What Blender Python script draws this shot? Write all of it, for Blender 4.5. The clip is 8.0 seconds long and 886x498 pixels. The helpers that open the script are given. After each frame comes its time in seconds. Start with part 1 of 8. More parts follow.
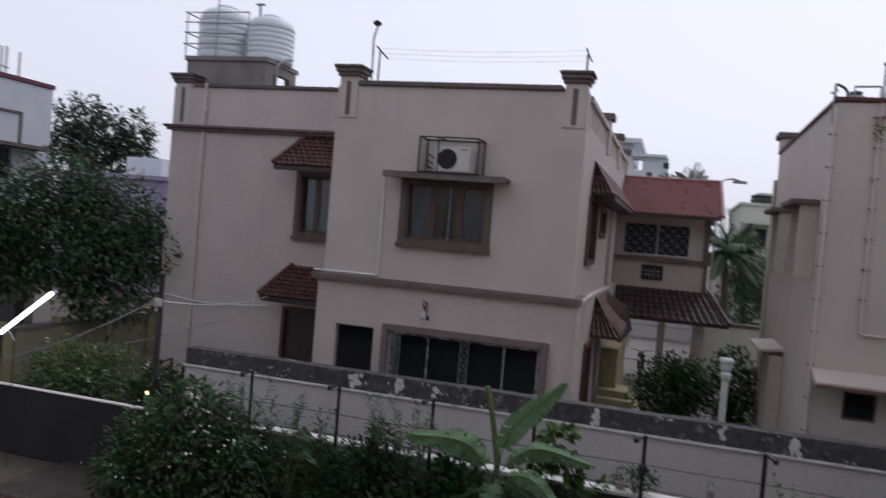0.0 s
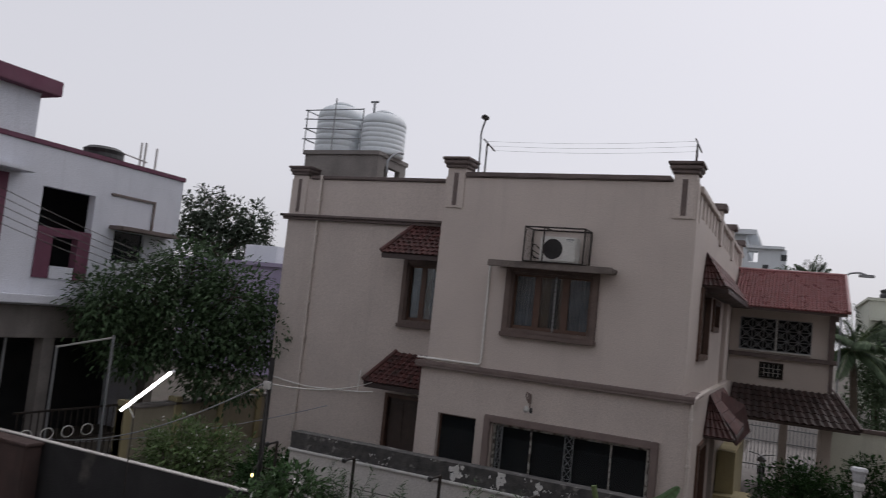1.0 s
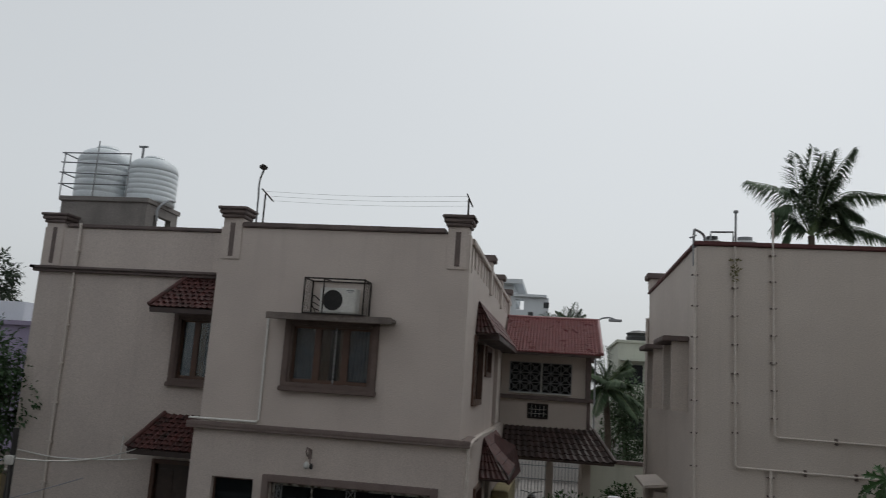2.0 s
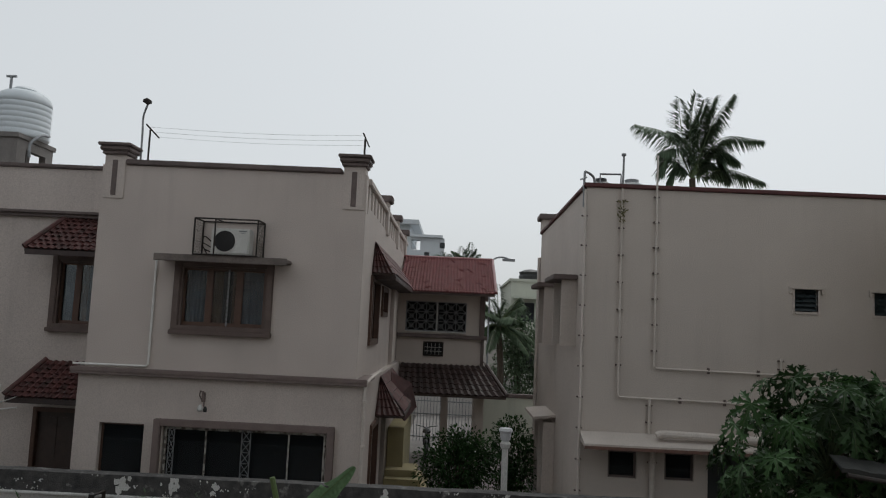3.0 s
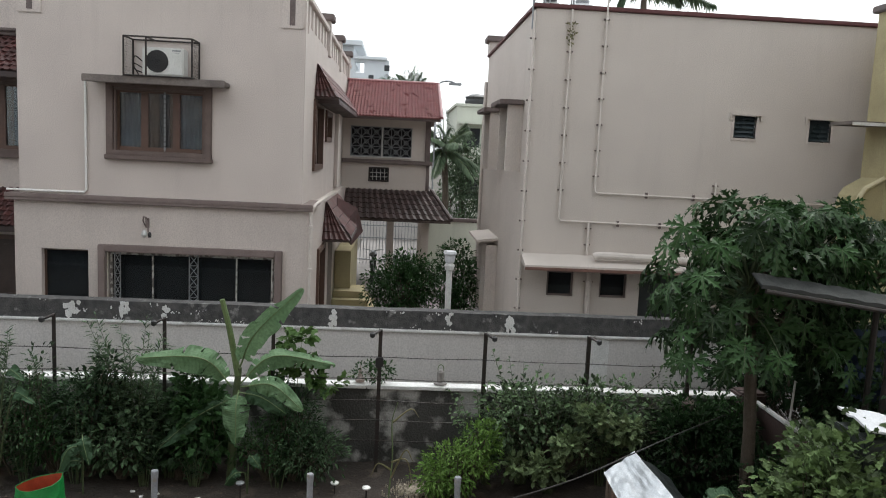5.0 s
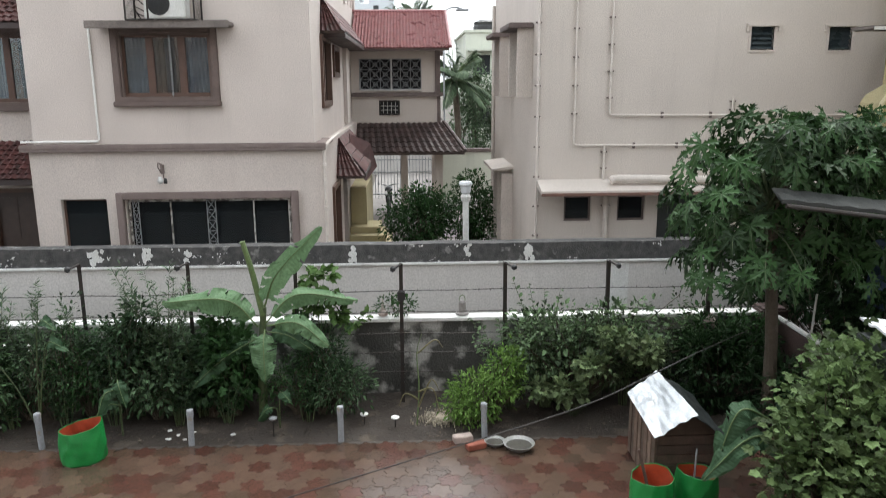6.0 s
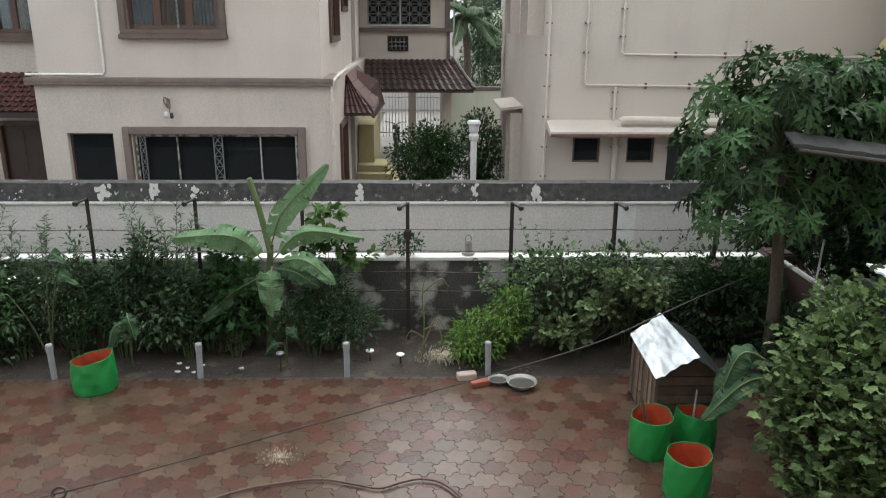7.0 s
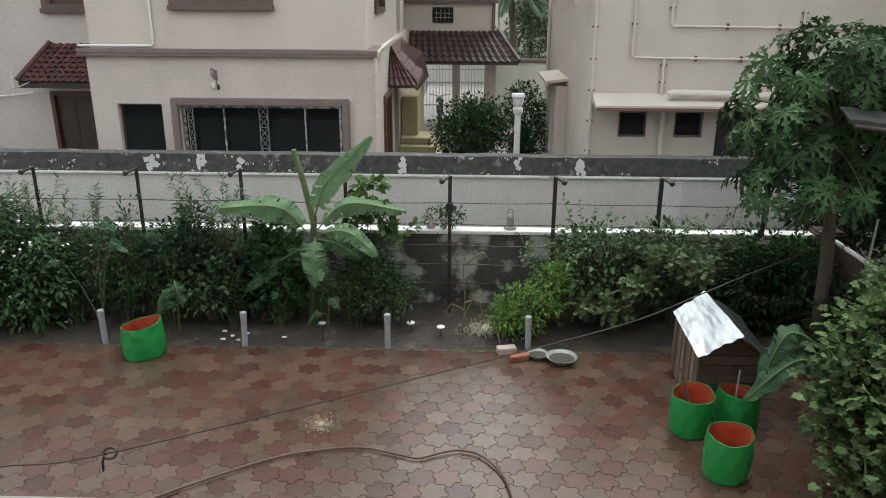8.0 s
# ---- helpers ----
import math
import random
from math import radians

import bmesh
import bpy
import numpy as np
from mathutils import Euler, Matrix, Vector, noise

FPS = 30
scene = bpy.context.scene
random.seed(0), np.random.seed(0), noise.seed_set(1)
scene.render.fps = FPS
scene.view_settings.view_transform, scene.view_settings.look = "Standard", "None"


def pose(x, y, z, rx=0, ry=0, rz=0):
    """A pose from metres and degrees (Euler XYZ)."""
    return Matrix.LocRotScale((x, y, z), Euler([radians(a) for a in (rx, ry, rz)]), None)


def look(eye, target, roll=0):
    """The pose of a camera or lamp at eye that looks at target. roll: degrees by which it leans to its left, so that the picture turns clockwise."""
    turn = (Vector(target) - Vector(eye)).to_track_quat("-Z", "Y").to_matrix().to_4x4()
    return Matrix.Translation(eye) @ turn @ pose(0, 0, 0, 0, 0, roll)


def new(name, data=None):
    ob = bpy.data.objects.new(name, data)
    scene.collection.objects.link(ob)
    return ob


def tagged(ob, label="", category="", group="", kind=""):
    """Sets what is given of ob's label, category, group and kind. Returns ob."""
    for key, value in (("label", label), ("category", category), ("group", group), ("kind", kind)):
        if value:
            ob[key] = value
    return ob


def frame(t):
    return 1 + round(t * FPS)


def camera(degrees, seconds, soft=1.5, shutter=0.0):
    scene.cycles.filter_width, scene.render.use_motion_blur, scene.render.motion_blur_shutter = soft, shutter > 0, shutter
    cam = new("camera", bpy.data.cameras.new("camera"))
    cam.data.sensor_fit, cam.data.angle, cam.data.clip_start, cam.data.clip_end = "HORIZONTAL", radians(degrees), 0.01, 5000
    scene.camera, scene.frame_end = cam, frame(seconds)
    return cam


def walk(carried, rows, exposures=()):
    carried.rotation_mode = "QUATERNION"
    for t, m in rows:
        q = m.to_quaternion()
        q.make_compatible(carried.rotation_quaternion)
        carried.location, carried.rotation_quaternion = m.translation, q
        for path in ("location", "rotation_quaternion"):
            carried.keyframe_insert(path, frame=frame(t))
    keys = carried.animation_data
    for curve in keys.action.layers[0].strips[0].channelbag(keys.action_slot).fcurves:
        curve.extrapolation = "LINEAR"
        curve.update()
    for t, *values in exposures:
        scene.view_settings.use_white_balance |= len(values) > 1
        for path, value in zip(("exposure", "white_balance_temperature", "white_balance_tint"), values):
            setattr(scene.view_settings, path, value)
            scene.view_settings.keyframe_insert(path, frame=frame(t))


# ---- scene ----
LENS = 60.4
cam = camera(LENS, 8.0, soft=1.0, shutter=0.3)
PATH = [
    (0.0, 88.54, -4.81, 17.13),
    (0.5, 93.23, -6.75, 25.39),
    (0.7, 94.41, -6.60, 26.66),
    (1.0, 94.51, -5.97, 24.97),
    (1.5, 98.76, -3.61, 14.64),
    (2.0, 99.73, -3.63, 8.63),
    (2.2, 99.49, -3.72, 6.37),
    (3.3, 94.59, -2.40, 0.50),
    (3.5, 94.39, -2.41, 0.81),
    (4.0, 94.81, -2.79, 0.17),
    (4.3, 92.49, -2.91, -0.32),
    (4.5, 88.45, -3.19, -2.48),
    (4.6, 86.81, -3.15, -2.50),
    (4.7, 85.32, -3.11, -2.78),
    (5.8, 79.90, -0.96, -2.86),
    (6.0, 77.62, 0.36, -2.40),
    (6.5, 75.75, 0.10, -2.53),
    (7.0, 73.08, -0.38, -1.69),
    (7.5, 71.07, -0.35, 0.07),
    (8.0, 71.07, -0.28, 1.57),
]
EXPOSURES = [(0.0, 0.16, 6050, 18), (0.5, 0.04, 6320, 18), (1.0, -0.06, 6420, 16), (1.6, -0.2, 6450, 10), (2.2, -0.22, 6400, 7), (3.5, -0.12, 6400, 7), (4.1, -0.12, 6400, 7),
             (4.4, -0.02, 6420, 7), (4.5, 0.12, 6430, 7), (4.6, 0.45, 6430, 7), (4.7, 0.68, 6420, 7), (5.8, 1.74, 6350, 7), (6.5, 1.66, 6400, 6), (8.0, 1.54, 6420, 3)]
walk(cam, [(t, pose(0, 0, 4.2, rx, ry, rz)) for t, rx, ry, rz in PATH], EXPOSURES)

# ---- world and light: a bright overcast monsoon sky ----
world = bpy.data.worlds.new("overcast")
scene.world = world
world.use_nodes = True
wn, wl = world.node_tree.nodes, world.node_tree.links
wn.clear()
sky = wn.new("ShaderNodeTexSky")
sky.sky_type, sky.sun_disc = "NISHITA", False
sky.sun_elevation, sky.sun_rotation = radians(60), radians(22)
sky.dust_density, sky.air_density, sky.ozone_density = 4.0, 1.0, 1.0
hs = wn.new("ShaderNodeHueSaturation")
hs.inputs["Saturation"].default_value = 0.25
bg1, bg2 = wn.new("ShaderNodeBackground"), wn.new("ShaderNodeBackground")
bg1.inputs[1].default_value = 0.05
bg2.inputs[0].default_value = (0.94, 0.965, 1.0, 1)
bg2.inputs[1].default_value = 0.53
add, wout = wn.new("ShaderNodeAddShader"), wn.new("ShaderNodeOutputWorld")
wl.new(sky.outputs[0], hs.inputs["Color"])
wl.new(hs.outputs[0], bg1.inputs[0])
wl.new(bg1.outputs[0], add.inputs[0])
wl.new(bg2.outputs[0], add.inputs[1])
wl.new(add.outputs[0], wout.inputs[0])
sun_data = bpy.data.lights.new("sun", "SUN")
sun_data.energy, sun_data.angle, sun_data.color = 0.5, radians(40), (1.0, 0.97, 0.93)
sun = new("sun", sun_data)
sun.matrix_world = look((5, 16, 26), (0, 4, 0))

# ---- materials ----
MATS = {}


def mat(name, a, b=None, rough=0.7, metal=0.0, scale=6.0, fine=60.0, bump=0.15, streak=0.0, stain=None, stain_scale=1.2, stain_at=0.6,
        piece=0.0, island=0.0, trans=0.0, spec=0.5, coat=0.0, rough_var=0.12, thin=0.0, piece_b=None):
    """A surface of colour a to b at two scales, with stains of another colour, rain streaks and fine relief."""
    if name in MATS:
        return MATS[name]
    m = bpy.data.materials.new(name)
    m.use_nodes = True
    n, l = m.node_tree.nodes, m.node_tree.links
    p = n["Principled BSDF"]
    b = b or tuple(c * 0.75 for c in a)
    geo = n.new("ShaderNodeNewGeometry")

    def noise_at(size, detail=4.0, src=None):
        t = n.new("ShaderNodeTexNoise")
        t.inputs["Scale"].default_value, t.inputs["Detail"].default_value = size, detail
        l.new(src or geo.outputs["Position"], t.inputs["Vector"])
        return t.outputs["Fac"]

    def ramp(src, lo, hi):
        r = n.new("ShaderNodeMapRange")
        r.inputs["From Min"].default_value, r.inputs["From Max"].default_value = lo, hi
        l.new(src, r.inputs["Value"])
        return r.outputs["Result"]

    def mixed(fac, one, two):
        x = n.new("ShaderNodeMix")
        x.data_type = "RGBA"
        for src, slot in ((fac, 0), (one, 6), (two, 7)):
            if isinstance(src, tuple):
                x.inputs[slot].default_value = (*src, 1)
            else:
                l.new(src, x.inputs[slot])
        return x.outputs[2]

    col = mixed(ramp(noise_at(scale), 0.3, 0.7), a, b)
    f = noise_at(fine, 5.0)
    col = mixed(ramp(f, 0.36, 0.95), col, tuple(c * 0.6 for c in b))
    if streak:
        mp = n.new("ShaderNodeMapping")
        mp.inputs["Scale"].default_value = (5.0, 5.0, 0.35)
        l.new(geo.outputs["Position"], mp.inputs["Vector"])
        s = ramp(noise_at(1.0, 5.0, mp.outputs["Vector"]), 0.55, 0.8)
        k = n.new("ShaderNodeMath")
        k.operation = "MULTIPLY"
        k.inputs[1].default_value = streak
        l.new(s, k.inputs[0])
        col = mixed(k.outputs[0], col, tuple(c * 0.55 for c in b))
    if stain:
        col = mixed(ramp(noise_at(stain_scale, 7.0), stain_at - 0.04, stain_at + 0.06), col, stain)
    if piece or piece_b:
        oi = n.new("ShaderNodeObjectInfo")
        if piece_b:
            col = mixed(ramp(oi.outputs["Random"], 0.45, 0.55), col, mixed(ramp(noise_at(scale * 1.3), 0.3, 0.7), piece_b, tuple(c * 0.8 for c in piece_b)))
        hv = n.new("ShaderNodeHueSaturation")
        l.new(ramp(oi.outputs["Random"], 0, 1), hv.inputs["Value"])
        hv.inputs["Value"].default_value = 1
        mr = n.new("ShaderNodeMapRange")
        mr.inputs["To Min"].default_value, mr.inputs["To Max"].default_value = 1 - piece, 1 + piece
        w = n.new("ShaderNodeMath")
        w.operation = "FRACT"
        w2 = n.new("ShaderNodeMath")
        w2.operation = "MULTIPLY"
        w2.inputs[1].default_value = 7.31
        l.new(oi.outputs["Random"], w2.inputs[0])
        l.new(w2.outputs[0], w.inputs[0])
        l.new(w.outputs[0], mr.inputs["Value"])
        l.new(mr.outputs[0], hv.inputs["Value"])
        l.new(col, hv.inputs["Color"])
        col = hv.outputs[0]
    if island:
        mr = n.new("ShaderNodeMapRange")
        mr.inputs["To Min"].default_value, mr.inputs["To Max"].default_value = 1 - island, 1 + island
        l.new(geo.outputs["Random Per Island"], mr.inputs["Value"])
        hv = n.new("ShaderNodeHueSaturation")
        l.new(mr.outputs[0], hv.inputs["Value"])
        l.new(col, hv.inputs["Color"])
        col = hv.outputs[0]
    l.new(col, p.inputs["Base Color"])
    rr = n.new("ShaderNodeMapRange")
    rr.inputs["From Min"].default_value, rr.inputs["From Max"].default_value = 0.3, 0.7
    rr.inputs["To Min"].default_value, rr.inputs["To Max"].default_value = max(0.03, rough - rough_var), min(1, rough + rough_var)
    l.new(noise_at(scale * 0.8), rr.inputs["Value"])
    l.new(rr.outputs[0], p.inputs["Roughness"])
    p.inputs["Metallic"].default_value = metal
    p.inputs["Specular IOR Level"].default_value = spec
    p.inputs["Transmission Weight"].default_value = trans
    p.inputs["Coat Weight"].default_value = coat
    if bump:
        bp = n.new("ShaderNodeBump")
        bp.inputs["Strength"].default_value, bp.inputs["Distance"].default_value = bump, 0.02
        l.new(f, bp.inputs["Height"])
        l.new(bp.outputs[0], p.inputs["Normal"])
    if thin:
        tr = n.new("ShaderNodeBsdfTranslucent")
        l.new(col, tr.inputs["Color"])
        ms = n.new("ShaderNodeMixShader")
        ms.inputs[0].default_value = thin
        l.new(p.outputs[0], ms.inputs[1])
        l.new(tr.outputs[0], ms.inputs[2])
        l.new(ms.outputs[0], n["Material Output"].inputs[0])
    MATS[name] = m
    return m


def glow(name, colour, strength):
    m = bpy.data.materials.new(name)
    m.use_nodes = True
    p = m.node_tree.nodes["Principled BSDF"]
    p.inputs["Emission Color"].default_value, p.inputs["Emission Strength"].default_value = (*colour, 1), strength
    return m


PLASTER = mat("beige_plaster", (0.60, 0.53, 0.485), (0.53, 0.468, 0.43), 0.85, scale=1.1, fine=55, bump=0.3, streak=0.22)
PLASTER2 = mat("beige_plaster_b", (0.585, 0.525, 0.475), (0.52, 0.465, 0.42), 0.85, scale=0.9, fine=55, bump=0.25, streak=0.2)
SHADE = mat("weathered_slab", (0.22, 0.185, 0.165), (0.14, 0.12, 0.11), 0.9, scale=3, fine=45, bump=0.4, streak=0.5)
RUST = mat("rust_brown_paint", (0.20, 0.10, 0.075), (0.13, 0.075, 0.06), 0.8, scale=6, fine=40, bump=0.4, streak=0.4)
TRIM = mat("brown_trim", (0.17, 0.13, 0.12), (0.11, 0.085, 0.08), 0.7, scale=4, fine=40, bump=0.3)
FRAMEWOOD = mat("brown_wood", (0.12, 0.062, 0.042), (0.085, 0.046, 0.033), 0.5, scale=8, fine=80, bump=0.2)
DOORWOOD = mat("dark_door_wood", (0.065, 0.042, 0.034), (0.045, 0.03, 0.025), 0.5, scale=8, fine=80, bump=0.2)
SURROUND = mat("taupe_surround", (0.22, 0.17, 0.155), (0.17, 0.13, 0.12), 0.75, scale=5, bump=0.3)
SURROUND_DARK = mat("brown_surround", (0.16, 0.115, 0.10), (0.12, 0.088, 0.078), 0.75, scale=5, bump=0.3)
TILE = mat("clay_tile", (0.105, 0.034, 0.03), (0.062, 0.024, 0.022), 0.6, scale=5, fine=30, bump=0.3, piece=0.3, stain=(0.05, 0.03, 0.025), stain_scale=5, stain_at=0.62)
TILE_RED = mat("red_roof_tile", (0.245, 0.092, 0.092), (0.20, 0.077, 0.077), 0.35, scale=5, bump=0.15, island=0.12)
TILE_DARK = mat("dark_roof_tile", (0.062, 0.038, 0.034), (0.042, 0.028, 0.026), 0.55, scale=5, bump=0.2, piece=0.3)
GLASS = mat("dark_glass", (0.03, 0.04, 0.045), (0.02, 0.025, 0.03), 0.06, scale=3, bump=0.0, trans=0.55, rough_var=0.02, spec=0.35)
CLEAR = mat("clear_glass", (0.70, 0.76, 0.78), (0.66, 0.72, 0.75), 0.05, scale=3, bump=0.0, trans=1.0, rough_var=0.02, spec=0.4)
LOUVRE = mat("louvre_glass", (0.045, 0.06, 0.065), (0.035, 0.045, 0.05), 0.3, scale=6, bump=0.0)
CURTAIN = mat("curtain_cloth", (0.20, 0.26, 0.33), (0.11, 0.14, 0.18), 0.9, scale=3, bump=0.1)
CURTAIN_BROWN = mat("curtain_brown", (0.16, 0.085, 0.05), (0.10, 0.055, 0.035), 0.9, scale=3, bump=0.1)
IRON_BLACK = mat("black_iron", (0.02, 0.02, 0.02), (0.035, 0.025, 0.02), 0.55, metal=0.3, scale=12, bump=0.15)
GREY_METAL = mat("grey_metal", (0.30, 0.31, 0.32), (0.22, 0.23, 0.24), 0.45, metal=0.5, scale=12, bump=0.1)
WHITE_METAL = mat("white_paint_metal", (0.62, 0.62, 0.60), (0.5, 0.5, 0.48), 0.5, scale=10, bump=0.05)
PEELED = mat("flaking_white_bar", (0.52, 0.50, 0.47), (0.42, 0.40, 0.37), 0.7, scale=9, bump=0.2, stain=(0.10, 0.085, 0.075), stain_scale=9, stain_at=0.53)
PVC = mat("grey_pvc", (0.33, 0.345, 0.37), (0.25, 0.26, 0.28), 0.5, scale=5, bump=0.05, stain=(0.25, 0.23, 0.2), stain_scale=7, stain_at=0.64)
CONDUIT = mat("white_conduit", (0.82, 0.81, 0.78), (0.72, 0.71, 0.68), 0.5, scale=6, bump=0.05)
PVC_BEIGE = mat("painted_pipe", (0.66, 0.60, 0.55), (0.56, 0.505, 0.46), 0.6, scale=6, bump=0.05)
TANK = mat("white_tank_plastic", (0.72, 0.76, 0.78), (0.62, 0.67, 0.70), 0.4, scale=2, bump=0.03)
CONCRETE = mat("grey_concrete", (0.27, 0.25, 0.235), (0.19, 0.175, 0.165), 0.9, scale=2.2, fine=45, bump=0.4, streak=0.4)
WALL_WHITE = mat("weathered_whitewash", (0.62, 0.595, 0.575), (0.54, 0.52, 0.50), 0.8, scale=1.3, fine=40, bump=0.12, streak=0.25, stain=(0.40, 0.385, 0.36), stain_scale=1.7, stain_at=0.69)
MOULD = mat("mouldy_coping", (0.03, 0.03, 0.033), (0.095, 0.092, 0.088), 0.85, scale=8, fine=50, bump=0.6, stain=(0.24, 0.235, 0.225), stain_scale=6.0, stain_at=0.655)
LIMEPAINT = mat("white_limewash", (0.74, 0.74, 0.73), (0.6, 0.6, 0.58), 0.75, scale=5, bump=0.3, stain=(0.3, 0.29, 0.27), stain_scale=4, stain_at=0.68)
WALL_DARK = mat("wet_concrete_wall", (0.075, 0.073, 0.068), (0.04, 0.04, 0.037), 0.8, scale=1.6, fine=35, bump=0.5, streak=0.5, stain=(0.33, 0.325, 0.31), stain_scale=2.6, stain_at=0.50)
WALL_WET = mat("black_wet_wall", (0.026, 0.026, 0.028), (0.016, 0.016, 0.018), 0.8, scale=1.6, fine=35, bump=0.5, streak=0.5, stain=(0.075, 0.068, 0.064), stain_scale=1.3, stain_at=0.66)
BROWN_WALL = mat("brown_wet_plaster", (0.085, 0.05, 0.044), (0.055, 0.036, 0.033), 0.75, scale=2, fine=40, bump=0.4, streak=0.4)
SOIL = mat("wet_soil", (0.026, 0.02, 0.0155), (0.04, 0.03, 0.023), 0.85, scale=3, fine=28, bump=1.0, stain=(0.085, 0.068, 0.052), stain_scale=2.2, stain_at=0.62)
GROUND = mat("ground_earth", (0.09, 0.075, 0.06), (0.07, 0.06, 0.045), 0.9, scale=0.5, fine=12, bump=0.5)
PAVER = mat("wet_paver", (0.08, 0.035, 0.026), (0.066, 0.031, 0.023), 0.13, scale=7, fine=70, bump=0.13, piece=0.22, rough_var=0.06, stain=(0.06, 0.036, 0.027), stain_scale=1.6, stain_at=0.58)
PAVER_TAN = mat("wet_paver_tan", (0.094, 0.062, 0.044), (0.076, 0.048, 0.035), 0.10, scale=7, fine=70, bump=0.13, piece=0.2, rough_var=0.06, stain=(0.066, 0.045, 0.033), stain_scale=1.6, stain_at=0.58)
PAVER_FAR = mat("wet_paver_rest", (0.077, 0.035, 0.026), (0.064, 0.031, 0.023), 0.13, scale=4, fine=70, bump=0.13, island=0.25, rough_var=0.06)
PAVER_FAR_TAN = mat("wet_paver_rest_tan", (0.09, 0.059, 0.042), (0.073, 0.047, 0.034), 0.11, scale=4, fine=70, bump=0.13, island=0.2, rough_var=0.06)
JOINT = mat("paver_joint_grit", (0.05, 0.038, 0.03), (0.035, 0.028, 0.023), 0.6, scale=9, fine=60, bump=0.5)
WHITE_PLASTER = mat("white_plaster", (0.66, 0.68, 0.74), (0.58, 0.60, 0.66), 0.85, scale=1.0, fine=40, bump=0.25, streak=0.3)
COPING_RED = mat("red_brown_coping", (0.13, 0.04, 0.04), (0.09, 0.03, 0.03), 0.75, scale=3, bump=0.3, streak=0.3)
MAROON = mat("maroon_paint", (0.15, 0.045, 0.082), (0.115, 0.037, 0.066), 0.7, scale=3, bump=0.2, streak=0.3)
YELLOW = mat("yellow_paint", (0.46, 0.40, 0.23), (0.36, 0.31, 0.18), 0.8, scale=2, bump=0.2, streak=0.2)
YELLOW_PALE = mat("pale_yellow_paint", (0.62, 0.55, 0.36), (0.52, 0.46, 0.30), 0.8, scale=3, bump=0.2)
# White brightened so that the far walls carry haze in their colour.
FAR_WHITE_HAZE = mat("far_white_haze", (0.70, 0.73, 0.76), (0.62, 0.65, 0.68), 0.9, scale=0.6, bump=0.0, streak=0.4)
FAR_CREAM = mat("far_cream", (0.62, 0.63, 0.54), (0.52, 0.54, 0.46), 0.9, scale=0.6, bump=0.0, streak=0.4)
LANE_CREAM = mat("cream_lane_wall", (0.40, 0.36, 0.27), (0.31, 0.28, 0.21), 0.85, scale=1.4, bump=0.3, streak=0.45)
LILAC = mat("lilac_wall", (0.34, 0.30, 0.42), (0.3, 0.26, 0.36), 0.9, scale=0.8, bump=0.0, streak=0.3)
BLACK_PLASTIC = mat("black_plastic", (0.015, 0.015, 0.017), (0.02, 0.02, 0.02), 0.45, scale=5, bump=0.05)
BARK = mat("bark", (0.10, 0.08, 0.06), (0.07, 0.055, 0.04), 0.9, scale=10, fine=60, bump=0.7)
STEM = mat("green_stem", (0.13, 0.19, 0.07), (0.09, 0.13, 0.05), 0.5, scale=10, bump=0.1)
WOOD = mat("old_wood", (0.10, 0.06, 0.045), (0.06, 0.04, 0.03), 0.75, scale=9, fine=70, bump=0.5, piece=0.25)
WOOD_PALE = mat("pale_plank", (0.20, 0.135, 0.10), (0.12, 0.08, 0.06), 0.75, scale=9, fine=70, bump=0.5, piece=0.5)
FOIL = mat("foil_sheet", (0.58, 0.61, 0.64), (0.46, 0.49, 0.52), 0.42, metal=0.45, scale=4, bump=0.1)
TARP = mat("dark_tarpaulin", (0.03, 0.035, 0.035), (0.02, 0.025, 0.025), 0.45, scale=4, bump=0.2)
BAG_GREEN = mat("green_growbag", (0.012, 0.27, 0.05), (0.01, 0.19, 0.04), 0.45, scale=6, fine=90, bump=0.4)
BAG_ORANGE = mat("orange_bag_lining", (0.55, 0.085, 0.03), (0.38, 0.06, 0.025), 0.55, scale=6, fine=90, bump=0.3)
STEEL = mat("steel_bowl", (0.36, 0.36, 0.34), (0.26, 0.26, 0.25), 0.45, metal=0.4, scale=9, bump=0.05)
BRICK_RED = mat("red_brick", (0.30, 0.085, 0.05), (0.22, 0.065, 0.04), 0.7, scale=12, bump=0.5)
BRICK_PALE = mat("pale_brick", (0.45, 0.37, 0.33), (0.36, 0.29, 0.26), 0.7, scale=12, bump=0.5)
WATER = mat("still_water", (0.09, 0.085, 0.075), (0.07, 0.066, 0.06), 0.06, scale=9, bump=0.0, rough_var=0.02)
RUBBER = mat("dark_hose", (0.10, 0.038, 0.026), (0.065, 0.028, 0.02), 0.55, scale=9, bump=0.1)
CABLE = mat("black_cable", (0.012, 0.012, 0.012), (0.02, 0.016, 0.014), 0.5, scale=9, bump=0.0)
AC_WHITE = mat("ac_white", (0.66, 0.66, 0.63), (0.58, 0.58, 0.55), 0.5, scale=4, bump=0.03)
SHED = mat("shed_sheet", (0.03, 0.032, 0.03), (0.02, 0.022, 0.02), 0.75, metal=0.0, scale=3, bump=0.3)
SHEET_WHITE = mat("white_sheet", (0.6, 0.61, 0.63), (0.5, 0.51, 0.53), 0.6, scale=3, bump=0.1)
BLUE = mat("blue_sheet", (0.03, 0.06, 0.12), (0.02, 0.04, 0.09), 0.5, scale=4, bump=0.1)
PANEL_RED = mat("dark_red_panel", (0.10, 0.036, 0.034), (0.065, 0.027, 0.026), 0.8, scale=3, bump=0.3, streak=0.4)
PINK = mat("pink_cloth", (0.45, 0.06, 0.13), (0.36, 0.05, 0.1), 0.8, scale=5, bump=0.2)
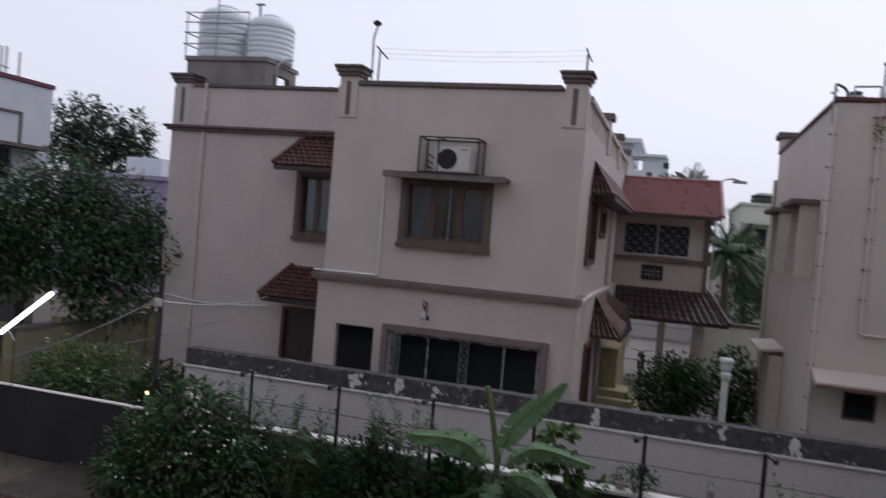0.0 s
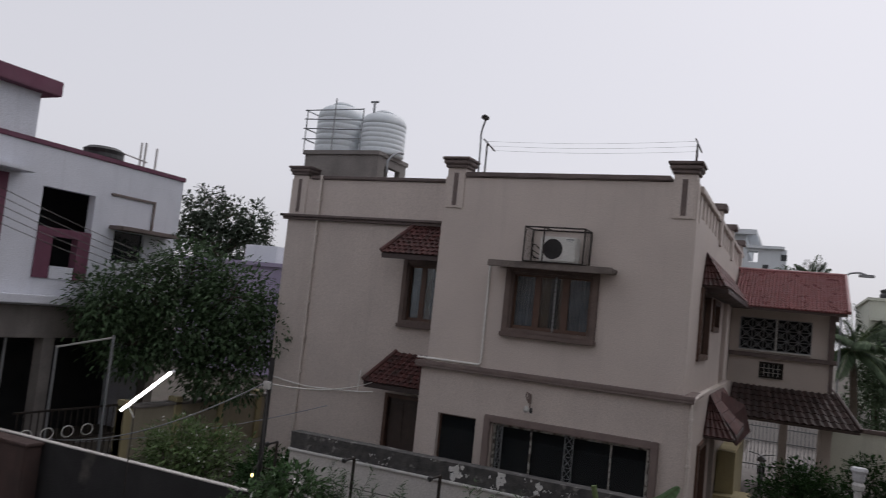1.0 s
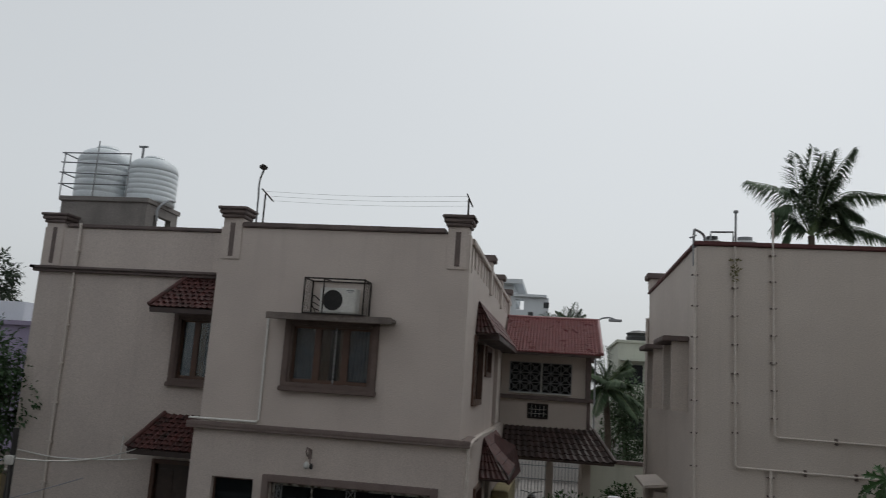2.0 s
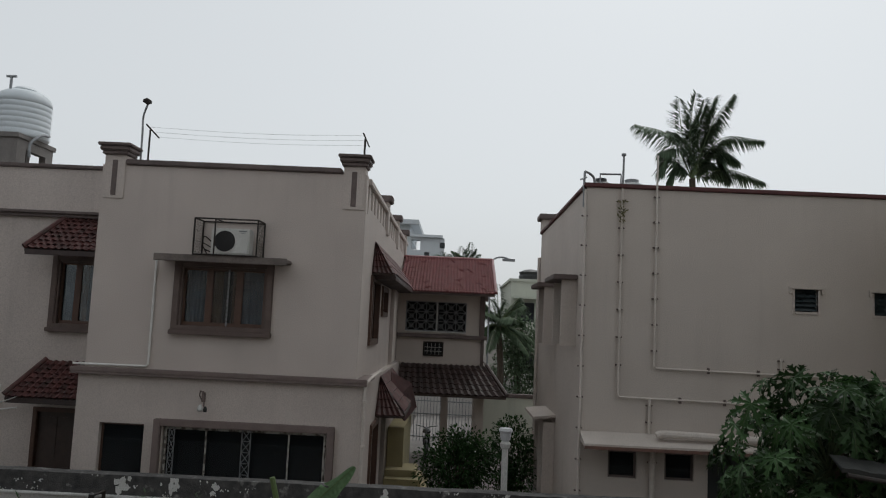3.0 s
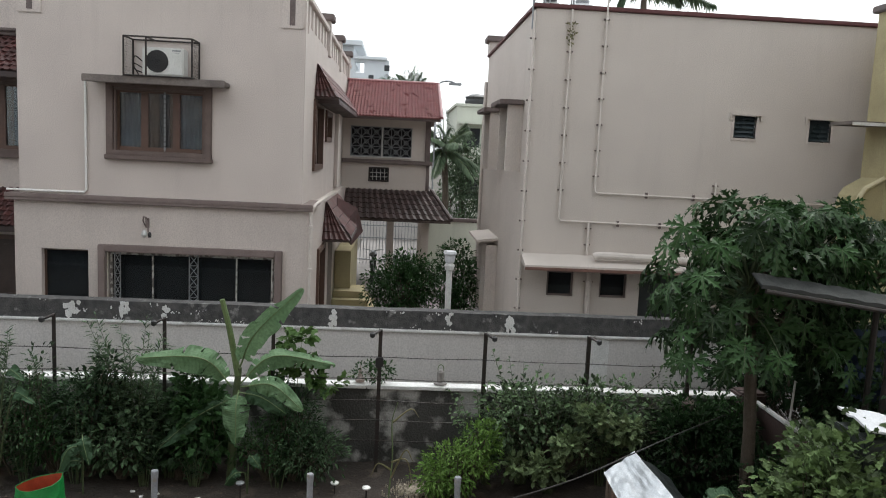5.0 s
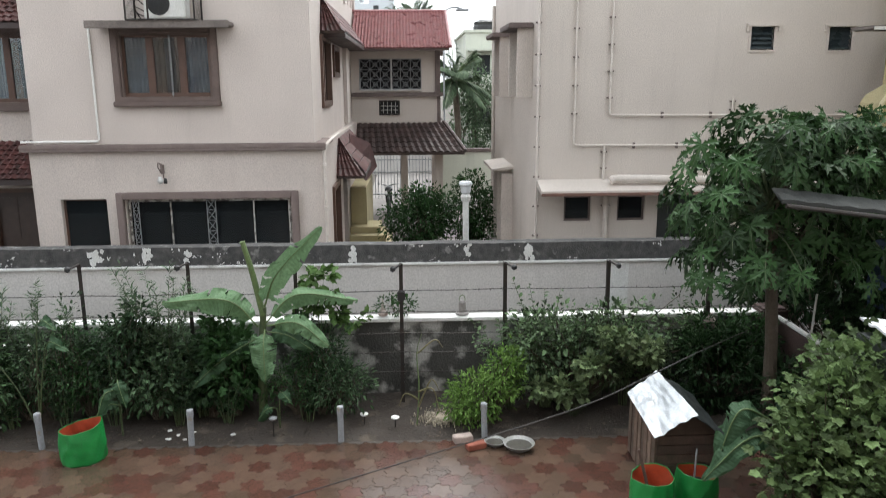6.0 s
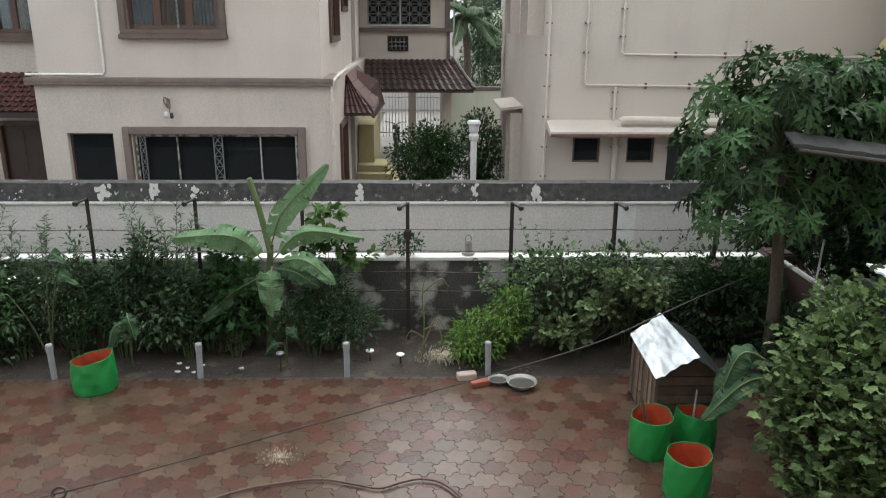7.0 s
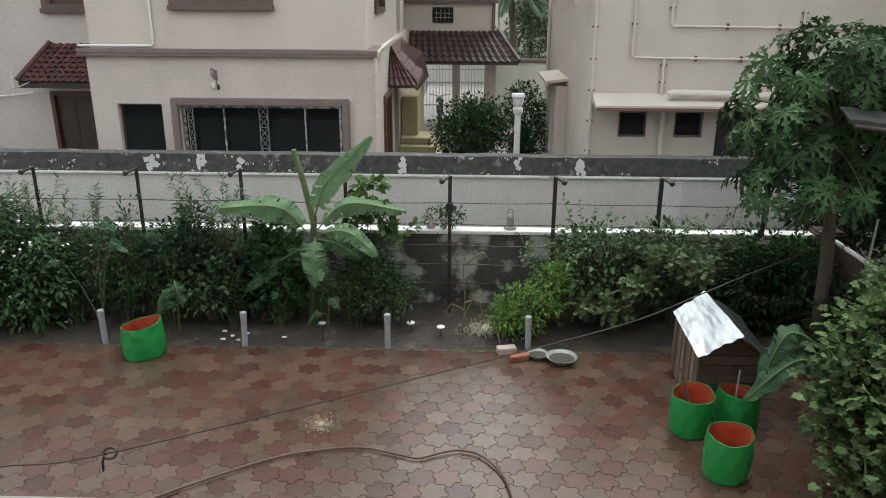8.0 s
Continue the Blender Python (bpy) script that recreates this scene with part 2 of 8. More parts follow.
# Near-black colour stands for the shade of unlit rooms and recesses.
DARKROOM = mat("room_shade_black", (0.02, 0.022, 0.025), (0.014, 0.015, 0.018), 0.9, scale=2, bump=0.0)


def leafy(name, c, rough=0.55, var=0.4, thin=0.22):
    return mat(name, c, (c[0] * 0.7, c[1] * 0.78, c[2] * 0.7), rough, scale=2.5, fine=30, bump=0.3, island=var, thin=thin, spec=0.16)


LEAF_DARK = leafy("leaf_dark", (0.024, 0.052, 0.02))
LEAF_MID = leafy("leaf_mid", (0.040, 0.09, 0.03))
LEAF_HEDGE = leafy("leaf_hedge", (0.075, 0.13, 0.06), 0.45, 0.65)
LEAF_CREEPER = leafy("leaf_creeper", (0.17, 0.22, 0.11), 0.5, 0.5)
LEAF_LIME = leafy("leaf_lime", (0.15, 0.25, 0.06))
LEAF_BROAD = leafy("leaf_broad", (0.095, 0.16, 0.05))
LEAF_TREE = leafy("leaf_tree", (0.09, 0.14, 0.075), 0.6, 0.45)
LEAF_VINE = leafy("leaf_vine", (0.105, 0.15, 0.06), 0.55, 0.7)
LEAF_BED = leafy("leaf_bed", (0.038, 0.07, 0.034), 0.45, 0.8)
LEAF_HIBISCUS = leafy("leaf_hibiscus", (0.105, 0.155, 0.08), 0.45, 0.85)
# Two paler greens with the haze of distance mixed into the leaf colour.
LEAF_FAR_HAZE = leafy("leaf_far_haze", (0.075, 0.095, 0.07))
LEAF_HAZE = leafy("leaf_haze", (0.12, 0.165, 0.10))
# Banana leaf green darkened to carry shade, for low leaves and small plants.
LEAF_BANANA_SHADED = leafy("leaf_banana_shaded", (0.05, 0.095, 0.05), 0.5, 0.1, 0.2)
LEAF_LANE = leafy("leaf_lane", (0.15, 0.22, 0.09))
LEAF_PAPAYA = leafy("leaf_papaya", (0.04, 0.08, 0.03), 0.42, 0.6, 0.2)
LEAF_BANANA = leafy("leaf_banana", (0.165, 0.265, 0.145), 0.4, 0.1, 0.3)
LEAF_OLEANDER = leafy("leaf_oleander", (0.066, 0.105, 0.055), 0.5, 0.7)
# Palm green paled and greyed so that its colour includes haze.
LEAF_PALM_HAZE = leafy("leaf_palm_haze", (0.14, 0.19, 0.125))
LEAF_DRY = leafy("leaf_dry", (0.22, 0.19, 0.11))
GRIT = mat("pale_grit", (0.42, 0.37, 0.29), (0.3, 0.26, 0.2), 0.9, scale=30, bump=0.0)
LITTER = mat("leaf_litter", (0.07, 0.048, 0.03), (0.035, 0.026, 0.018), 0.6, scale=8, bump=0.1, island=0.6)
STALK = mat("green_stalk", (0.075, 0.10, 0.04), (0.05, 0.07, 0.03), 0.55, scale=10, bump=0.1)
PETAL = mat("white_petal", (0.8, 0.8, 0.78), (0.72, 0.72, 0.7), 0.6, scale=8, bump=0.0)

# ---- building blocks ----
def origin_of(ob):
    v = Vector((0, 0, 0))
    while ob:
        v += ob.location
        ob = ob.parent
    return v


def part(name, bm, material, parent=None, label="", smooth=False):
    """Links a bmesh, given in world metres, as one mesh under a thing or a part."""
    me = bpy.data.meshes.new(name)
    if parent:
        bmesh.ops.translate(bm, verts=bm.verts, vec=-origin_of(parent))
    bmesh.ops.recalc_face_normals(bm, faces=bm.faces)
    bm.to_mesh(me)
    bm.free()
    me.materials.append(material)
    if smooth:
        for poly in me.polygons:
            poly.use_smooth = True
    ob = new(name, me)
    if parent:
        ob.parent = parent
    if label:
        ob["label"] = label
    return ob


def thing(name, at, label, category, group="", kind=""):
    ob = new(name)
    ob.location = at
    ob.empty_display_size = 0.2
    return tagged(ob, label, category, group, kind)


def B():
    return bmesh.new()


def box(bm, x0, x1, y0, y1, z0, z1, bev=0.0):
    r = bmesh.ops.create_cube(bm, size=1.0)
    vs = r["verts"]
    for v in vs:
        v.co = Vector((x0 + (v.co.x + 0.5) * (x1 - x0), y0 + (v.co.y + 0.5) * (y1 - y0), z0 + (v.co.z + 0.5) * (z1 - z0)))
    if bev:
        es = list({e for v in vs for e in v.link_edges})
        bmesh.ops.bevel(bm, geom=es, offset=bev, segments=2, affect="EDGES")
    return bm


def rod(bm, p, q, r0, r1=None, seg=8):
    """A round bar from p to q."""
    p, q = Vector(p), Vector(q)
    r1 = r0 if r1 is None else r1
    turn = (q - p).to_track_quat("Z", "Y").to_matrix()
    rings = []
    for c, r in ((p, r0), (q, r1)):
        rings.append([bm.verts.new(c + turn @ Vector((r * math.cos(2 * math.pi * k / seg), r * math.sin(2 * math.pi * k / seg), 0))) for k in range(seg)])
    for k in range(seg):
        bm.faces.new((rings[0][k], rings[0][(k + 1) % seg], rings[1][(k + 1) % seg], rings[1][k]))
    bm.faces.new(rings[0][::-1])
    bm.faces.new(rings[1])
    return bm


def hose(bm, pts, r, seg=8, taper=1.0):
    """A round tube along points."""
    pts = [Vector(p) for p in pts]
    rings = []
    for i, p in enumerate(pts):
        d = (pts[min(i + 1, len(pts) - 1)] - pts[max(i - 1, 0)]).normalized()
        turn = d.to_track_quat("Z", "Y").to_matrix()
        rr = r * (1 + (taper - 1) * i / max(1, len(pts) - 1))
        rings.append([bm.verts.new(p + turn @ Vector((rr * math.cos(2 * math.pi * k / seg), rr * math.sin(2 * math.pi * k / seg), 0))) for k in range(seg)])
    for a, b in zip(rings, rings[1:]):
        best = min(range(seg), key=lambda s: sum((a[k].co - b[(k + s) % seg].co).length for k in range(seg)))
        for k in range(seg):
            bm.faces.new((a[k], a[(k + 1) % seg], b[(k + 1 + best) % seg], b[(k + best) % seg]))
    bm.faces.new(rings[0])
    bm.faces.new(rings[-1])
    return bm


def smooth_line(pts, n=8):
    """A Catmull-Rom line through a few points."""
    p = [Vector(v) for v in pts]
    p = [2 * p[0] - p[1]] + p + [2 * p[-1] - p[-2]]
    out = []
    for i in range(1, len(p) - 2):
        for k in range(n):
            t = k / n
            out.append(0.5 * ((2 * p[i]) + (p[i + 1] - p[i - 1]) * t + (2 * p[i - 1] - 5 * p[i] + 4 * p[i + 1] - p[i + 2]) * t * t
                              + (3 * p[i] - p[i - 1] - 3 * p[i + 1] + p[i + 2]) * t ** 3))
    return out + [p[-2]]


def lathe(bm, c, profile, seg=24, squash=1.0):
    """A turned body about the upright through c; profile of (radius, height)."""
    rings = []
    for r, h in profile:
        rings.append([bm.verts.new((c[0] + r * math.cos(2 * math.pi * k / seg), c[1] + squash * r * math.sin(2 * math.pi * k / seg), c[2] + h)) for k in range(seg)])
    for a, b in zip(rings, rings[1:]):
        for k in range(seg):
            bm.faces.new((a[k], a[(k + 1) % seg], b[(k + 1) % seg], b[k]))
    if profile[0][0] > 1e-4:
        bm.faces.new(rings[0][::-1])
    if profile[-1][0] > 1e-4:
        bm.faces.new(rings[-1])
    return bm


def wall(bm, axis, pos, inward, a0, a1, z0, z1, holes=(), thick=0.23):
    """An upright wall on the plane axis = pos, thick towards inward (+1 or -1), with openings (a0, a1, z0, z1) that go through it."""
    us = sorted({a0, a1, *[h[0] for h in holes], *[h[1] for h in holes]})
    zs = sorted({z0, z1, *[h[2] for h in holes], *[h[3] for h in holes]})
    inner = pos + inward * thick

    def P(u, d, z):
        return (d, u, z) if axis == "x" else (u, d, z)

    def quad(*pts):
        bm.faces.new([bm.verts.new(p) for p in pts])

    for u, u2 in zip(us, us[1:]):
        for z, z2 in zip(zs, zs[1:]):
            if any(h[0] <= u and u2 <= h[1] and h[2] <= z and z2 <= h[3] for h in holes):
                continue
            for d in (pos, inner):
                quad(P(u, d, z), P(u2, d, z), P(u2, d, z2), P(u, d, z2))
    for h in (*holes, (a0, a1, z0, z1)):
        quad(P(h[0], pos, h[2]), P(h[1], pos, h[2]), P(h[1], inner, h[2]), P(h[0], inner, h[2]))
        quad(P(h[0], pos, h[3]), P(h[1], pos, h[3]), P(h[1], inner, h[3]), P(h[0], inner, h[3]))
        quad(P(h[0], pos, h[2]), P(h[0], pos, h[3]), P(h[0], inner, h[3]), P(h[0], inner, h[2]))
        quad(P(h[1], pos, h[2]), P(h[1], pos, h[3]), P(h[1], inner, h[3]), P(h[1], inner, h[2]))
    bmesh.ops.remove_doubles(bm, verts=bm.verts, dist=1e-4)
    return bm


def ring_frame(bm, axis, d0, d1, a0, a1, z0, z1, w, bev=0.01, sides="lrtb"):
    """A border of width w round (a0, a1, z0, z1), between the depths d0 and d1."""
    bars = {"l": (a0 - w, a0, z0 - w, z1 + w), "r": (a1, a1 + w, z0 - w, z1 + w), "t": (a0, a1, z1, z1 + w), "b": (a0, a1, z0 - w, z0)}
    for s in sides:
        u0, u1, v0, v1 = bars[s]
        if axis == "y":
            box(bm, u0, u1, min(d0, d1), max(d0, d1), v0, v1, bev)
        else:
            box(bm, min(d0, d1), max(d0, d1), u0, u1, v0, v1, bev)
    return bm


# ---- plants: leaves gathered into one mesh per crown ----
class Leaves:
    def __init__(self):
        self.v, self.f = [], []

    def add(self, at, ahead, up, length, width, form="oval"):
        a = ahead.normalized()
        s = a.cross(up)
        if s.length < 1e-3:
            s = a.cross(Vector((1, 0.2, 0)))
        s.normalize()
        n = s.cross(a)
        i = len(self.v)
        if form == "oval":
            pts = [(0, 0, 0), (0.35, 0.5, 0.10), (0.35, 0, -0.02), (0.35, -0.5, 0.10), (0.72, 0.36, 0.02), (0.72, 0, -0.09), (0.72, -0.36, 0.02), (1, 0, -0.22)]
            fs = [(0, 2, 1), (0, 3, 2), (1, 2, 5, 4), (2, 3, 6, 5), (4, 5, 7), (5, 6, 7)]
        elif form == "narrow":
            pts = [(0, 0, 0), (0.4, 0.5, 0.03), (0.4, -0.5, 0.03), (1, 0, -0.12)]
            fs = [(0, 2, 1), (1, 2, 3)]
        elif form == "vine":
            pts = [(0, 0, 0), (-0.17, 0.28, -0.02), (0.06, 0.60, 0.03), (0.32, 0.44, 0.08), (0.60, 0.54, -0.03), (0.74, 0.27, -0.03), (1.0, 0, -0.2),
                   (0.74, -0.27, -0.03), (0.60, -0.54, -0.03), (0.32, -0.44, 0.08), (0.06, -0.60, 0.03), (-0.17, -0.28, -0.02), (0.45, 0, -0.09)]
            fs = [(0, 1, 2, 12), (12, 2, 3), (12, 3, 4), (12, 4, 5), (12, 5, 6), (12, 6, 7), (12, 7, 8), (12, 8, 9), (12, 9, 10), (0, 12, 10, 11)]
        else:  # lobed, like papaya
            pts, fs = [(0.0, 0, 0.03)], []
            lobes = 7
            side = ((0.20, 0.07), (0.36, 0.055), (0.56, 0.19), (0.57, 0.06), (0.79, 0.15), (0.78, 0.045))
            for k in range(lobes):
                ang = math.radians(-128 + 256 * k / (lobes - 1))
                ln = 1.0 - 0.30 * abs(ang) / 2.2
                d, e = Vector((math.cos(ang), math.sin(ang), 0)), Vector((-math.sin(ang), math.cos(ang), 0))
                j = len(pts)
                line = [(f_, -w_) for f_, w_ in side] + [(1.0, 0.0)] + [(f_, w_) for f_, w_ in side[::-1]]
                for f_, w_ in line + [(0.20, 0.0), (0.40, 0.0), (0.60, 0.0), (0.80, 0.0)]:
                    q = d * ln * f_ + e * w_
                    pts.append((q.x, q.y, 0.03 - 0.45 * q.length ** 2 + 0.55 * abs(w_)))
                m0, m1, m2, m3 = j + 13, j + 14, j + 15, j + 16
                fs += [(0, j, m0), (0, m0, j + 12), (j, j + 1, m1, m0), (m0, m1, j + 11, j + 12), (j + 1, j + 2, j + 3, m2, m1), (m1, m2, j + 9, j + 10, j + 11),
                       (j + 3, j + 4, j + 5, m3, m2), (m2, m3, j + 7, j + 8, j + 9), (j + 5, j + 6, m3), (m3, j + 6, j + 7)]
        for x, y, z in pts:
            self.v.append(at + a * (x * length) + s * (y * width) + n * (z * length))
        self.f += [tuple(i + k for k in q) for q in fs]

    def made(self, name, material, parent, label=""):
        o = origin_of(parent)
        me = bpy.data.meshes.new(name)
        me.from_pydata([p - o for p in self.v], [], self.f)
        me.materials.append(material)
        ob = new(name, me)
        ob.parent = parent
        if label:
            ob["label"] = label
        return ob


def rand_dir(rng):
    while True:
        v = Vector((rng.uniform(-1, 1), rng.uniform(-1, 1), rng.uniform(-1, 1)))
        if 0.1 < v.length < 1:
            return v.normalized()


def shrub(name, label, base, blobs, leaves, size, material, seed, form="oval", ratio=0.45, clump=0.16, per=14, droop=0.3, flowers=0, flower_mat=None,
          flower_size=0.028, category="shrub", stem=BARK, stem_r=0.012, vary=(0.6, 1.25), group=""):
    """A shrub: stems from its base to leafy clumps scattered through ellipsoids (cx, cy, cz, rx, ry, rz)."""
    rng = random.Random(seed)
    t = thing(name, base, label, category, group)
    vol = [b[3] * b[4] * b[5] for b in blobs]
    lv, fl, st = Leaves(), Leaves(), B()
    base = Vector(base)
    for c in range(max(1, leaves // per)):
        cx, cy, cz, rx, ry, rz = rng.choices(blobs, vol)[0]
        d = rand_dir(rng) * rng.uniform(0.35, 1.0) ** 0.6 * rng.choice((1, 1, 1, 1.12))
        o = Vector((cx + d.x * rx, cy + d.y * ry, max(base.z + 0.06, cz + d.z * rz)))
        if c % 4 == 0:
            mid = base.lerp(o, 0.5) + Vector((rng.uniform(-.08, .08), rng.uniform(-.08, .08), 0.08))
            hose(st, smooth_line([base + Vector((rng.uniform(-.06, .06), rng.uniform(-.06, .06), 0)), mid, o], 3), stem_r, 5, 0.35)
        out = Vector((d.x, d.y, d.z * 0.6 + 0.35))
        for k in range(per):
            q = rand_dir(rng)
            h = o + q * clump * rng.uniform(0.3, 1)
            a = (q + out * 0.8 - Vector((0, 0, droop))).normalized()
            sz = size * rng.uniform(*vary)
            lv.add(h, a, (Vector((0, 0, 1)) + rand_dir(rng) * 0.6).normalized(), sz, sz * ratio, form)
        if flowers and rng.random() < flowers and d.z > -0.3:
            for k in range(rng.randint(1, 3)):
                h = o + out.normalized() * clump * rng.uniform(0.8, 1.3) + rand_dir(rng) * 0.06
                tilt = (out + rand_dir(rng) * 0.5).normalized()
                side = tilt.orthogonal().normalized()
                for p in range(5):
                    pd = Matrix.Rotation(2 * math.pi * p / 5, 3, tilt) @ side
                    fl.add(h, pd, tilt, flower_size, flower_size * 0.6, "narrow")
    part("stem", st, stem, t)["kind"] = "stuff"
    lv.made("foliage", material, t)
    if flowers and fl.v:
        fl.made("blossom", flower_mat, t, "small open blossoms")
    return t


def wand_bush(name, label, base, wands, height, spread, leaf, ratio, material, seed, per=26, start=0.3, category="shrub", group="", form="narrow"):
    """An airy bush: long curved shoots from the base with leaves all along them."""
    rng = random.Random(seed)
    t = thing(name, base, label, category, group)
    b0 = Vector(base)
    st, lv = B(), Leaves()
    for w in range(wands):
        az, s, h = rng.uniform(0, 2 * math.pi), spread * rng.uniform(0.15, 1.0), height * rng.uniform(0.5, 1.0)
        out = Vector((math.cos(az) * s, 0.45 * math.sin(az) * s, 0))
        pts = smooth_line([b0 + out * 0.15, b0 + out * 0.4 + Vector((0, 0, h * 0.55)), b0 + out + Vector((0, 0, h))], 6)
        hose(st, pts, 0.008, 4, 0.35)
        n = len(pts) - 1
        for k in range(per):
            u = start + (1 - start) * (k + rng.random()) / per
            j = min(n - 1, int(u * n))
            p, ax = pts[j].lerp(pts[j + 1], u * n - j), (pts[j + 1] - pts[j]).normalized()
            q = rand_dir(rng)
            side = (q - ax * q.dot(ax)).normalized()
            sz = leaf * rng.uniform(0.6, 1.2) * (1.1 - 0.3 * u)
            lv.add(p, ax * rng.uniform(0.3, 1.0) + side - Vector((0, 0, 0.15)), (Vector((0, -0.3, 1)) + q * 0.4).normalized(), sz, sz * ratio, form)
    part("stem", st, STALK, t)["kind"] = "stuff"
    lv.made("foliage", material, t)
    return t


def tree(name, label, base, trunk_h, trunk_r, blobs, leaves, size, material, seed, clump=0.5, per=30, ratio=0.6, category="tree", form="narrow"):
    """A broad-leaved tree: tapered trunk, limbs to each mass of the crown, many leaves in clumps."""
    rng = random.Random(seed)
    t = thing(name, base, label, category)
    b0 = Vector(base)
    top = b0 + Vector((rng.uniform(-.2, .2), rng.uniform(-.2, .2), trunk_h))
    tb = B()
    hose(tb, smooth_line([b0, b0.lerp(top, 0.5) + Vector((0.12, -0.05, 0)), top], 5), trunk_r, 10, 0.6)
    part("trunk", tb, BARK, t)
    lv = Leaves()
    vol = [b[3] * b[4] * b[5] for b in blobs]
    lb = B()
    for cx, cy, cz, rx, ry, rz in blobs:
        c = Vector((cx, cy, cz))
        hose(lb, smooth_line([top - Vector((0, 0, 0.2)), top.lerp(c, 0.5) + Vector((0, 0, 0.3)), c], 4), trunk_r * 0.45, 7, 0.4)
        for k in range(5):
            e = c + Vector((rng.uniform(-rx, rx), rng.uniform(-ry, ry), rng.uniform(-rz, rz))) * 0.75
            hose(lb, [c, c.lerp(e, 0.5) + Vector((0, 0, 0.15)), e], trunk_r * 0.18, 5, 0.4)
    part("limb", lb, BARK, t)
    for c in range(leaves // per):
        cx, cy, cz, rx, ry, rz = rng.choices(blobs, vol)[0]
        d = rand_dir(rng) * rng.uniform(0.3, 1.08) ** 0.5
        o = Vector((cx + d.x * rx, cy + d.y * ry, cz + d.z * rz))
        for k in range(per):
            q = rand_dir(rng)
            h = o + q * clump * rng.uniform(0.2, 1)
            a = (q + d * 0.5 - Vector((0, 0, 0.35))).normalized()
            sz = size * rng.uniform(0.6, 1.2)
            lv.add(h, a, (Vector((0, 0, 1)) + q * 0.6).normalized(), sz, sz * ratio, form)
    lv.made("crown", material, t)
    return t

# ==== ground ====
g = B()
box(g, -400, 400, -60, 700, -0.4, -0.06)
tagged(part("ground", g, GROUND), "bare wet earth reaching the horizon", "ground", kind="structure")
g = B()
for i in range(60):
    for j in range(9):
        x, y = -9 + i * 0.24, 8.4 + j * 0.18
        pts = [(x, y), (x + 0.24, y), (x + 0.24, y + 0.18), (x, y + 0.18)]
        g.faces.new([g.verts.new((px, py, min(1.0, (py - 8.4) / 0.3) * (0.012 + 0.05 * noise.noise(Vector((px * 1.6, py * 1.6, 0))) + 0.03 * noise.noise(Vector((px * 6, py * 6, 3)))))) for px, py in pts])
bmesh.ops.remove_doubles(g, verts=g.verts, dist=1e-3)
tagged(part("soil_bed", g, SOIL, smooth=True), "dark wet garden soil bed below the boundary wall", "soil", kind="structure")

# ==== near boundary wall with white coping ====
nw = thing("wall_near", (-3, 9.9, 0), "low grey wet-stained concrete boundary wall with white coping", "wall", kind="structure")
w = B()
box(w, -5.4, 4.9, 9.86, 10.0, -0.05, 1.04, 0.01)
part("wall_body", w, WALL_DARK, nw)
w = B()
box(w, -16, -5.402, 9.86, 10.0, -0.05, 1.04, 0.01)
part("wall_body", w, WALL_WET, nw, "black wet-stained stretch of wall")
for k in range(8):
    w = B()
    x0 = -16 + k * 2.6125
    low = x0 < -6
    box(w, x0 + 0.004, x0 + 2.6085, 9.85 if low else 9.82, 9.96 if low else 10.03, 1.045, 1.066 if low else 1.092, 0.006)
    part("coping", w, WALL_WHITE if low else LIMEPAINT, nw, "whitewashed coping" if k == 0 else "")
sw = thing("wall_side", (4.95, 7, 0), "dark wet concrete side wall with broken white coping", "wall", kind="structure")
w = B()
box(w, 4.9, 4.99, 3.0, 9.7, -0.05, 1.04, 0.01)
part("wall_body", w, BROWN_WALL, sw)
w = B()
box(w, 4.72, 5.1, 9.72, 10.06, -0.05, 1.16, 0.03)
part("corner_pier", w, BROWN_WALL, sw, "brown wet-stained corner pier")
rng = random.Random(5)
y = 3.0
while y < 9.7:
    ln = rng.uniform(0.25, 0.6)
    w = B()
    box(w, 4.89, 4.95, y, min(9.68, y + ln * rng.uniform(0.6, 0.95)), 1.045, 1.09 + rng.uniform(0, 0.02), 0.012)
    part("coping", w, LIMEPAINT, sw)
    y += ln

# ==== far boundary wall, white below and black with mould above ====
fw = thing("wall_far", (-2, 11.7, 0), "whitewashed compound wall with a black mouldy top band", "wall", kind="structure")
w = B()
box(w, -8.15, 9.5, 11.62, 11.85, -0.05, 1.40)
part("wall_body", w, WALL_WHITE, fw)
w = B()
box(w, -8.18, 9.5, 11.58, 11.9, 1.40, 1.445, 0.012)
part("ledge", w, LIMEPAINT, fw, "thin pale ledge")
w = B()
for k in range(71):
    x0 = -8.15 + k * 0.2486
    dz = 0.012 * noise.noise(Vector((x0 * 1.3, 0, 0)))
    box(w, x0, x0 + 0.2486, 11.61, 11.86, 1.445, 1.735 + dz)
bmesh.ops.remove_doubles(w, verts=w.verts, dist=1e-3)
part("top_band", w, MOULD, fw, "black mouldy band with flaking white patches")
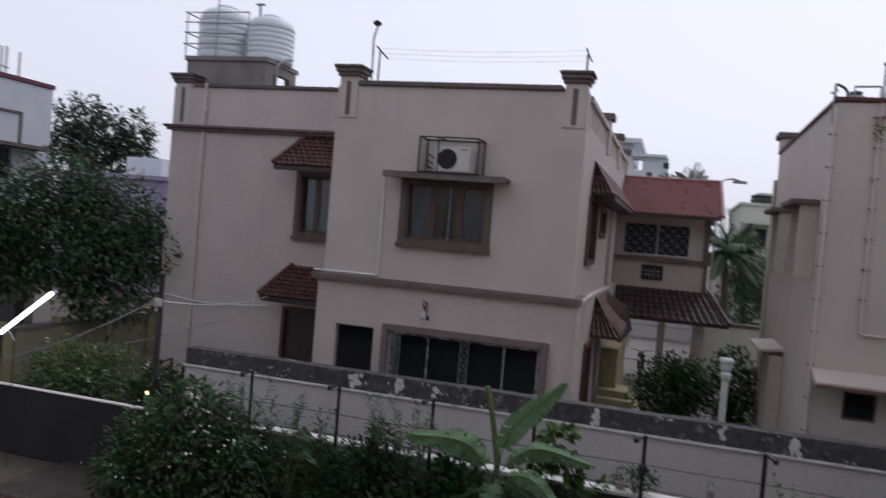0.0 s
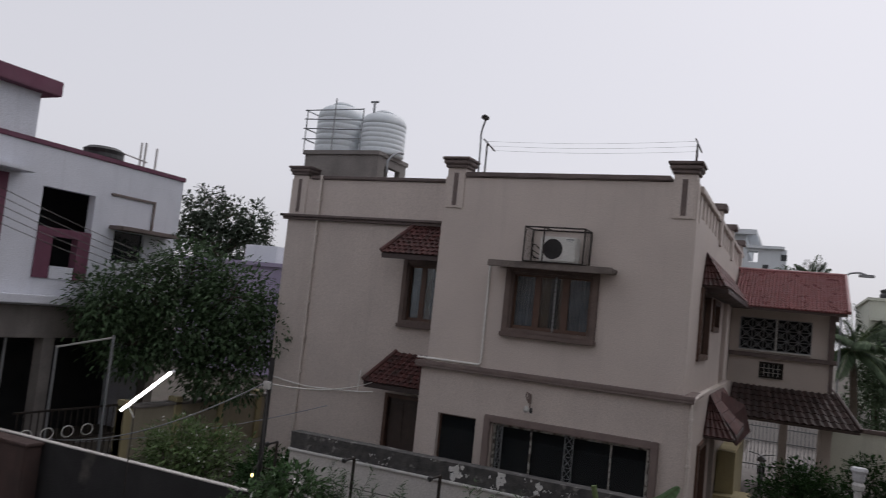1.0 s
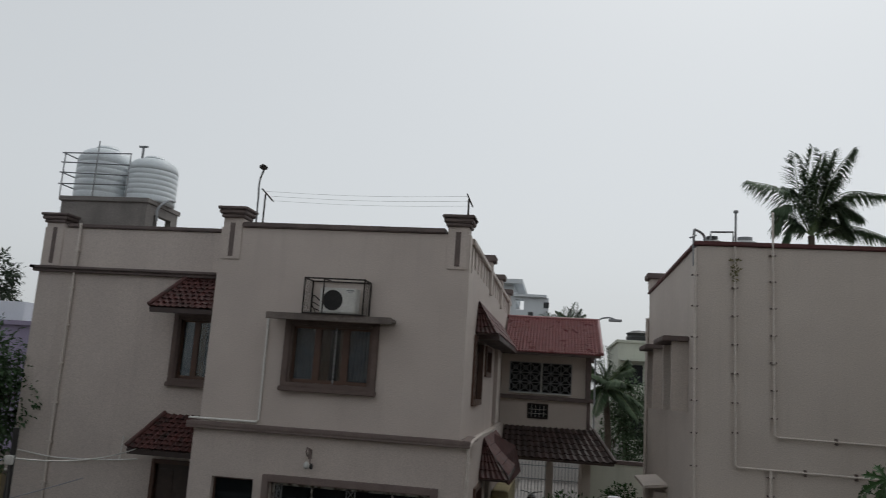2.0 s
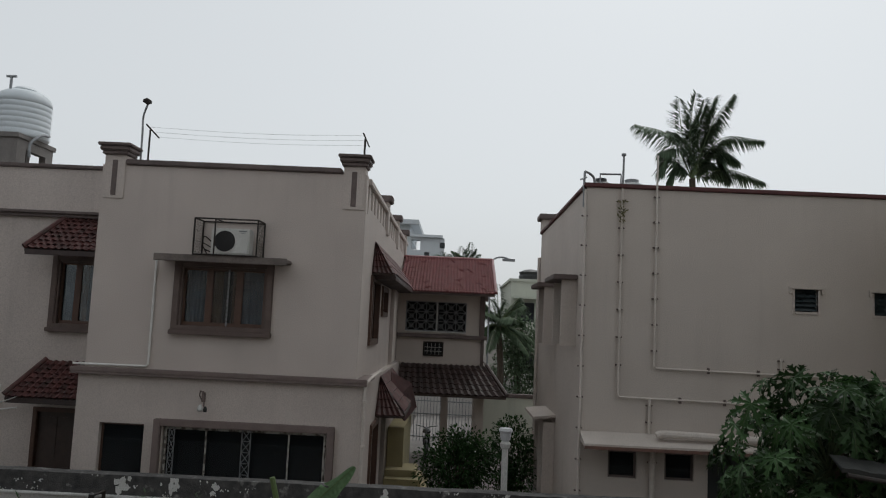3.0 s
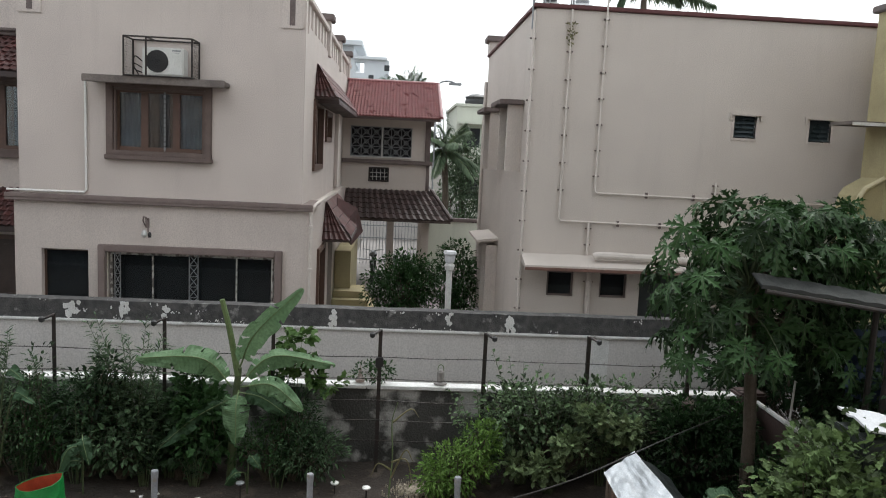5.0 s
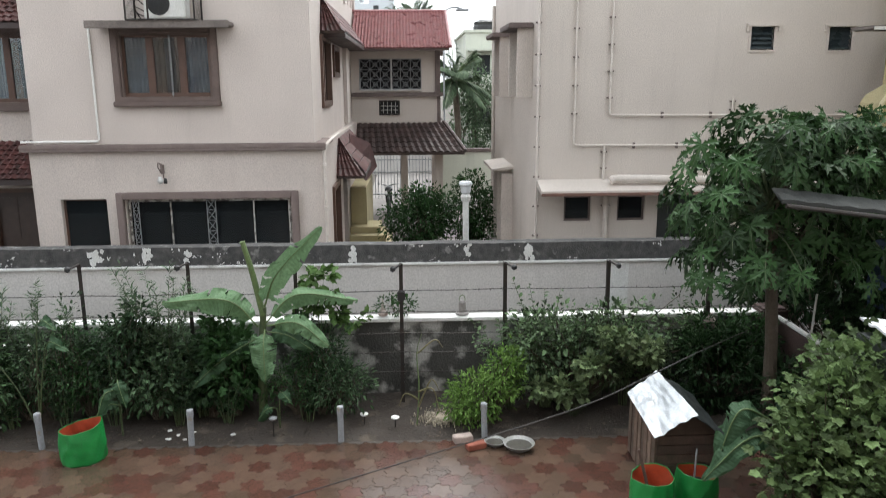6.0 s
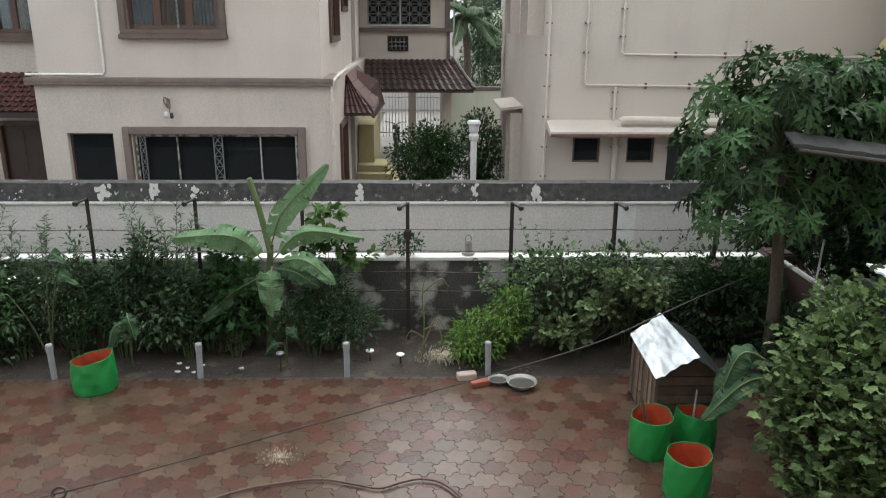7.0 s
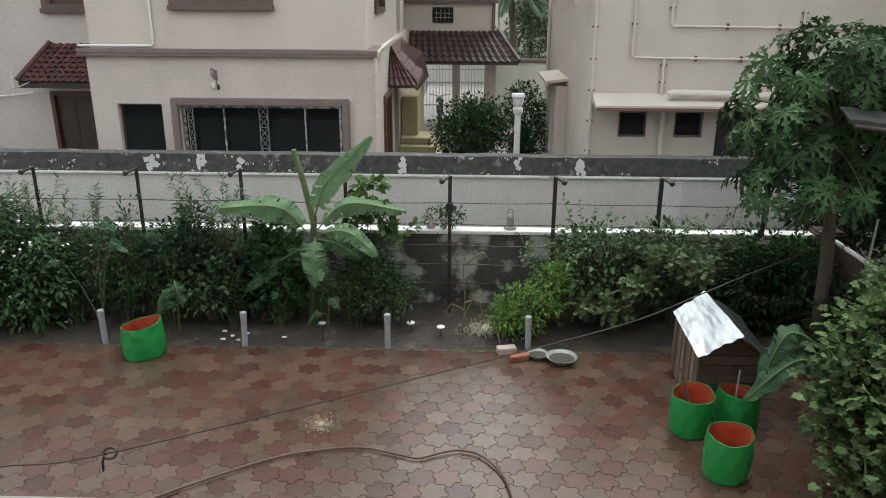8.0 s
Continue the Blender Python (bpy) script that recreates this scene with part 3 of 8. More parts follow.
def flakes(bm, rng, cx, cz, sx, sz, count, big):
    """Irregular flakes of old limewash on the near face of the top band."""
    for _ in range(count):
        x, z, q = rng.gauss(cx, sx), rng.gauss(cz, sz), big * rng.uniform(0.25, 1.0)
        if not 1.455 < z < 1.725:
            continue
        n = rng.randint(5, 8)
        ring = []
        for k in range(n):
            a, u = 2 * math.pi * k / n, q * rng.uniform(0.45, 1.1)
            ring.append((x + u * math.cos(a), min(1.73, max(1.447, z + 1.3 * u * math.sin(a)))))
        low = [bm.verts.new((px, 11.609, pz)) for px, pz in ring]
        top = [bm.verts.new((px, 11.603 - 0.002 * rng.random(), pz)) for px, pz in ring]
        bm.faces.new(top)
        for k in range(n):
            bm.faces.new((low[k], low[(k + 1) % n], top[(k + 1) % n], top[k]))


rng = random.Random(11)
for x, wd, count in ((-4.9, 0.05, 34), (1.82, 0.03, 24), (0.86, 0.018, 14), (-0.95, 0.028, 18), (-4.1, 0.055, 22), (-3.45, 0.025, 12)):
    w = B()
    flakes(w, rng, x, 1.6, wd, 0.09, count, 0.055)
    part("lime_patch", w, LIMEPAINT, fw)
w = B()
for k in range(30):
    flakes(w, rng, rng.uniform(-8, 6), rng.choice((1.47, 1.47, 1.60, 1.715)), 0.06, 0.02, 7, 0.016)
part("lime_flake", w, LIMEPAINT, fw, "scattered flakes of old limewash")["kind"] = "stuff"
w = B()
box(w, 3.08, 3.42, 11.608, 11.619, 0.2, 1.395, 0.003)
part("repaired_patch", w, LIMEPAINT, fw, "paler white strip of wall")

# ==== house 1: beige, two storeys ====
h1 = thing("house", (-6, 19, 0), "beige plastered two-storey house with brown trim and tiled awnings", "house")
XL, XR, YF, YW, YB = -6.85, -1.78, 14.2, 15.7, 26.2
WF = (-5.17, -3.56, 3.97, 5.08)
WS = (-6.46, -5.63, 0.95, 2.13)
WG = (-5.28, -2.26, 0.9, 2.11)
w = B()
wall(w, "y", YF, 1, XL, XR, 3.05, 6.95, [WF])
part("front_wall", w, PLASTER, h1)
w = B()
wall(w, "y", YF - 0.05, 1, XL - 0.08, XR + 0.14, -0.05, 3.05, [WS, WG], 0.28)
part("ground_front_wall", w, PLASTER, h1)
w = B()
wall(w, "x", XR, -1, YF + 0.23, YB, 3.05, 6.25, [(15.75, 17.3, 3.8, 5.05), (18.2, 19.4, 4.42, 4.95)])
part("side_wall", w, PLASTER, h1)
w = B()
wall(w, "x", XR + 0.14, -1, YF + 0.23, YB, -0.05, 3.05, [(15.8, 17.0, 0.6, 2.0), (18.2, 19.4, 0.0, 2.1)], 0.28)
part("ground_side_wall", w, PLASTER, h1)
WL = (-8.29, -7.1, 3.86, 5.16)
DL = (-8.55, -7.5, -0.05, 2.15)
w = B()
wall(w, "y", YW, 1, -11.9, XL - 0.08, -0.05, 7.1, [WL, DL])
part("wing_wall", w, PLASTER, h1)
w = B()
wall(w, "x", -11.9, 1, YW + 0.23, YB, -0.05, 7.1)
part("wing_side_wall", w, PLASTER, h1)
w = B()
wall(w, "x", XL, 1, YF + 0.23, YW, -0.05, 6.95)
part("return_wall", w, PLASTER, h1)
w = B()
wall(w, "y", YB, -1, -11.67, XR - 0.23, -0.05, 6.3)
part("back_wall", w, PLASTER, h1)
w = B()
box(w, -11.6, XL + 0.2, YW + 0.25, YB - 0.25, 6.0, 6.2)
box(w, XL + 0.25, XR - 0.25, YF + 0.25, YB - 0.25, 6.0, 6.2)
part("roof_slab", w, CONCRETE, h1)
w = B()
box(w, XL + 0.25, XR - 0.3, YF + 0.25, YB - 0.25, 2.9, 3.04)
box(w, -11.6, XL, YW + 0.25, YB - 0.25, 2.9, 3.04)
part("floor_slab", w, CONCRETE, h1)
# near-black panels behind the windows that paint the shade of the rooms
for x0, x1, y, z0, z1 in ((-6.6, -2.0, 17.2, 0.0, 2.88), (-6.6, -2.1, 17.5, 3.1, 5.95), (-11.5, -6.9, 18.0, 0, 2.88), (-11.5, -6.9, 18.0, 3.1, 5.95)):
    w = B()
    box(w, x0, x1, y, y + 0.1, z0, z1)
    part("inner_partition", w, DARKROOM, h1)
# band between the storeys
w = B()
box(w, XL - 0.2, XR + 0.22, YF - 0.17, YF - 0.002, 3.052, 3.13, 0.012)
box(w, XL - 0.2, XR + 0.22, YF - 0.165, YF - 0.054, 3.0, 3.05, 0.01)
box(w, XR + 0.004, XR + 0.22, YF, 15.4, 3.052, 3.13, 0.012)
box(w, XL - 0.2, XL - 0.004, YF, YW - 0.002, 3.052, 3.13, 0.012)
part("storey_band", w, SURROUND, h1, "brown band between the storeys")
# parapet copings
w = B()
box(w, -6.40, -2.27, YF - 0.06, YF + 0.27, 6.955, 7.06, 0.02)
part("coping", w, TRIM, h1)
w = B()
box(w, -11.32, XL + 0.02, YW - 0.06, YW + 0.27, 7.105, 7.19, 0.02)
part("coping", w, TRIM, h1)
w = B()
box(w, -12.05, XL - 0.09, YW - 0.16, YW - 0.002, 6.13, 6.19, 0.01)
box(w, -12.0, XL - 0.09, YW - 0.10, YW - 0.002, 6.06, 6.13, 0.01)
box(w, -12.05, -11.902, YW - 0.16, 20, 6.13, 6.19, 0.01)
part("roof_ledge", w, TRIM, h1)


def pilaster(x0, x1, y0, z0, ztop, parent):
    p = B()
    box(p, x0 + 0.02, x1 - 0.02, y0 - 0.025, y0 + 0.34, z0, ztop - 0.22, 0.012)
    pil = part("pilaster", p, PLASTER, parent)
    c = B()
    box(c, x0 - 0.02, x1 + 0.02, y0 - 0.08, y0 + 0.38, ztop - 0.22, ztop - 0.15, 0.015)
    box(c, x0 - 0.06, x1 + 0.06, y0 - 0.12, y0 + 0.42, ztop - 0.15, ztop - 0.06, 0.02)
    box(c, x0 - 0.09, x1 + 0.09, y0 - 0.15, y0 + 0.45, ztop - 0.06, ztop, 0.015)
    part("cap", c, TRIM, pil, "stepped brown cap")
    # Thin brown strip laid on the face in place of a cut groove.
    v = B()
    m = (x0 + x1) / 2
    box(v, m - 0.05, m + 0.05, y0 - 0.031, y0 - 0.026, z0 + 0.06, ztop - 0.32)
    part("groove", v, TRIM, pil)


pilaster(-6.83, -6.38, YF, 6.3, 7.36, h1)
pilaster(-2.25, -1.80, YF, 6.27, 7.32, h1)
pilaster(-11.88, -11.38, YW, 6.2, 7.42, h1)
# side parapet: rail on posts with slots between
w = B()
box(w, XR - 0.23, XR, YF + 0.4, YB, 6.25, 6.40)
box(w, XR - 0.26, XR + 0.04, YF + 0.4, YB, 6.84, 6.96, 0.015)
part("parapet_rail", w, PLASTER, h1)
y = YF + 0.6
while y < YB - 0.3:
    w = B()
    box(w, XR - 0.2, XR - 0.02, y, y + 0.30, 6.40, 6.84, 0.01)
    part("baluster", w, PLASTER, h1)
    y += 0.62
for y in (18.3, 21.6, 25.0):
    w = B()
    box(w, XR - 0.28, XR + 0.05, y, y + 0.35, 6.3, 7.1, 0.01)
    pil = part("pilaster", w, PLASTER, h1)
    c = B()
    box(c, XR - 0.36, XR + 0.13, y - 0.08, y + 0.43, 7.1, 7.26, 0.02)
    part("cap", c, TRIM, pil)
# wall joint lines of the rail box: drain pipes
p = B()
hose(p, [(XR + 0.30, YF + 1.5, 3.19), (XR + 0.29, YF + 0.2, 3.17), (XR + 0.27, YF - 0.02, 3.15), (XR + 0.23, YF - 0.10, 3.09), (XR + 0.20, YF - 0.12, 3.0), (XR + 0.19, YF - 0.12, 2.9), (XR + 0.19, YF - 0.12, 0.0)], 0.028, 10)
for z in (0.9, 1.9, 2.7):
    lathe(p, (XR + 0.19, YF - 0.12, z), [(0.036, 0), (0.045, 0.01), (0.045, 0.05), (0.036, 0.06)], 10)
part("drain_pipe", p, PVC_BEIGE, h1, "beige rainwater pipe")
p = B()
rod(p, (-10.98, YW - 0.05, 0), (-10.98, YW - 0.05, 7.2), 0.035, seg=10)
for k in range(8):
    box(p, -11.04, -10.92, YW - 0.09, YW, 0.6 + 0.85 * k, 0.64 + 0.85 * k)
part("drain_pipe", p, PVC_BEIGE, h1)
p = B()
hose(p, [(-5.66, YF - 0.03, 5.2), (-5.66, YF - 0.03, 3.22), (-5.70, YF - 0.03, 3.18), (-7.05, YF - 0.06, 3.18)], 0.021, 8)
part("cable_conduit", p, CONDUIT, h1, "white conduit")

# windows of the front
def window_front(x0, x1, z0, z1, y, name="window"):
    f = B()
    ring_frame(f, "y", y - 0.06, y + 0.06, x0, x1, z0, z1, 0.13, 0.015, "lrt")
    wn_ = part(name, f, SURROUND_DARK, h1, "taupe plaster window surround with dark wooden casements")
    f = B()
    ring_frame(f, "y", y - 0.035, y + 0.05, x0 + 0.04, x1 - 0.04, z0, z1 - 0.04, 0.036, 0.008, "lrt")
    part("inner_moulding", f, SURROUND_DARK, wn_)
    s = B()
    box(s, x0 - 0.14, x1 + 0.15, y - 0.13, y + 0.02, z0 - 0.17, z0 - 0.08, 0.012)
    box(s, x0 - 0.12, x1 + 0.13, y - 0.08, y + 0.06, z0 - 0.08, z0, 0.012)
    part("sill", s, SURROUND_DARK, wn_)
    f = B()
    yy = y + 0.07
    ring_frame(f, "y", yy, yy + 0.07, x0 + 0.07, x1 - 0.07, z0 + 0.07, z1 - 0.07, 0.07, 0.008)
    for k in (0.32, 0.67):
        xm = x0 + (x1 - x0) * k
        box(f, xm - 0.065, xm + 0.065, yy + 0.002, yy + 0.068, z0 + 0.07, z1 - 0.07, 0.006)
    part("casement_frame", f, FRAMEWOOD, wn_, "dark brown wooden casement frame")
    g_ = B()
    box(g_, x0 + 0.07, x1 - 0.07, yy + 0.03, yy + 0.036, z0 + 0.07, z1 - 0.07)
    part("pane", g_, CLEAR, wn_).visible_shadow = False
    for k, (c0, c1, m) in enumerate(((0.02, 0.34, CURTAIN), (0.34, 0.46, CURTAIN_BROWN), (0.58, 0.66, CURTAIN_BROWN), (0.66, 0.98, CURTAIN))):
        c = B()
        u0, u1 = x0 + (x1 - x0) * c0, x0 + (x1 - x0) * c1
        nn = 24
        top = [c.verts.new((u0 + (u1 - u0) * i / nn, yy + 0.10 + 0.03 * math.sin(i * 1.9), z1)) for i in range(nn + 1)]
        low = [c.verts.new((u0 + (u1 - u0) * i / nn, yy + 0.10 + 0.04 * math.sin(i * 1.9 + 0.4), z0 + 0.02)) for i in range(nn + 1)]
        for i in range(nn):
            c.faces.new((top[i], top[i + 1], low[i + 1], low[i]))
        part("curtain", c, m, wn_, smooth=True)
    return wn_


wf = window_front(*WF, YF)
gr = B()
for z in [4.0 + 0.085 * k for k in range(13)]:
    for x in (-4.29,):
        box(gr, x - 0.018, x + 0.018, YF + 0.045, YF + 0.055, z, z + 0.055)
rod(gr, (-4.29, YF + 0.058, 3.97), (-4.29, YF + 0.058, 5.08), 0.006)
part("grille", gr, GREY_METAL, wf, "pale metal window grille")
w = B()
box(w, -5.52, -3.12, YF - 0.48, YF + 0.02, 5.17, 5.25, 0.015)
box(w, -5.54, -3.10, YF - 0.50, YF - 0.46, 5.13, 5.26, 0.01)
part("sunshade", w, SHADE, h1, "grey-brown concrete sunshade slab over the window")
wing_w = window_front(*WL, YW)

# ground floor openings
f = B()
ring_frame(f, "y", YF - 0.15, YF - 0.02, WG[0] - 0.02, WG[1] + 0.02, WG[2], WG[3] + 0.01, 0.13, 0.012, "lrt")
gw = part("window", f, SURROUND, h1, "wide dark ground-floor window with taupe surround and iron grilles")
g_ = B()
box(g_, WG[0], WG[1], YF + 0.1, YF + 0.106, WG[2], WG[3])
part("pane", g_, GLASS, gw)
f = B()
for x in (-4.49, -2.96):
    box(f, x - 0.014, x + 0.014, YF + 0.0, YF + 0.03, WG[2], WG[3], 0.004)
box(f, -5.26, -5.22, YF, YF + 0.05, WG[2], WG[3], 0.004)
box(f, -2.32, -2.28, YF, YF + 0.05, WG[2], WG[3], 0.004)
box(f, -5.22, -2.32, YF, YF + 0.05, WG[3] - 0.05, WG[3], 0.004)
part("window_frame", f, PEELED, gw, "thin pale flaking uprights")
for x0, x1 in ((-3.82, -3.66), (-5.17, -5.07)):
    f = B()
    rod(f, (x0, YF - 0.01, WG[2]), (x0, YF - 0.01, WG[3]), 0.011, seg=6)
    rod(f, (x1, YF - 0.01, WG[2]), (x1, YF - 0.01, WG[3]), 0.011, seg=6)
    z = WG[2]
    while z < WG[3] - 0.05:
        z2 = min(z + 0.2, WG[3])
        rod(f, (x0, YF - 0.01, z), (x1, YF - 0.01, z2), 0.007, seg=5)
        rod(f, (x1, YF - 0.01, z), (x0, YF - 0.01, z2), 0.007, seg=5)
        rod(f, (x0, YF - 0.01, z2), (x1, YF - 0.01, z2), 0.007, seg=5)
        z = z2
    part("grille", f, GREY_METAL, gw)
f = B()
ring_frame(f, "y", YF + 0.06, YF + 0.1, WS[0] + 0.04, WS[1] - 0.04, WS[2] + 0.04, WS[3] - 0.04, 0.04, 0.004)
sw_ = part("window", f, FRAMEWOOD, h1, "small dark window opening")
g_ = B()
box(g_, WS[0] + 0.04, WS[1] - 0.04, YF + 0.075, YF + 0.08, WS[2] + 0.04, WS[3] - 0.04)
part("pane", g_, GLASS, sw_)
# wing door
d = B()
ring_frame(d, "y", YW - 0.03, YW + 0.1, DL[0] + 0.09, DL[1] - 0.09, 0.0, DL[3] - 0.09, 0.09, 0.01, "lrt")
dr = part("door", d, FRAMEWOOD, h1, "dark wooden door in a brown frame")
d = B()
box(d, DL[0] + 0.09, DL[1] - 0.09, YW + 0.08, YW + 0.12, 0.0, DL[3] - 0.09)
for z0, z1 in ((0.15, 0.95), (1.1, 1.95)):
    for x0, x1 in ((-8.4, -8.07), (-7.98, -7.65)):
        box(d, x0, x1, YW + 0.066, YW + 0.08, z0, z1, 0.005)
part("door_leaf", d, DOORWOOD, dr)
# flood lamp above the big window
l_ = B()
rod(l_, (-4.55, YF - 0.05, 2.72), (-4.55, YF - 0.22, 2.78), 0.013)
hose(l_, smooth_line([(-4.55, YF - 0.22, 2.78), (-4.5, YF - 0.25, 2.68), (-4.5, YF - 0.22, 2.52)], 4), 0.012, 6)
hose(l_, [(-4.6, YF - 0.06, 2.62), (-4.6, YF - 0.2, 2.72), (-4.58, YF - 0.22, 2.8), (-4.52, YF - 0.22, 2.78)], 0.012, 6)
box(l_, -4.6, -4.53, YF - 0.07, YF - 0.052, 2.58, 2.76, 0.004)
wl_ = thing("wall_lamp", (-4.55, YF - 0.05, 2.5), "small bracket lamp with a white bulb on the house wall", "lamp")
part("bracket", l_, SURROUND, wl_)
l_ = B()
lathe(l_, (-4.56, YF - 0.24, 2.42), [(0.01, 0), (0.045, 0.02), (0.055, 0.06), (0.04, 0.10), (0.025, 0.13)], 14)
part("bulb", l_, WHITE_METAL, wl_, smooth=True)
part("cap", lathe(B(), (-4.48, YF - 0.2, 2.42), [(0.03, 0), (0.035, 0.05), (0.02, 0.1)], 10), BLACK_PLASTIC, wl_)

# air conditioner in its cage
ac = thing("air_conditioner", (-4.28, YF - 0.2, 5.26), "white outdoor air-conditioning unit standing on the sunshade slab", "air conditioner")
a = B()
AX0, AX1 = -4.55, -3.84
box(a, AX0, AX1, YF - 0.38, YF - 0.08, 5.30, 5.78, 0.02)
part("casing", a, AC_WHITE, ac)
a = B()
for k in range(24):
    t0, t1 = 2 * math.pi * k / 24, 2 * math.pi * (k + 1) / 24
    a.faces.new([a.verts.new((-4.29 + r * math.cos(t), YF - 0.384, 5.54 + r * math.sin(t))) for r, t in ((0.0, t0), (0.19, t0), (0.19, t1))])
part("fan_opening", a, BLACK_PLASTIC, ac)
a = B()
for r in (0.04, 0.08, 0.12, 0.155, 0.19):
    pts = [(-4.29 + r * math.cos(2 * math.pi * k / 24), YF - 0.39, 5.54 + r * math.sin(2 * math.pi * k / 24)) for k in range(25)]
    hose(a, pts, 0.004, 4)
for k in range(8):
    t0 = 2 * math.pi * k / 8
    rod(a, (-4.29, YF - 0.39, 5.54), (-4.29 + 0.19 * math.cos(t0), YF - 0.39, 5.54 + 0.19 * math.sin(t0)), 0.004, seg=4)
part("fan_guard", a, BLACK_PLASTIC, ac)
a = B()
box(a, -4.04, -3.89, YF - 0.384, YF - 0.381, 5.72, 5.745)
box(a, -4.0, -3.92, YF - 0.384, YF - 0.381, 5.69, 5.70)
part("label_bar", a, GREY_METAL, ac)
for x in (AX0 + 0.06, AX1 - 0.14):
    a = B()
    box(a, x, x + 0.08, YF - 0.38, YF - 0.08, 5.252, 5.30, 0.005)
    part("foot", a, GREY_METAL, ac)
cg = thing("ac_cage", (-4.3, YF - 0.25, 5.26), "black iron security cage round the air conditioner", "cage")
CX0, CX1, CY0, CY1, CZ0, CZ1 = -4.82, -3.66, YF - 0.52, YF - 0.03, 5.27, 5.93
for p_, q_ in (((CX0, CY0, CZ0), (CX1, CY0, CZ0)), ((CX0, CY0, CZ1), (CX1, CY0, CZ1)), ((CX0, CY0, CZ0), (CX0, CY0, CZ1)), ((CX1, CY0, CZ0), (CX1, CY0, CZ1)),
               ((CX0, CY1, CZ1), (CX1, CY1, CZ1)), ((CX0, CY0, CZ1), (CX0, CY1, CZ1)), ((CX1, CY0, CZ1), (CX1, CY1, CZ1)), ((CX0, CY1, CZ0), (CX0, CY1, CZ1)),
               ((CX1, CY1, CZ0), (CX1, CY1, CZ1)), ((CX0, CY0, CZ0), (CX0, CY1, CZ0)), ((CX1, CY0, CZ0), (CX1, CY1, CZ0)), ((-4.44, CY0, CZ0), (-4.44, CY0, CZ1)), ((-4.44, CY0, CZ1), (-4.44, CY1, CZ1))):
    c = B()
    rod(c, p_, q_, 0.016, seg=6)
    part("bar", c, IRON_BLACK, cg)
for x in (CX0, CX1):
    c = B()
    for k in range(1, 13):
        u = CZ0 + (CZ1 - CZ0) * k / 13
        rod(c, (x, CY0, u), (x, CY1, u), 0.0025, seg=4)
    for k in range(1, 9):
        yk = CY0 + (CY1 - CY0) * k / 9
        rod(c, (x, yk, CZ0), (x, yk, CZ1), 0.0025, seg=4)
    part("wire_mesh", c, IRON_BLACK, cg)
c = B()
hose(c, smooth_line([(-4.55, YF - 0.2, 5.5), (-4.7, YF - 0.3, 5.62), (-4.74, YF - 0.2, 5.42), (-4.62, YF - 0.12, 5.35)], 5), 0.012, 6)
hose(c, smooth_line([(-4.55, YF - 0.15, 5.4), (-4.75, YF - 0.25, 5.5), (-4.7, YF - 0.08, 5.3)], 5), 0.01, 6)
part("refrigerant_pipe", c, IRON_BLACK, ac)

# ---- tiled awnings: each tile a curved piece ----
def tile_mesh(name, w, ln, material):
    """One curved clay tile, its upper end at the origin, running down along -y, in local metres."""
    me = bpy.data.meshes.new(name)
    prof = [(-0.5, 0.0), (-0.3, 0.012), (-0.12, 0.045), (0.06, 0.055), (0.22, 0.03), (0.5, 0.0)]
    v, f = [], []
    for y, lift in ((0, 0), (-ln, 0.03)):
        for u, h in prof:
            v.append((u * w, y, h * w / 0.22 + lift))
    for u, h in prof:
        v.append((u * w, -ln, h * w / 0.22 + 0.006))
    n = len(prof)
    for k in range(n - 1):
        f.append((k, k + 1, n + k + 1, n + k))
        f.append((n + k, n + k + 1, 2 * n + k + 1, 2 * n + k))
    me.from_pydata(v, [], f)
    me.materials.append(material)
    return me


def awning(parent, label, x0t, x1t, x0e, x1e, ytop, ztop, yeave, zeave, material, rows, tw):
    """A sloping tiled awning on a wall: top edge x0t..x1t, eave x0e..x1e. Tiles are pieces under it."""
    s = B()
    th = 0.05
    P_ = [(x0t, ytop, ztop), (x1t, ytop, ztop), (x1e, yeave, zeave), (x0e, yeave, zeave)]
    up = [s.verts.new(p) for p in P_]
    dn = [s.verts.new((p[0], p[1], p[2] - th)) for p in P_]
    s.faces.new(up)
    s.faces.new(dn[::-1])
    for k in range(4):
        s.faces.new((up[k], up[(k + 1) % 4], dn[(k + 1) % 4], dn[k]))
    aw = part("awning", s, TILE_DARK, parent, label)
    run, drop = yeave - ytop, zeave - ztop
    ln = math.hypot(run, drop)
    pitch = math.atan2(-drop, -run)
    me = tile_mesh("roof_tile", tw * 1.02, ln / rows * 1.12, material)
    o = origin_of(aw)
    for r in range(rows):
        t_ = r / rows
        a0, a1 = x0t + (x0e - x0t) * (t_ + 0.5 / rows), x1t + (x1e - x1t) * (t_ + 0.5 / rows)
        n = max(1, round((a1 - a0) / tw))
        for k in range(n):
            ob = new("roof_tile", me)
            ob.parent = aw
            ob.matrix_local = Matrix.Translation(Vector((a0 + tw * 0.5 + (a1 - a0 - tw) * k / max(1, n - 1), ytop + run * t_, ztop + drop * t_ + 0.012)) - o) @ Matrix.Rotation(pitch, 4, "X")
    e = B()
    hose(e, [(x0t - 0.02, ytop, ztop + 0.05), ((x0t + x0e) / 2 - 0.02, (ytop + yeave) / 2, (ztop + zeave) / 2 + 0.05), (x0e - 0.02, yeave, zeave + 0.05)], 0.055, 8)
    part("hip_tile", e, material, aw)
    e = B()
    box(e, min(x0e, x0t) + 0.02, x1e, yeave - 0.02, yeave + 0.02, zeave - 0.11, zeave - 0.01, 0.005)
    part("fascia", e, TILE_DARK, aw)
    return aw


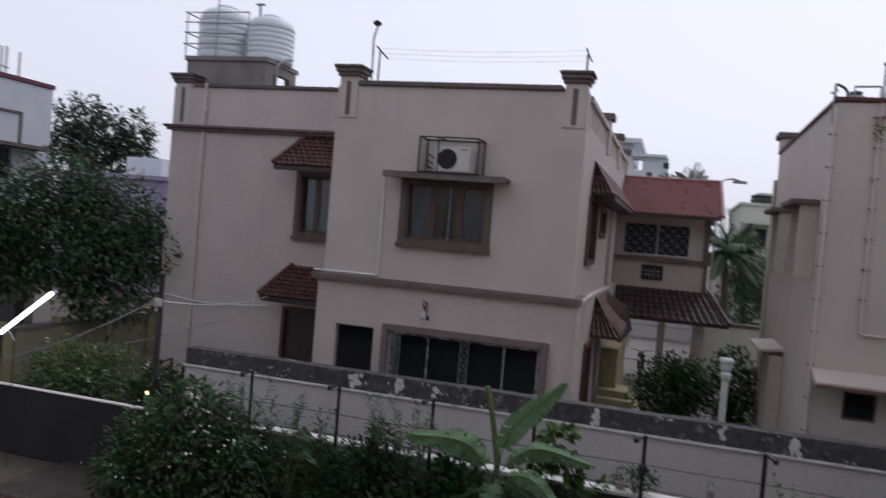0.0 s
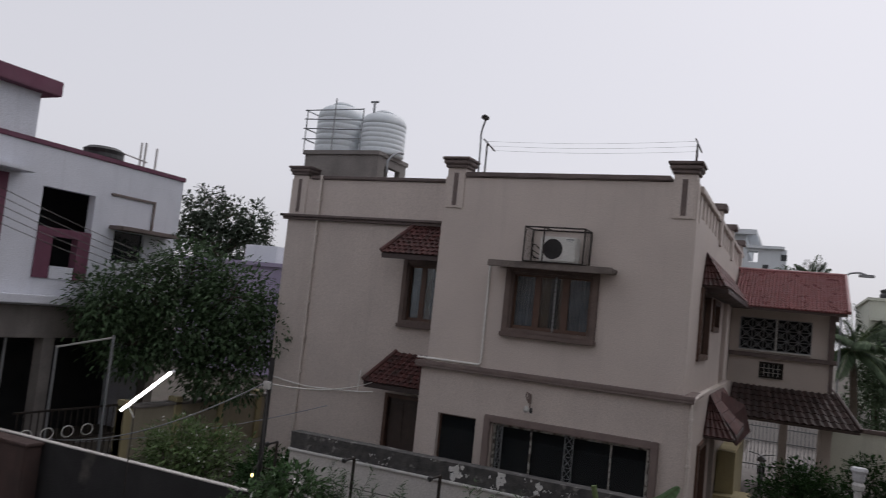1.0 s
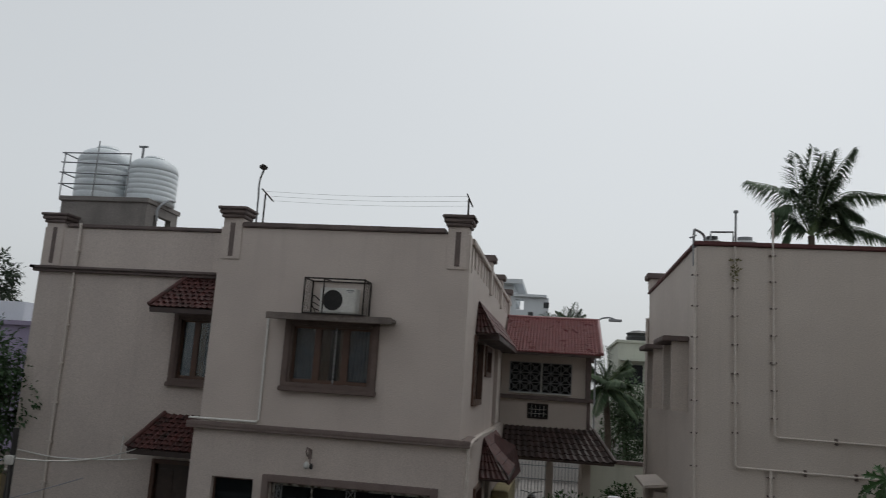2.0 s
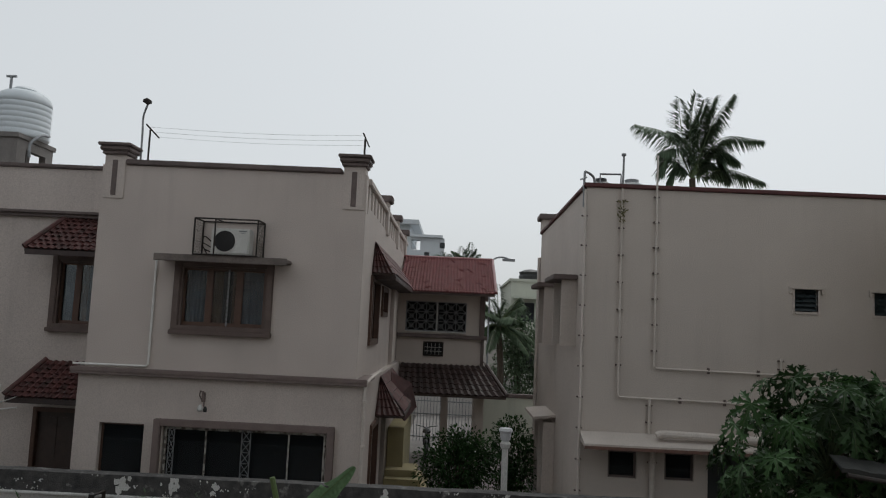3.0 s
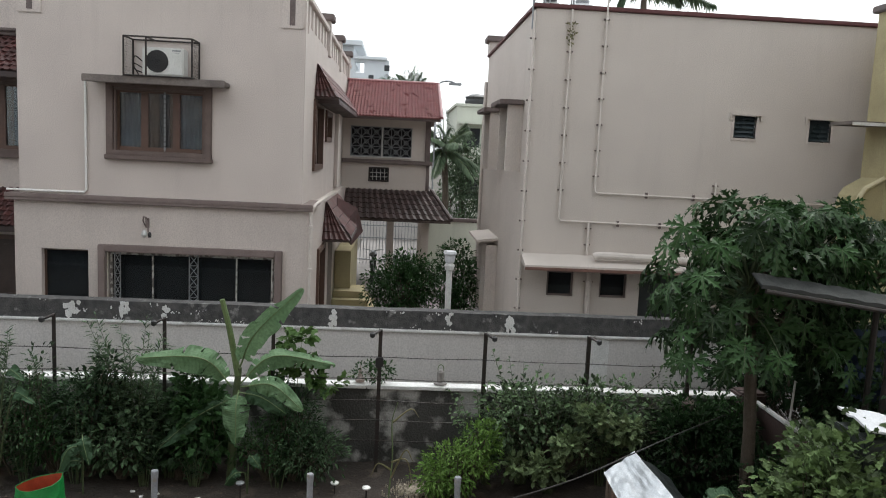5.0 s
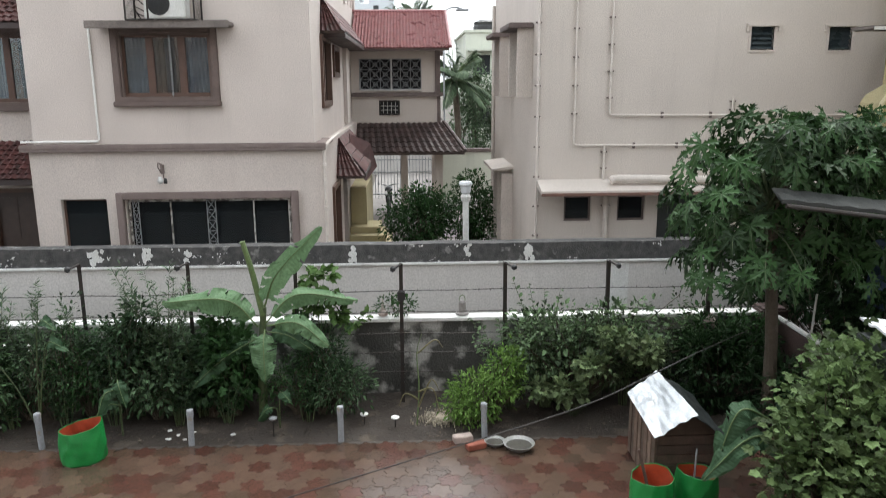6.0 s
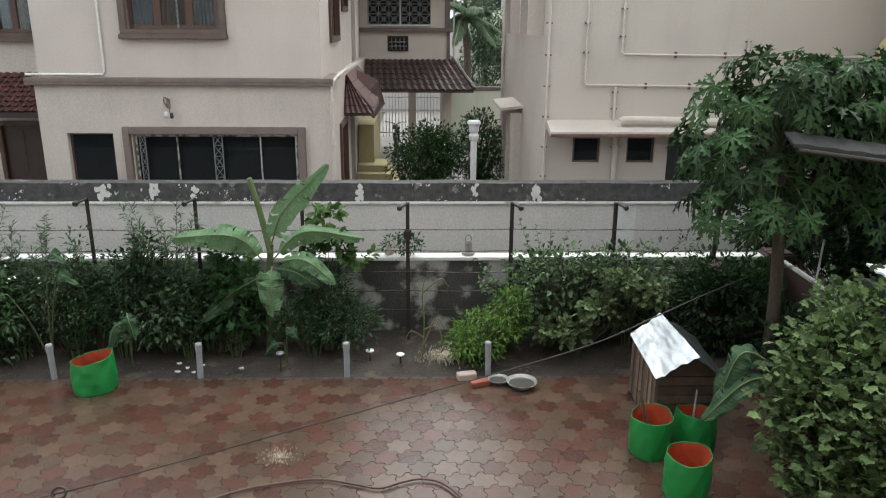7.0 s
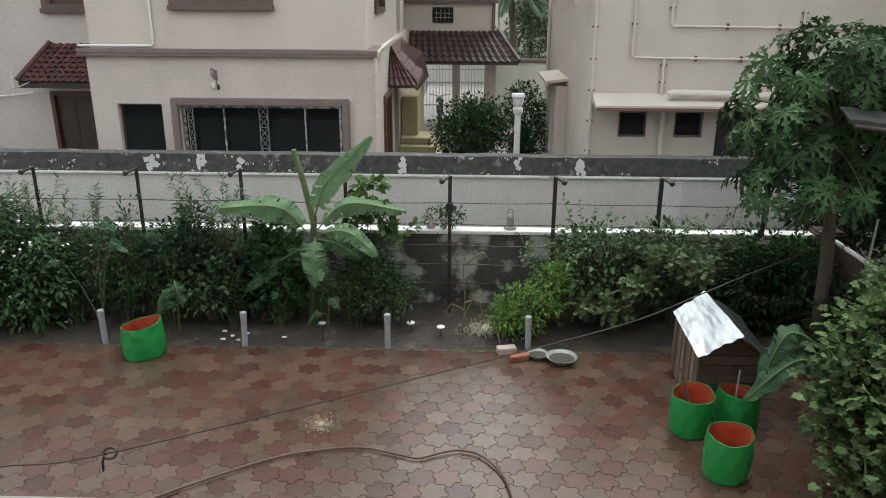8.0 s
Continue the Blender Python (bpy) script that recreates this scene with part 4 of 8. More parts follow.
awning(h1, "red-brown clay-tiled awning over the wing window", -8.2, XL - 0.02, -8.68, XL - 0.02, YW - 0.01, 6.05, YW - 0.68, 5.33, TILE, 8, 0.14)
awning(h1, "red-brown clay-tiled awning over the wing door", -8.35, XL - 0.1, -8.78, XL - 0.1, YW - 0.01, 3.08, YW - 0.68, 2.40, TILE, 8, 0.14)


def side_awning(parent, label, y0, y1, xw, ztop, xe, zeave, material, ridges):
    """A tiled awning running along a side wall, in ribbed courses."""
    s = B()
    n = ridges
    for k in range(n):
        a, b_ = y0 + (y1 - y0) * k / n, y0 + (y1 - y0) * (k + 1) / n
        for r in range(4):
            u0, u1 = r / 4, (r + 1) / 4
            xa, xb = xw + (xe - xw) * u0, xw + (xe - xw) * u1
            za, zb = ztop + (zeave - ztop) * u0, ztop + (zeave - ztop) * u1
            m = (a + b_) / 2
            row0 = [(xa, a, za), (xa, m, za + 0.05), (xa, b_, za)]
            row1 = [(xb, a, zb + 0.025), (xb, m, zb + 0.075), (xb, b_, zb + 0.025)]
            v0, v1 = [s.verts.new(p) for p in row0], [s.verts.new(p) for p in row1]
            for i in range(2):
                s.faces.new((v0[i], v0[i + 1], v1[i + 1], v1[i]))
    aw = part("awning", s, material, parent, label)
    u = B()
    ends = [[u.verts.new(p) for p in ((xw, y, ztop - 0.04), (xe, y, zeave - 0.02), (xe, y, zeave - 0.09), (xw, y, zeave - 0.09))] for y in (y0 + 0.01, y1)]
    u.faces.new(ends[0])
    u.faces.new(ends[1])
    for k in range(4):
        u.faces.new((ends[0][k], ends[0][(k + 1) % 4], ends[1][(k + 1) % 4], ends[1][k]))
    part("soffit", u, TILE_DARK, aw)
    return aw


side_awning(h1, "tiled awning along the upper side wall", 16.05, 22.55, XR + 0.005, 5.86, XR + 0.48, 5.18, TILE, 30)
side_awning(h1, "tiled awning along the lower side wall", 17.2, 20.6, XR + 0.15, 2.95, XR + 0.75, 2.2, TILE, 17)

# side windows
for y0, y1, z0, z1, x in ((15.75, 17.3, 3.8, 5.05, XR), (18.2, 19.4, 4.42, 4.95, XR), (15.8, 17.0, 0.6, 2.0, XR + 0.14)):
    f = B()
    ring_frame(f, "x", x - 0.08, x + 0.05, y0 + 0.02, y1 - 0.02, z0 + 0.02, z1 - 0.02, 0.12, 0.01)
    sw2 = part("window", f, FRAMEWOOD, h1, "brown-framed side window")
    g_ = B()
    box(g_, x - 0.06, x - 0.055, y0 + 0.02, y1 - 0.02, z0 + 0.02, z1 - 0.02)
    part("pane", g_, GLASS, sw2)
    f = B()
    box(f, x - 0.05, x - 0.01, (y0 + y1) / 2 - 0.04, (y0 + y1) / 2 + 0.04, z0 + 0.02, z1 - 0.02)
    part("mullion", f, FRAMEWOOD, sw2)

# ---- back wing with the red tiled roof ----
YJ = 23.4
w = B()
wall(w, "y", YJ, 1, XR + 0.005, 0.85, 2.6, 5.3, [(-1.52, 0.33, 3.98, 4.88), (-0.94, -0.34, 3.24, 3.66)])
part("back_wing_wall", w, PLASTER2, h1)
w = B()
box(w, 0.62, 0.85, YJ + 0.232, 27.0, 2.6, 5.3)
part("back_wing_side", w, PLASTER2, h1)
w = B()
box(w, XR + 0.01, 0.98, YJ - 0.12, YJ - 0.003, 3.78, 3.9, 0.01)
box(w, 0.74, 0.9, YJ - 0.06, YJ - 0.004, 3.9, 5.3, 0.01)
box(w, 0.80, 0.9, YJ - 0.06, YJ - 0.004, 3.0, 3.78, 0.01)
part("back_wing_trim", w, TRIM, h1)
j = B()
ring_frame(j, "y", YJ - 0.02, YJ + 0.03, -1.52 + 0.02, 0.31, 4.0, 4.86, 0.025, 0.0)
for k in range(6):
    for r in range(3):
        xa, xb = -1.5 + 1.81 * k / 6, -1.5 + 1.81 * (k + 1) / 6
        za, zb = 4.0 + 0.86 * r / 3, 4.0 + 0.86 * (r + 1) / 3
        m = Vector(((xa + xb) / 2, YJ, (za + zb) / 2))
        for p_, q_ in (((xa, za), (xb, zb)), ((xb, za), (xa, zb)), ((xa, za), (xa, zb)), ((xa, za), (xb, za))):
            rod(j, (p_[0], YJ, p_[1]), (q_[0], YJ, q_[1]), 0.013, seg=4)
        s_ = 0.07
        for p_, q_ in (((-s_, 0), (0, s_)), ((0, s_), (s_, 0)), ((s_, 0), (0, -s_)), ((0, -s_), (-s_, 0))):
            rod(j, (m.x + p_[0], YJ - 0.01, m.z + p_[1]), (m.x + q_[0], YJ - 0.01, m.z + q_[1]), 0.010, seg=4)
jali = part("lattice_window", j, GREY_METAL, h1, "grey geometric lattice grille")
j = B()
box(j, -0.58, -0.54, YJ - 0.05, YJ + 0.02, 3.98, 4.88)
box(j, -1.52, 0.33, YJ - 0.06, YJ + 0.03, 3.95, 3.985)
part("lattice_bar", j, WHITE_METAL, jali)
# Near-black panel: painted shade of the room behind the lattice.
j = B()
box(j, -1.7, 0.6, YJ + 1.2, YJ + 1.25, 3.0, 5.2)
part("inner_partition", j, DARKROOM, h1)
f = B()
ring_frame(f, "y", YJ - 0.05, YJ + 0.05, -0.90, -0.38, 3.28, 3.62, 0.05, 0.005)
swb = part("window", f, IRON_BLACK, h1, "small dark-framed barred window")
f = B()
for k in range(4):
    rod(f, (-0.82 + 0.12 * k, YJ, 3.28), (-0.82 + 0.12 * k, YJ, 3.62), 0.008, seg=5)
for k in range(2):
    rod(f, (-0.9, YJ, 3.38 + 0.12 * k), (-0.38, YJ, 3.38 + 0.12 * k), 0.008, seg=5)
part("grille", f, WHITE_METAL, swb)


def ribbed_roof(name, parent, label, corners, cols, rows, material, rise, pieces=False):
    """A tiled slope between its top-left, top-right, low-right and low-left corners."""
    tl, tr, br, bl = [Vector(c) for c in corners]
    nrm = (tr - tl).cross(bl - tl).normalized()
    if nrm.z < 0:
        nrm = -nrm
    s = B()
    made = []
    for r in range(rows):
        for k in range(cols):
            s = B() if pieces else s
            made += [s] if pieces else []
            u0, u1, t0, t1 = k / cols, (k + 1) / cols, r / rows, (r + 1) / rows + 0.004

            def P(u, t):
                return tl.lerp(tr, u).lerp(bl.lerp(br, u), t)
            um = (u0 + u1) / 2
            a = [P(u0, t0), P(um, t0) + nrm * rise, P(u1, t0)]
            b_ = [P(u0, t1) + nrm * 0.02, P(um, t1) + nrm * (rise + 0.02), P(u1, t1) + nrm * 0.02]
            c = [P(u0, t1), P(u1, t1)]
            va, vb, vc = [s.verts.new(p) for p in a], [s.verts.new(p) for p in b_], [s.verts.new(p) for p in c]
            s.faces.new((va[0], va[1], vb[1], vb[0]))
            s.faces.new((va[1], va[2], vb[2], vb[1]))
            s.faces.new((vb[0], vb[1], vb[2], vc[1], vc[0]))
    d = B()
    if not pieces:
        rf = part(name, s, material, parent, label)
        rf["kind"] = "stuff"
    low = [d.verts.new(p - nrm * 0.02) for p in (tl, tr, br, bl)]
    lo2 = [d.verts.new(p - nrm * 0.09) for p in (tl, tr, br, bl)]
    d.faces.new(low)
    d.faces.new(lo2)
    for k in range(4):
        d.faces.new((low[k], low[(k + 1) % 4], lo2[(k + 1) % 4], lo2[k]))
    if pieces:
        rf = part(name, d, TRIM, parent, label)
        for m in made:
            part("roof_tile", m, material, rf)
    else:
        part("roof_deck", d, TRIM, rf)
    return rf


ribbed_roof("awning_hip", h1, "hipped tiled end of the side awning", ((XR + 0.006, 16.07, 5.87), (XR + 0.03, 16.07, 5.87), (XR + 0.49, 15.75, 5.2), (XR + 0.006, 15.75, 5.2)), 5, 5, TILE, 0.03)
ribbed_roof("awning_hip", h1, "hipped tiled end of the lower side awning", ((XR + 0.15, 17.2, 2.97), (XR + 0.18, 17.2, 2.97), (XR + 0.76, 16.6, 2.2), (XR + 0.15, 16.6, 2.2)), 5, 5, TILE, 0.03)
w = B()
box(w, XR + 0.004, XR + 0.10, 20.75, 21.6, 3.13, 5.2, 0.01)
part("side_pilaster", w, PLASTER, h1)
rf = ribbed_roof("upper_roof", h1, "bright red glazed tile roof of the back wing", ((-1.74, 24.9, 6.33), (1.10, 24.9, 6.33), (1.14, 22.6, 5.16), (-1.74, 22.6, 5.16)), 30, 17, TILE_RED, 0.05)
r_ = B()
hose(r_, [(-1.78, 24.92, 6.37), (1.14, 24.92, 6.37)], 0.06, 10)
hose(r_, [(1.13, 24.92, 6.37), (1.17, 22.58, 5.20)], 0.05, 8)
part("ridge_tile", r_, TILE_RED, rf)
ribbed_roof("upper_roof", h1, "", ((1.10, 24.92, 6.33), (-1.74, 24.92, 6.33), (-1.74, 27.2, 5.16), (1.14, 27.2, 5.16)), 26, 15, TILE_RED, 0.035)
rf = ribbed_roof("lower_roof", h1, "dark weathered tile skirt roof over the porch", ((-1.62, YJ - 0.02, 2.98), (1.0, YJ - 0.02, 2.98), (1.55, 22.2, 2.2), (-1.62, 22.2, 2.2)), 16, 6, TILE_DARK, 0.05, True)
r_ = B()
hose(r_, [(1.0, YJ - 0.02, 3.02), (1.57, 22.2, 2.25)], 0.06, 8)
part("hip_tile", r_, TILE_DARK, rf)
ribbed_roof("lower_roof", h1, "", ((1.0, YJ, 2.98), (1.0, 27.0, 2.98), (1.57, 27.0, 2.2), (1.57, 22.2, 2.2)), 16, 6, TILE_DARK, 0.05)
for x, y in ((0.82, 22.9), (-0.25, 26.4), (0.82, 26.4)):
    w = B()
    box(w, x - 0.12, x + 0.12, y - 0.12, y + 0.12, -0.05, 2.3, 0.015)
    part("porch_post", w, PLASTER2, h1)
w = B()
box(w, -1.6, 0.95, 22.75, 23.0, 2.3, 2.58)
part("porch_beam", w, TRIM, h1)
# flat red panel beside the porch, put in for the lower awning's tiled hip
w = B()
vs = [w.verts.new(p) for p in ((-1.5, 18.6, 3.0), (-1.05, 19.4, 2.7), (-0.92, 20.0, 2.05), (-1.15, 19.0, 1.8), (-1.45, 18.2, 2.25))]
w.faces.new(vs)
r = bmesh.ops.extrude_face_region(w, geom=w.faces[:])
for e in r["geom"]:
    if isinstance(e, bmesh.types.BMVert):
        e.co.x += 0.02
bl = part("blind", w, PANEL_RED)
tagged(bl, "flat dark red panel at the side awning, in place of its tiled hip", "blind")

# entrance floor, steps, gate and yard wall behind
w = B()
box(w, -1.6, 2.3, 13.4, 40, -0.05, 0.0)
tagged(part("pavement_passage", w, CONCRETE), "wet concrete passage between the houses", "pavement", kind="structure")
es = thing("entrance_steps", (-1.2, 19.6, 0), "yellow-painted entrance steps by the side door", "steps")
for k in range(3):
    w = B()
    box(w, -1.62, -0.55 - 0.14 * k, 19.0 + 0.3 * k, 20.6, 0.17 * k, 0.17 * (k + 1), 0.01)
    part("step", w, YELLOW, es)
w = B()
box(w, -1.62, -1.2, 20.0, 23.2, 0.0, 1.5, 0.01)
part("yellow_panel", w, YELLOW, es, "yellow wall panel beside the steps")
gt = thing("gate", (-0.4, 27.6, 0), "tall iron-barred entrance gate", "gate")
for k in range(22):
    x = -1.55 + 2.4 * k / 21
    g_ = B()
    rod(g_, (x, 27.6, 0.05), (x, 27.6, 1.55 + 0.14 * math.cos((k - 10.5) / 5.0)), 0.012, seg=5)
    part("gate_bar", g_, GREY_METAL, gt)
for z in (0.2, 1.0, 1.45):
    g_ = B()
    box(g_, -1.57, 0.87, 27.58, 27.62, z, z + 0.035)
    part("gate_rail", g_, GREY_METAL, gt)
bw = thing("wall_back", (0, 29, 0), "cream street wall behind the houses", "wall", kind="structure")
w = B()
box(w, 0.95, 3.2, 27.5, 27.7, -0.05, 1.72)
part("wall_body", w, FAR_CREAM, bw)
w = B()
box(w, 1.9, 3.2, 27.45, 27.75, 1.72, 1.85, 0.02)
part("coping", w, TRIM, bw)
w = B()
box(w, -1.8, 3.2, 36, 36.2, -0.05, 1.9)
part("wall_body", w, WALL_WHITE, bw)

# ==== roof things of house 1 ====
tb_ = thing("tank_platform", (-10.7, 16.7, 6.2), "raw grey concrete platform for water tanks on the roof", "platform")
w = B()
box(w, -11.86, -9.66, 16.05, 16.2, 6.2, 7.82)
box(w, -11.86, -11.7, 16.2, 17.5, 6.2, 7.82)
wall(w, "x", -9.66, -1, 16.2, 17.5, 6.2, 7.82, [(16.4, 17.2, 6.95, 7.62)], 0.15)
box(w, -11.7, -10.2, 17.35, 17.5, 6.2, 7.82)
part("pier", w, CONCRETE, tb_)
w = B()
box(w, -11.92, -9.62, 16.0, 17.56, 7.82, 7.93, 0.01)
part("slab", w, CONCRETE, tb_)


def water_tank(x, y, z, r, h):
    t = thing("water_tank", (x, y, z), "white ribbed plastic rooftop water tank", "water tank", "rooftop water tanks")
    prof = [(r * 0.97, 0.0), (r, 0.03)]
    n = 6
    for k in range(n):
        z0 = 0.05 + (h * 0.62) * k / n
        dz = h * 0.62 / n
        prof += [(r, z0 + dz * 0.1), (r * 1.005, z0 + dz * 0.8), (r * 0.985, z0 + dz * 0.86), (r * 0.985, z0 + dz * 0.95)]
    z0 = h * 0.66
    prof += [(r, z0), (r * 0.99, z0 + h * 0.07), (r * 0.93, z0 + h * 0.14), (r * 0.82, z0 + h * 0.20), (r * 0.66, z0 + h * 0.245), (r * 0.46, z0 + h * 0.27), (r * 0.43, z0 + h * 0.27)]
    part("tank_body", lathe(B(), (x, y, z), prof, 36), TANK, t, smooth=True)
    part("lid", lathe(B(), (x, y, z), [(r * 0.43, z0 + h * 0.265), (r * 0.45, z0 + h * 0.29), (r * 0.38, z0 + h * 0.325), (0.0, z0 + h * 0.335)], 20), TANK, t)
    return t


water_tank(-11.31, 16.75, 7.93, 0.65, 1.42)
water_tank(-10.05, 16.8, 7.93, 0.59, 1.2)
tr_ = thing("tank_railing", (-11.2, 16.0, 7.93), "thin galvanised pipe railing round the roof tanks", "railing")
for p_, q_ in [((-11.98, 16.0, 8.98), (-10.2, 16.0, 8.98)), ((-11.98, 16.0, 8.75), (-10.2, 16.0, 8.7)), ((-11.98, 16.0, 8.50), (-10.2, 16.0, 8.45)), ((-11.98, 16.0, 8.22), (-10.2, 16.0, 8.22)),
               ((-11.9, 16.0, 7.93), (-11.9, 16.0, 9.0)), ((-11.05, 16.0, 7.93), (-11.05, 16.0, 9.28)), ((-10.2, 16.0, 7.93), (-10.2, 16.0, 9.0)),
               ((-11.94, 16.0, 8.98), (-11.94, 17.4, 8.98)), ((-11.94, 16.0, 8.5), (-11.94, 17.4, 8.5)), ((-11.94, 16.0, 8.22), (-11.94, 17.4, 8.22))]:
    part("rail", rod(B(), p_, q_, 0.016, seg=6), GREY_METAL, tr_)
vp = thing("vent_pipe", (-10.15, 16.5, 7.93), "grey vent pipe with a tee top beside the tanks", "pipe")
b_ = B()
rod(b_, (-10.15, 16.4, 7.93), (-10.15, 16.4, 9.28), 0.03)
rod(b_, (-10.26, 16.4, 9.28), (-10.04, 16.4, 9.28), 0.03)
part("pipe", b_, GREY_METAL, vp)
b_ = B()
hose(b_, smooth_line([(-9.45, 16.9, 8.05), (-9.35, 16.4, 7.95), (-9.4, 16.1, 7.7), (-9.4, 16.1, 7.4)], 4), 0.03, 8)
part("outlet", b_, GREY_METAL, vp)
rl = thing("roof_lamp", (-6.3, 14.65, 6.96), "slim grey pole lamp on the roof parapet", "lamp")
b_ = B()
hose(b_, smooth_line([(-6.3, 14.6, 6.2), (-6.32, 14.6, 7.6), (-6.33, 14.6, 8.0), (-6.22, 14.5, 8.24)], 6), 0.02, 8)
part("pole", b_, GREY_METAL, rl)
b_ = B()
box(b_, -6.25, -6.13, 14.3, 14.52, 8.23, 8.30, 0.02)
bmesh.ops.rotate(b_, verts=b_.verts, cent=(-6.2, 14.4, 8.26), matrix=Matrix.Rotation(radians(-25), 3, "Y"))
part("lamp_head", b_, IRON_BLACK, rl)
cl = thing("clothes_line", (-4.0, 14.6, 7.0), "roof clothes line strung between two iron posts", "clothes line")
for x in (-6.17, -1.92):
    b_ = B()
    rod(b_, (x, 14.6, 6.2), (x, 14.6, 7.75), 0.02, seg=6)
    rod(b_, (x - 0.02, 14.45, 7.82), (x + 0.04, 14.95, 7.68), 0.016, seg=6)
    part("post", b_, IRON_BLACK, cl)
for k in range(3):
    y = 14.48 + 0.2 * k
    b_ = B()
    hose(b_, [(-6.17 + 4.25 * i / 10, y, 7.78 - 0.05 * k - 0.05 * math.sin(math.pi * i / 10)) for i in range(11)], 0.0025, 4)
    part("line", b_, GREY_METAL, cl)

# ==== house 2 ====
h2 = thing("house", (6.7, 18, 0), "plain beige plastered two-storey house with brown coping and pipes", "house")
X2, Y2, YE = 2.34, 14.0, 21.5
W21, W22 = (6.16, 6.58, 4.73, 5.14), (7.60, 8.02, 4.72, 5.13)
G1, G2, G3 = (2.84, 3.35, 1.62, 2.1), (3.85, 4.37, 1.62, 2.1), (4.62, 5.4, 0.0, 2.12)
w = B()
wall(w, "y", Y2, 1, X2, 12.5, -0.05, 6.86, [W21, W22, G1, G2, G3])
part("front_wall", w, PLASTER2, h2)
w = B()
wall(w, "x", X2, 1, Y2 + 0.23, YE, -0.05, 6.86, [(15.0, 16.0, 3.95, 5.15), (17.9, 18.9, 3.9, 5.15), (17.6, 19.2, 0.5, 2.1)])
part("side_wall", w, PLASTER2, h2)
w = B()
wall(w, "y", YE, -1, X2 + 0.23, 12.27, -0.05, 6.86)
wall(w, "x", 12.5, -1, Y2 + 0.23, YE, -0.05, 6.86)
part("back_wall", w, PLASTER2, h2)
w = B()
box(w, X2 + 0.24, 12.2, Y2 + 0.24, YE - 0.24, 6.2, 6.4)
part("roof_slab", w, CONCRETE, h2)
# One near-black panel across the house paints its rooms' shade.
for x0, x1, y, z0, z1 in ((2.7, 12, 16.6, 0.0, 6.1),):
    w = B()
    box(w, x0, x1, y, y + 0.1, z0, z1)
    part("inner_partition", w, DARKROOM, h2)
w = B()
box(w, X2 - 0.05, 12.55, Y2 - 0.05, Y2 + 0.27, 6.865, 6.945, 0.015)
box(w, X2 - 0.05, X2 + 0.27, Y2 + 0.275, YE, 6.865, 6.945, 0.015)
part("coping", w, COPING_RED, h2, "dark red-brown coping")
w = B()
box(w, X2 - 0.03, X2 + 0.4, 21.1, 21.6, 6.9, 7.25, 0.01)
pil = part("pilaster", w, PLASTER2, h2)
w = B()
box(w, X2 - 0.12, X2 + 0.48, 21.0, 21.7, 7.25, 7.4, 0.02)
part("cap", w, TRIM, pil)
# long sunshade of the ground floor
w = B()
vs = [w.verts.new(p) for p in ((X2 - 0.02, Y2 - 0.003, 2.42), (12.4, Y2 - 0.003, 2.42), (12.4, Y2 - 0.55, 2.27), (X2 - 0.02, Y2 - 0.55, 2.27),
                               (X2 - 0.02, Y2 - 0.003, 2.30), (12.4, Y2 - 0.003, 2.30), (12.4, Y2 - 0.55, 2.19), (X2 - 0.02, Y2 - 0.55, 2.19))]
for q_ in ((0, 1, 2, 3), (4, 5, 6, 7), (0, 1, 5, 4), (1, 2, 6, 5), (2, 3, 7, 6), (3, 0, 4, 7)):
    w.faces.new([vs[i] for i in q_])
part("sunshade", w, PLASTER2, h2, "sloping plastered sunshade slab")
w = B()
box(w, X2 - 0.02, 12.4, Y2 - 0.565, Y2 - 0.552, 2.18, 2.235)
part("sunshade_edge", w, RUST, h2, "rust-brown dripping edge")
b_ = B()
hose(b_, smooth_line([(3.62, Y2 - 0.32, 2.42), (3.75, Y2 - 0.32, 2.46), (4.4, Y2 - 0.32, 2.45), (5.6, Y2 - 0.32, 2.42)], 6), 0.07, 10)
part("drain_pipe", b_, PVC_BEIGE, h2)
for G in (G1, G2):
    f = B()
    ring_frame(f, "y", Y2 + 0.05, Y2 + 0.1, G[0] + 0.04, G[1] - 0.04, G[2] + 0.04, G[3] - 0.04, 0.04, 0.004)
    gw2 = part("window", f, TRIM, h2, "small dark square window")
    f = B()
    box(f, G[0] + 0.04, G[1] - 0.04, Y2 + 0.07, Y2 + 0.076, G[2] + 0.04, G[3] - 0.04)
    part("pane", f, GLASS, gw2)
# Near-black sheet colours in the shade of the opening beside the windows.
f = B()
box(f, G3[0], G3[1], Y2 + 0.1, Y2 + 0.15, 0, 2.12)
part("door", f, TARP, h2, "near-black panel for the dark opening under the sunshade")
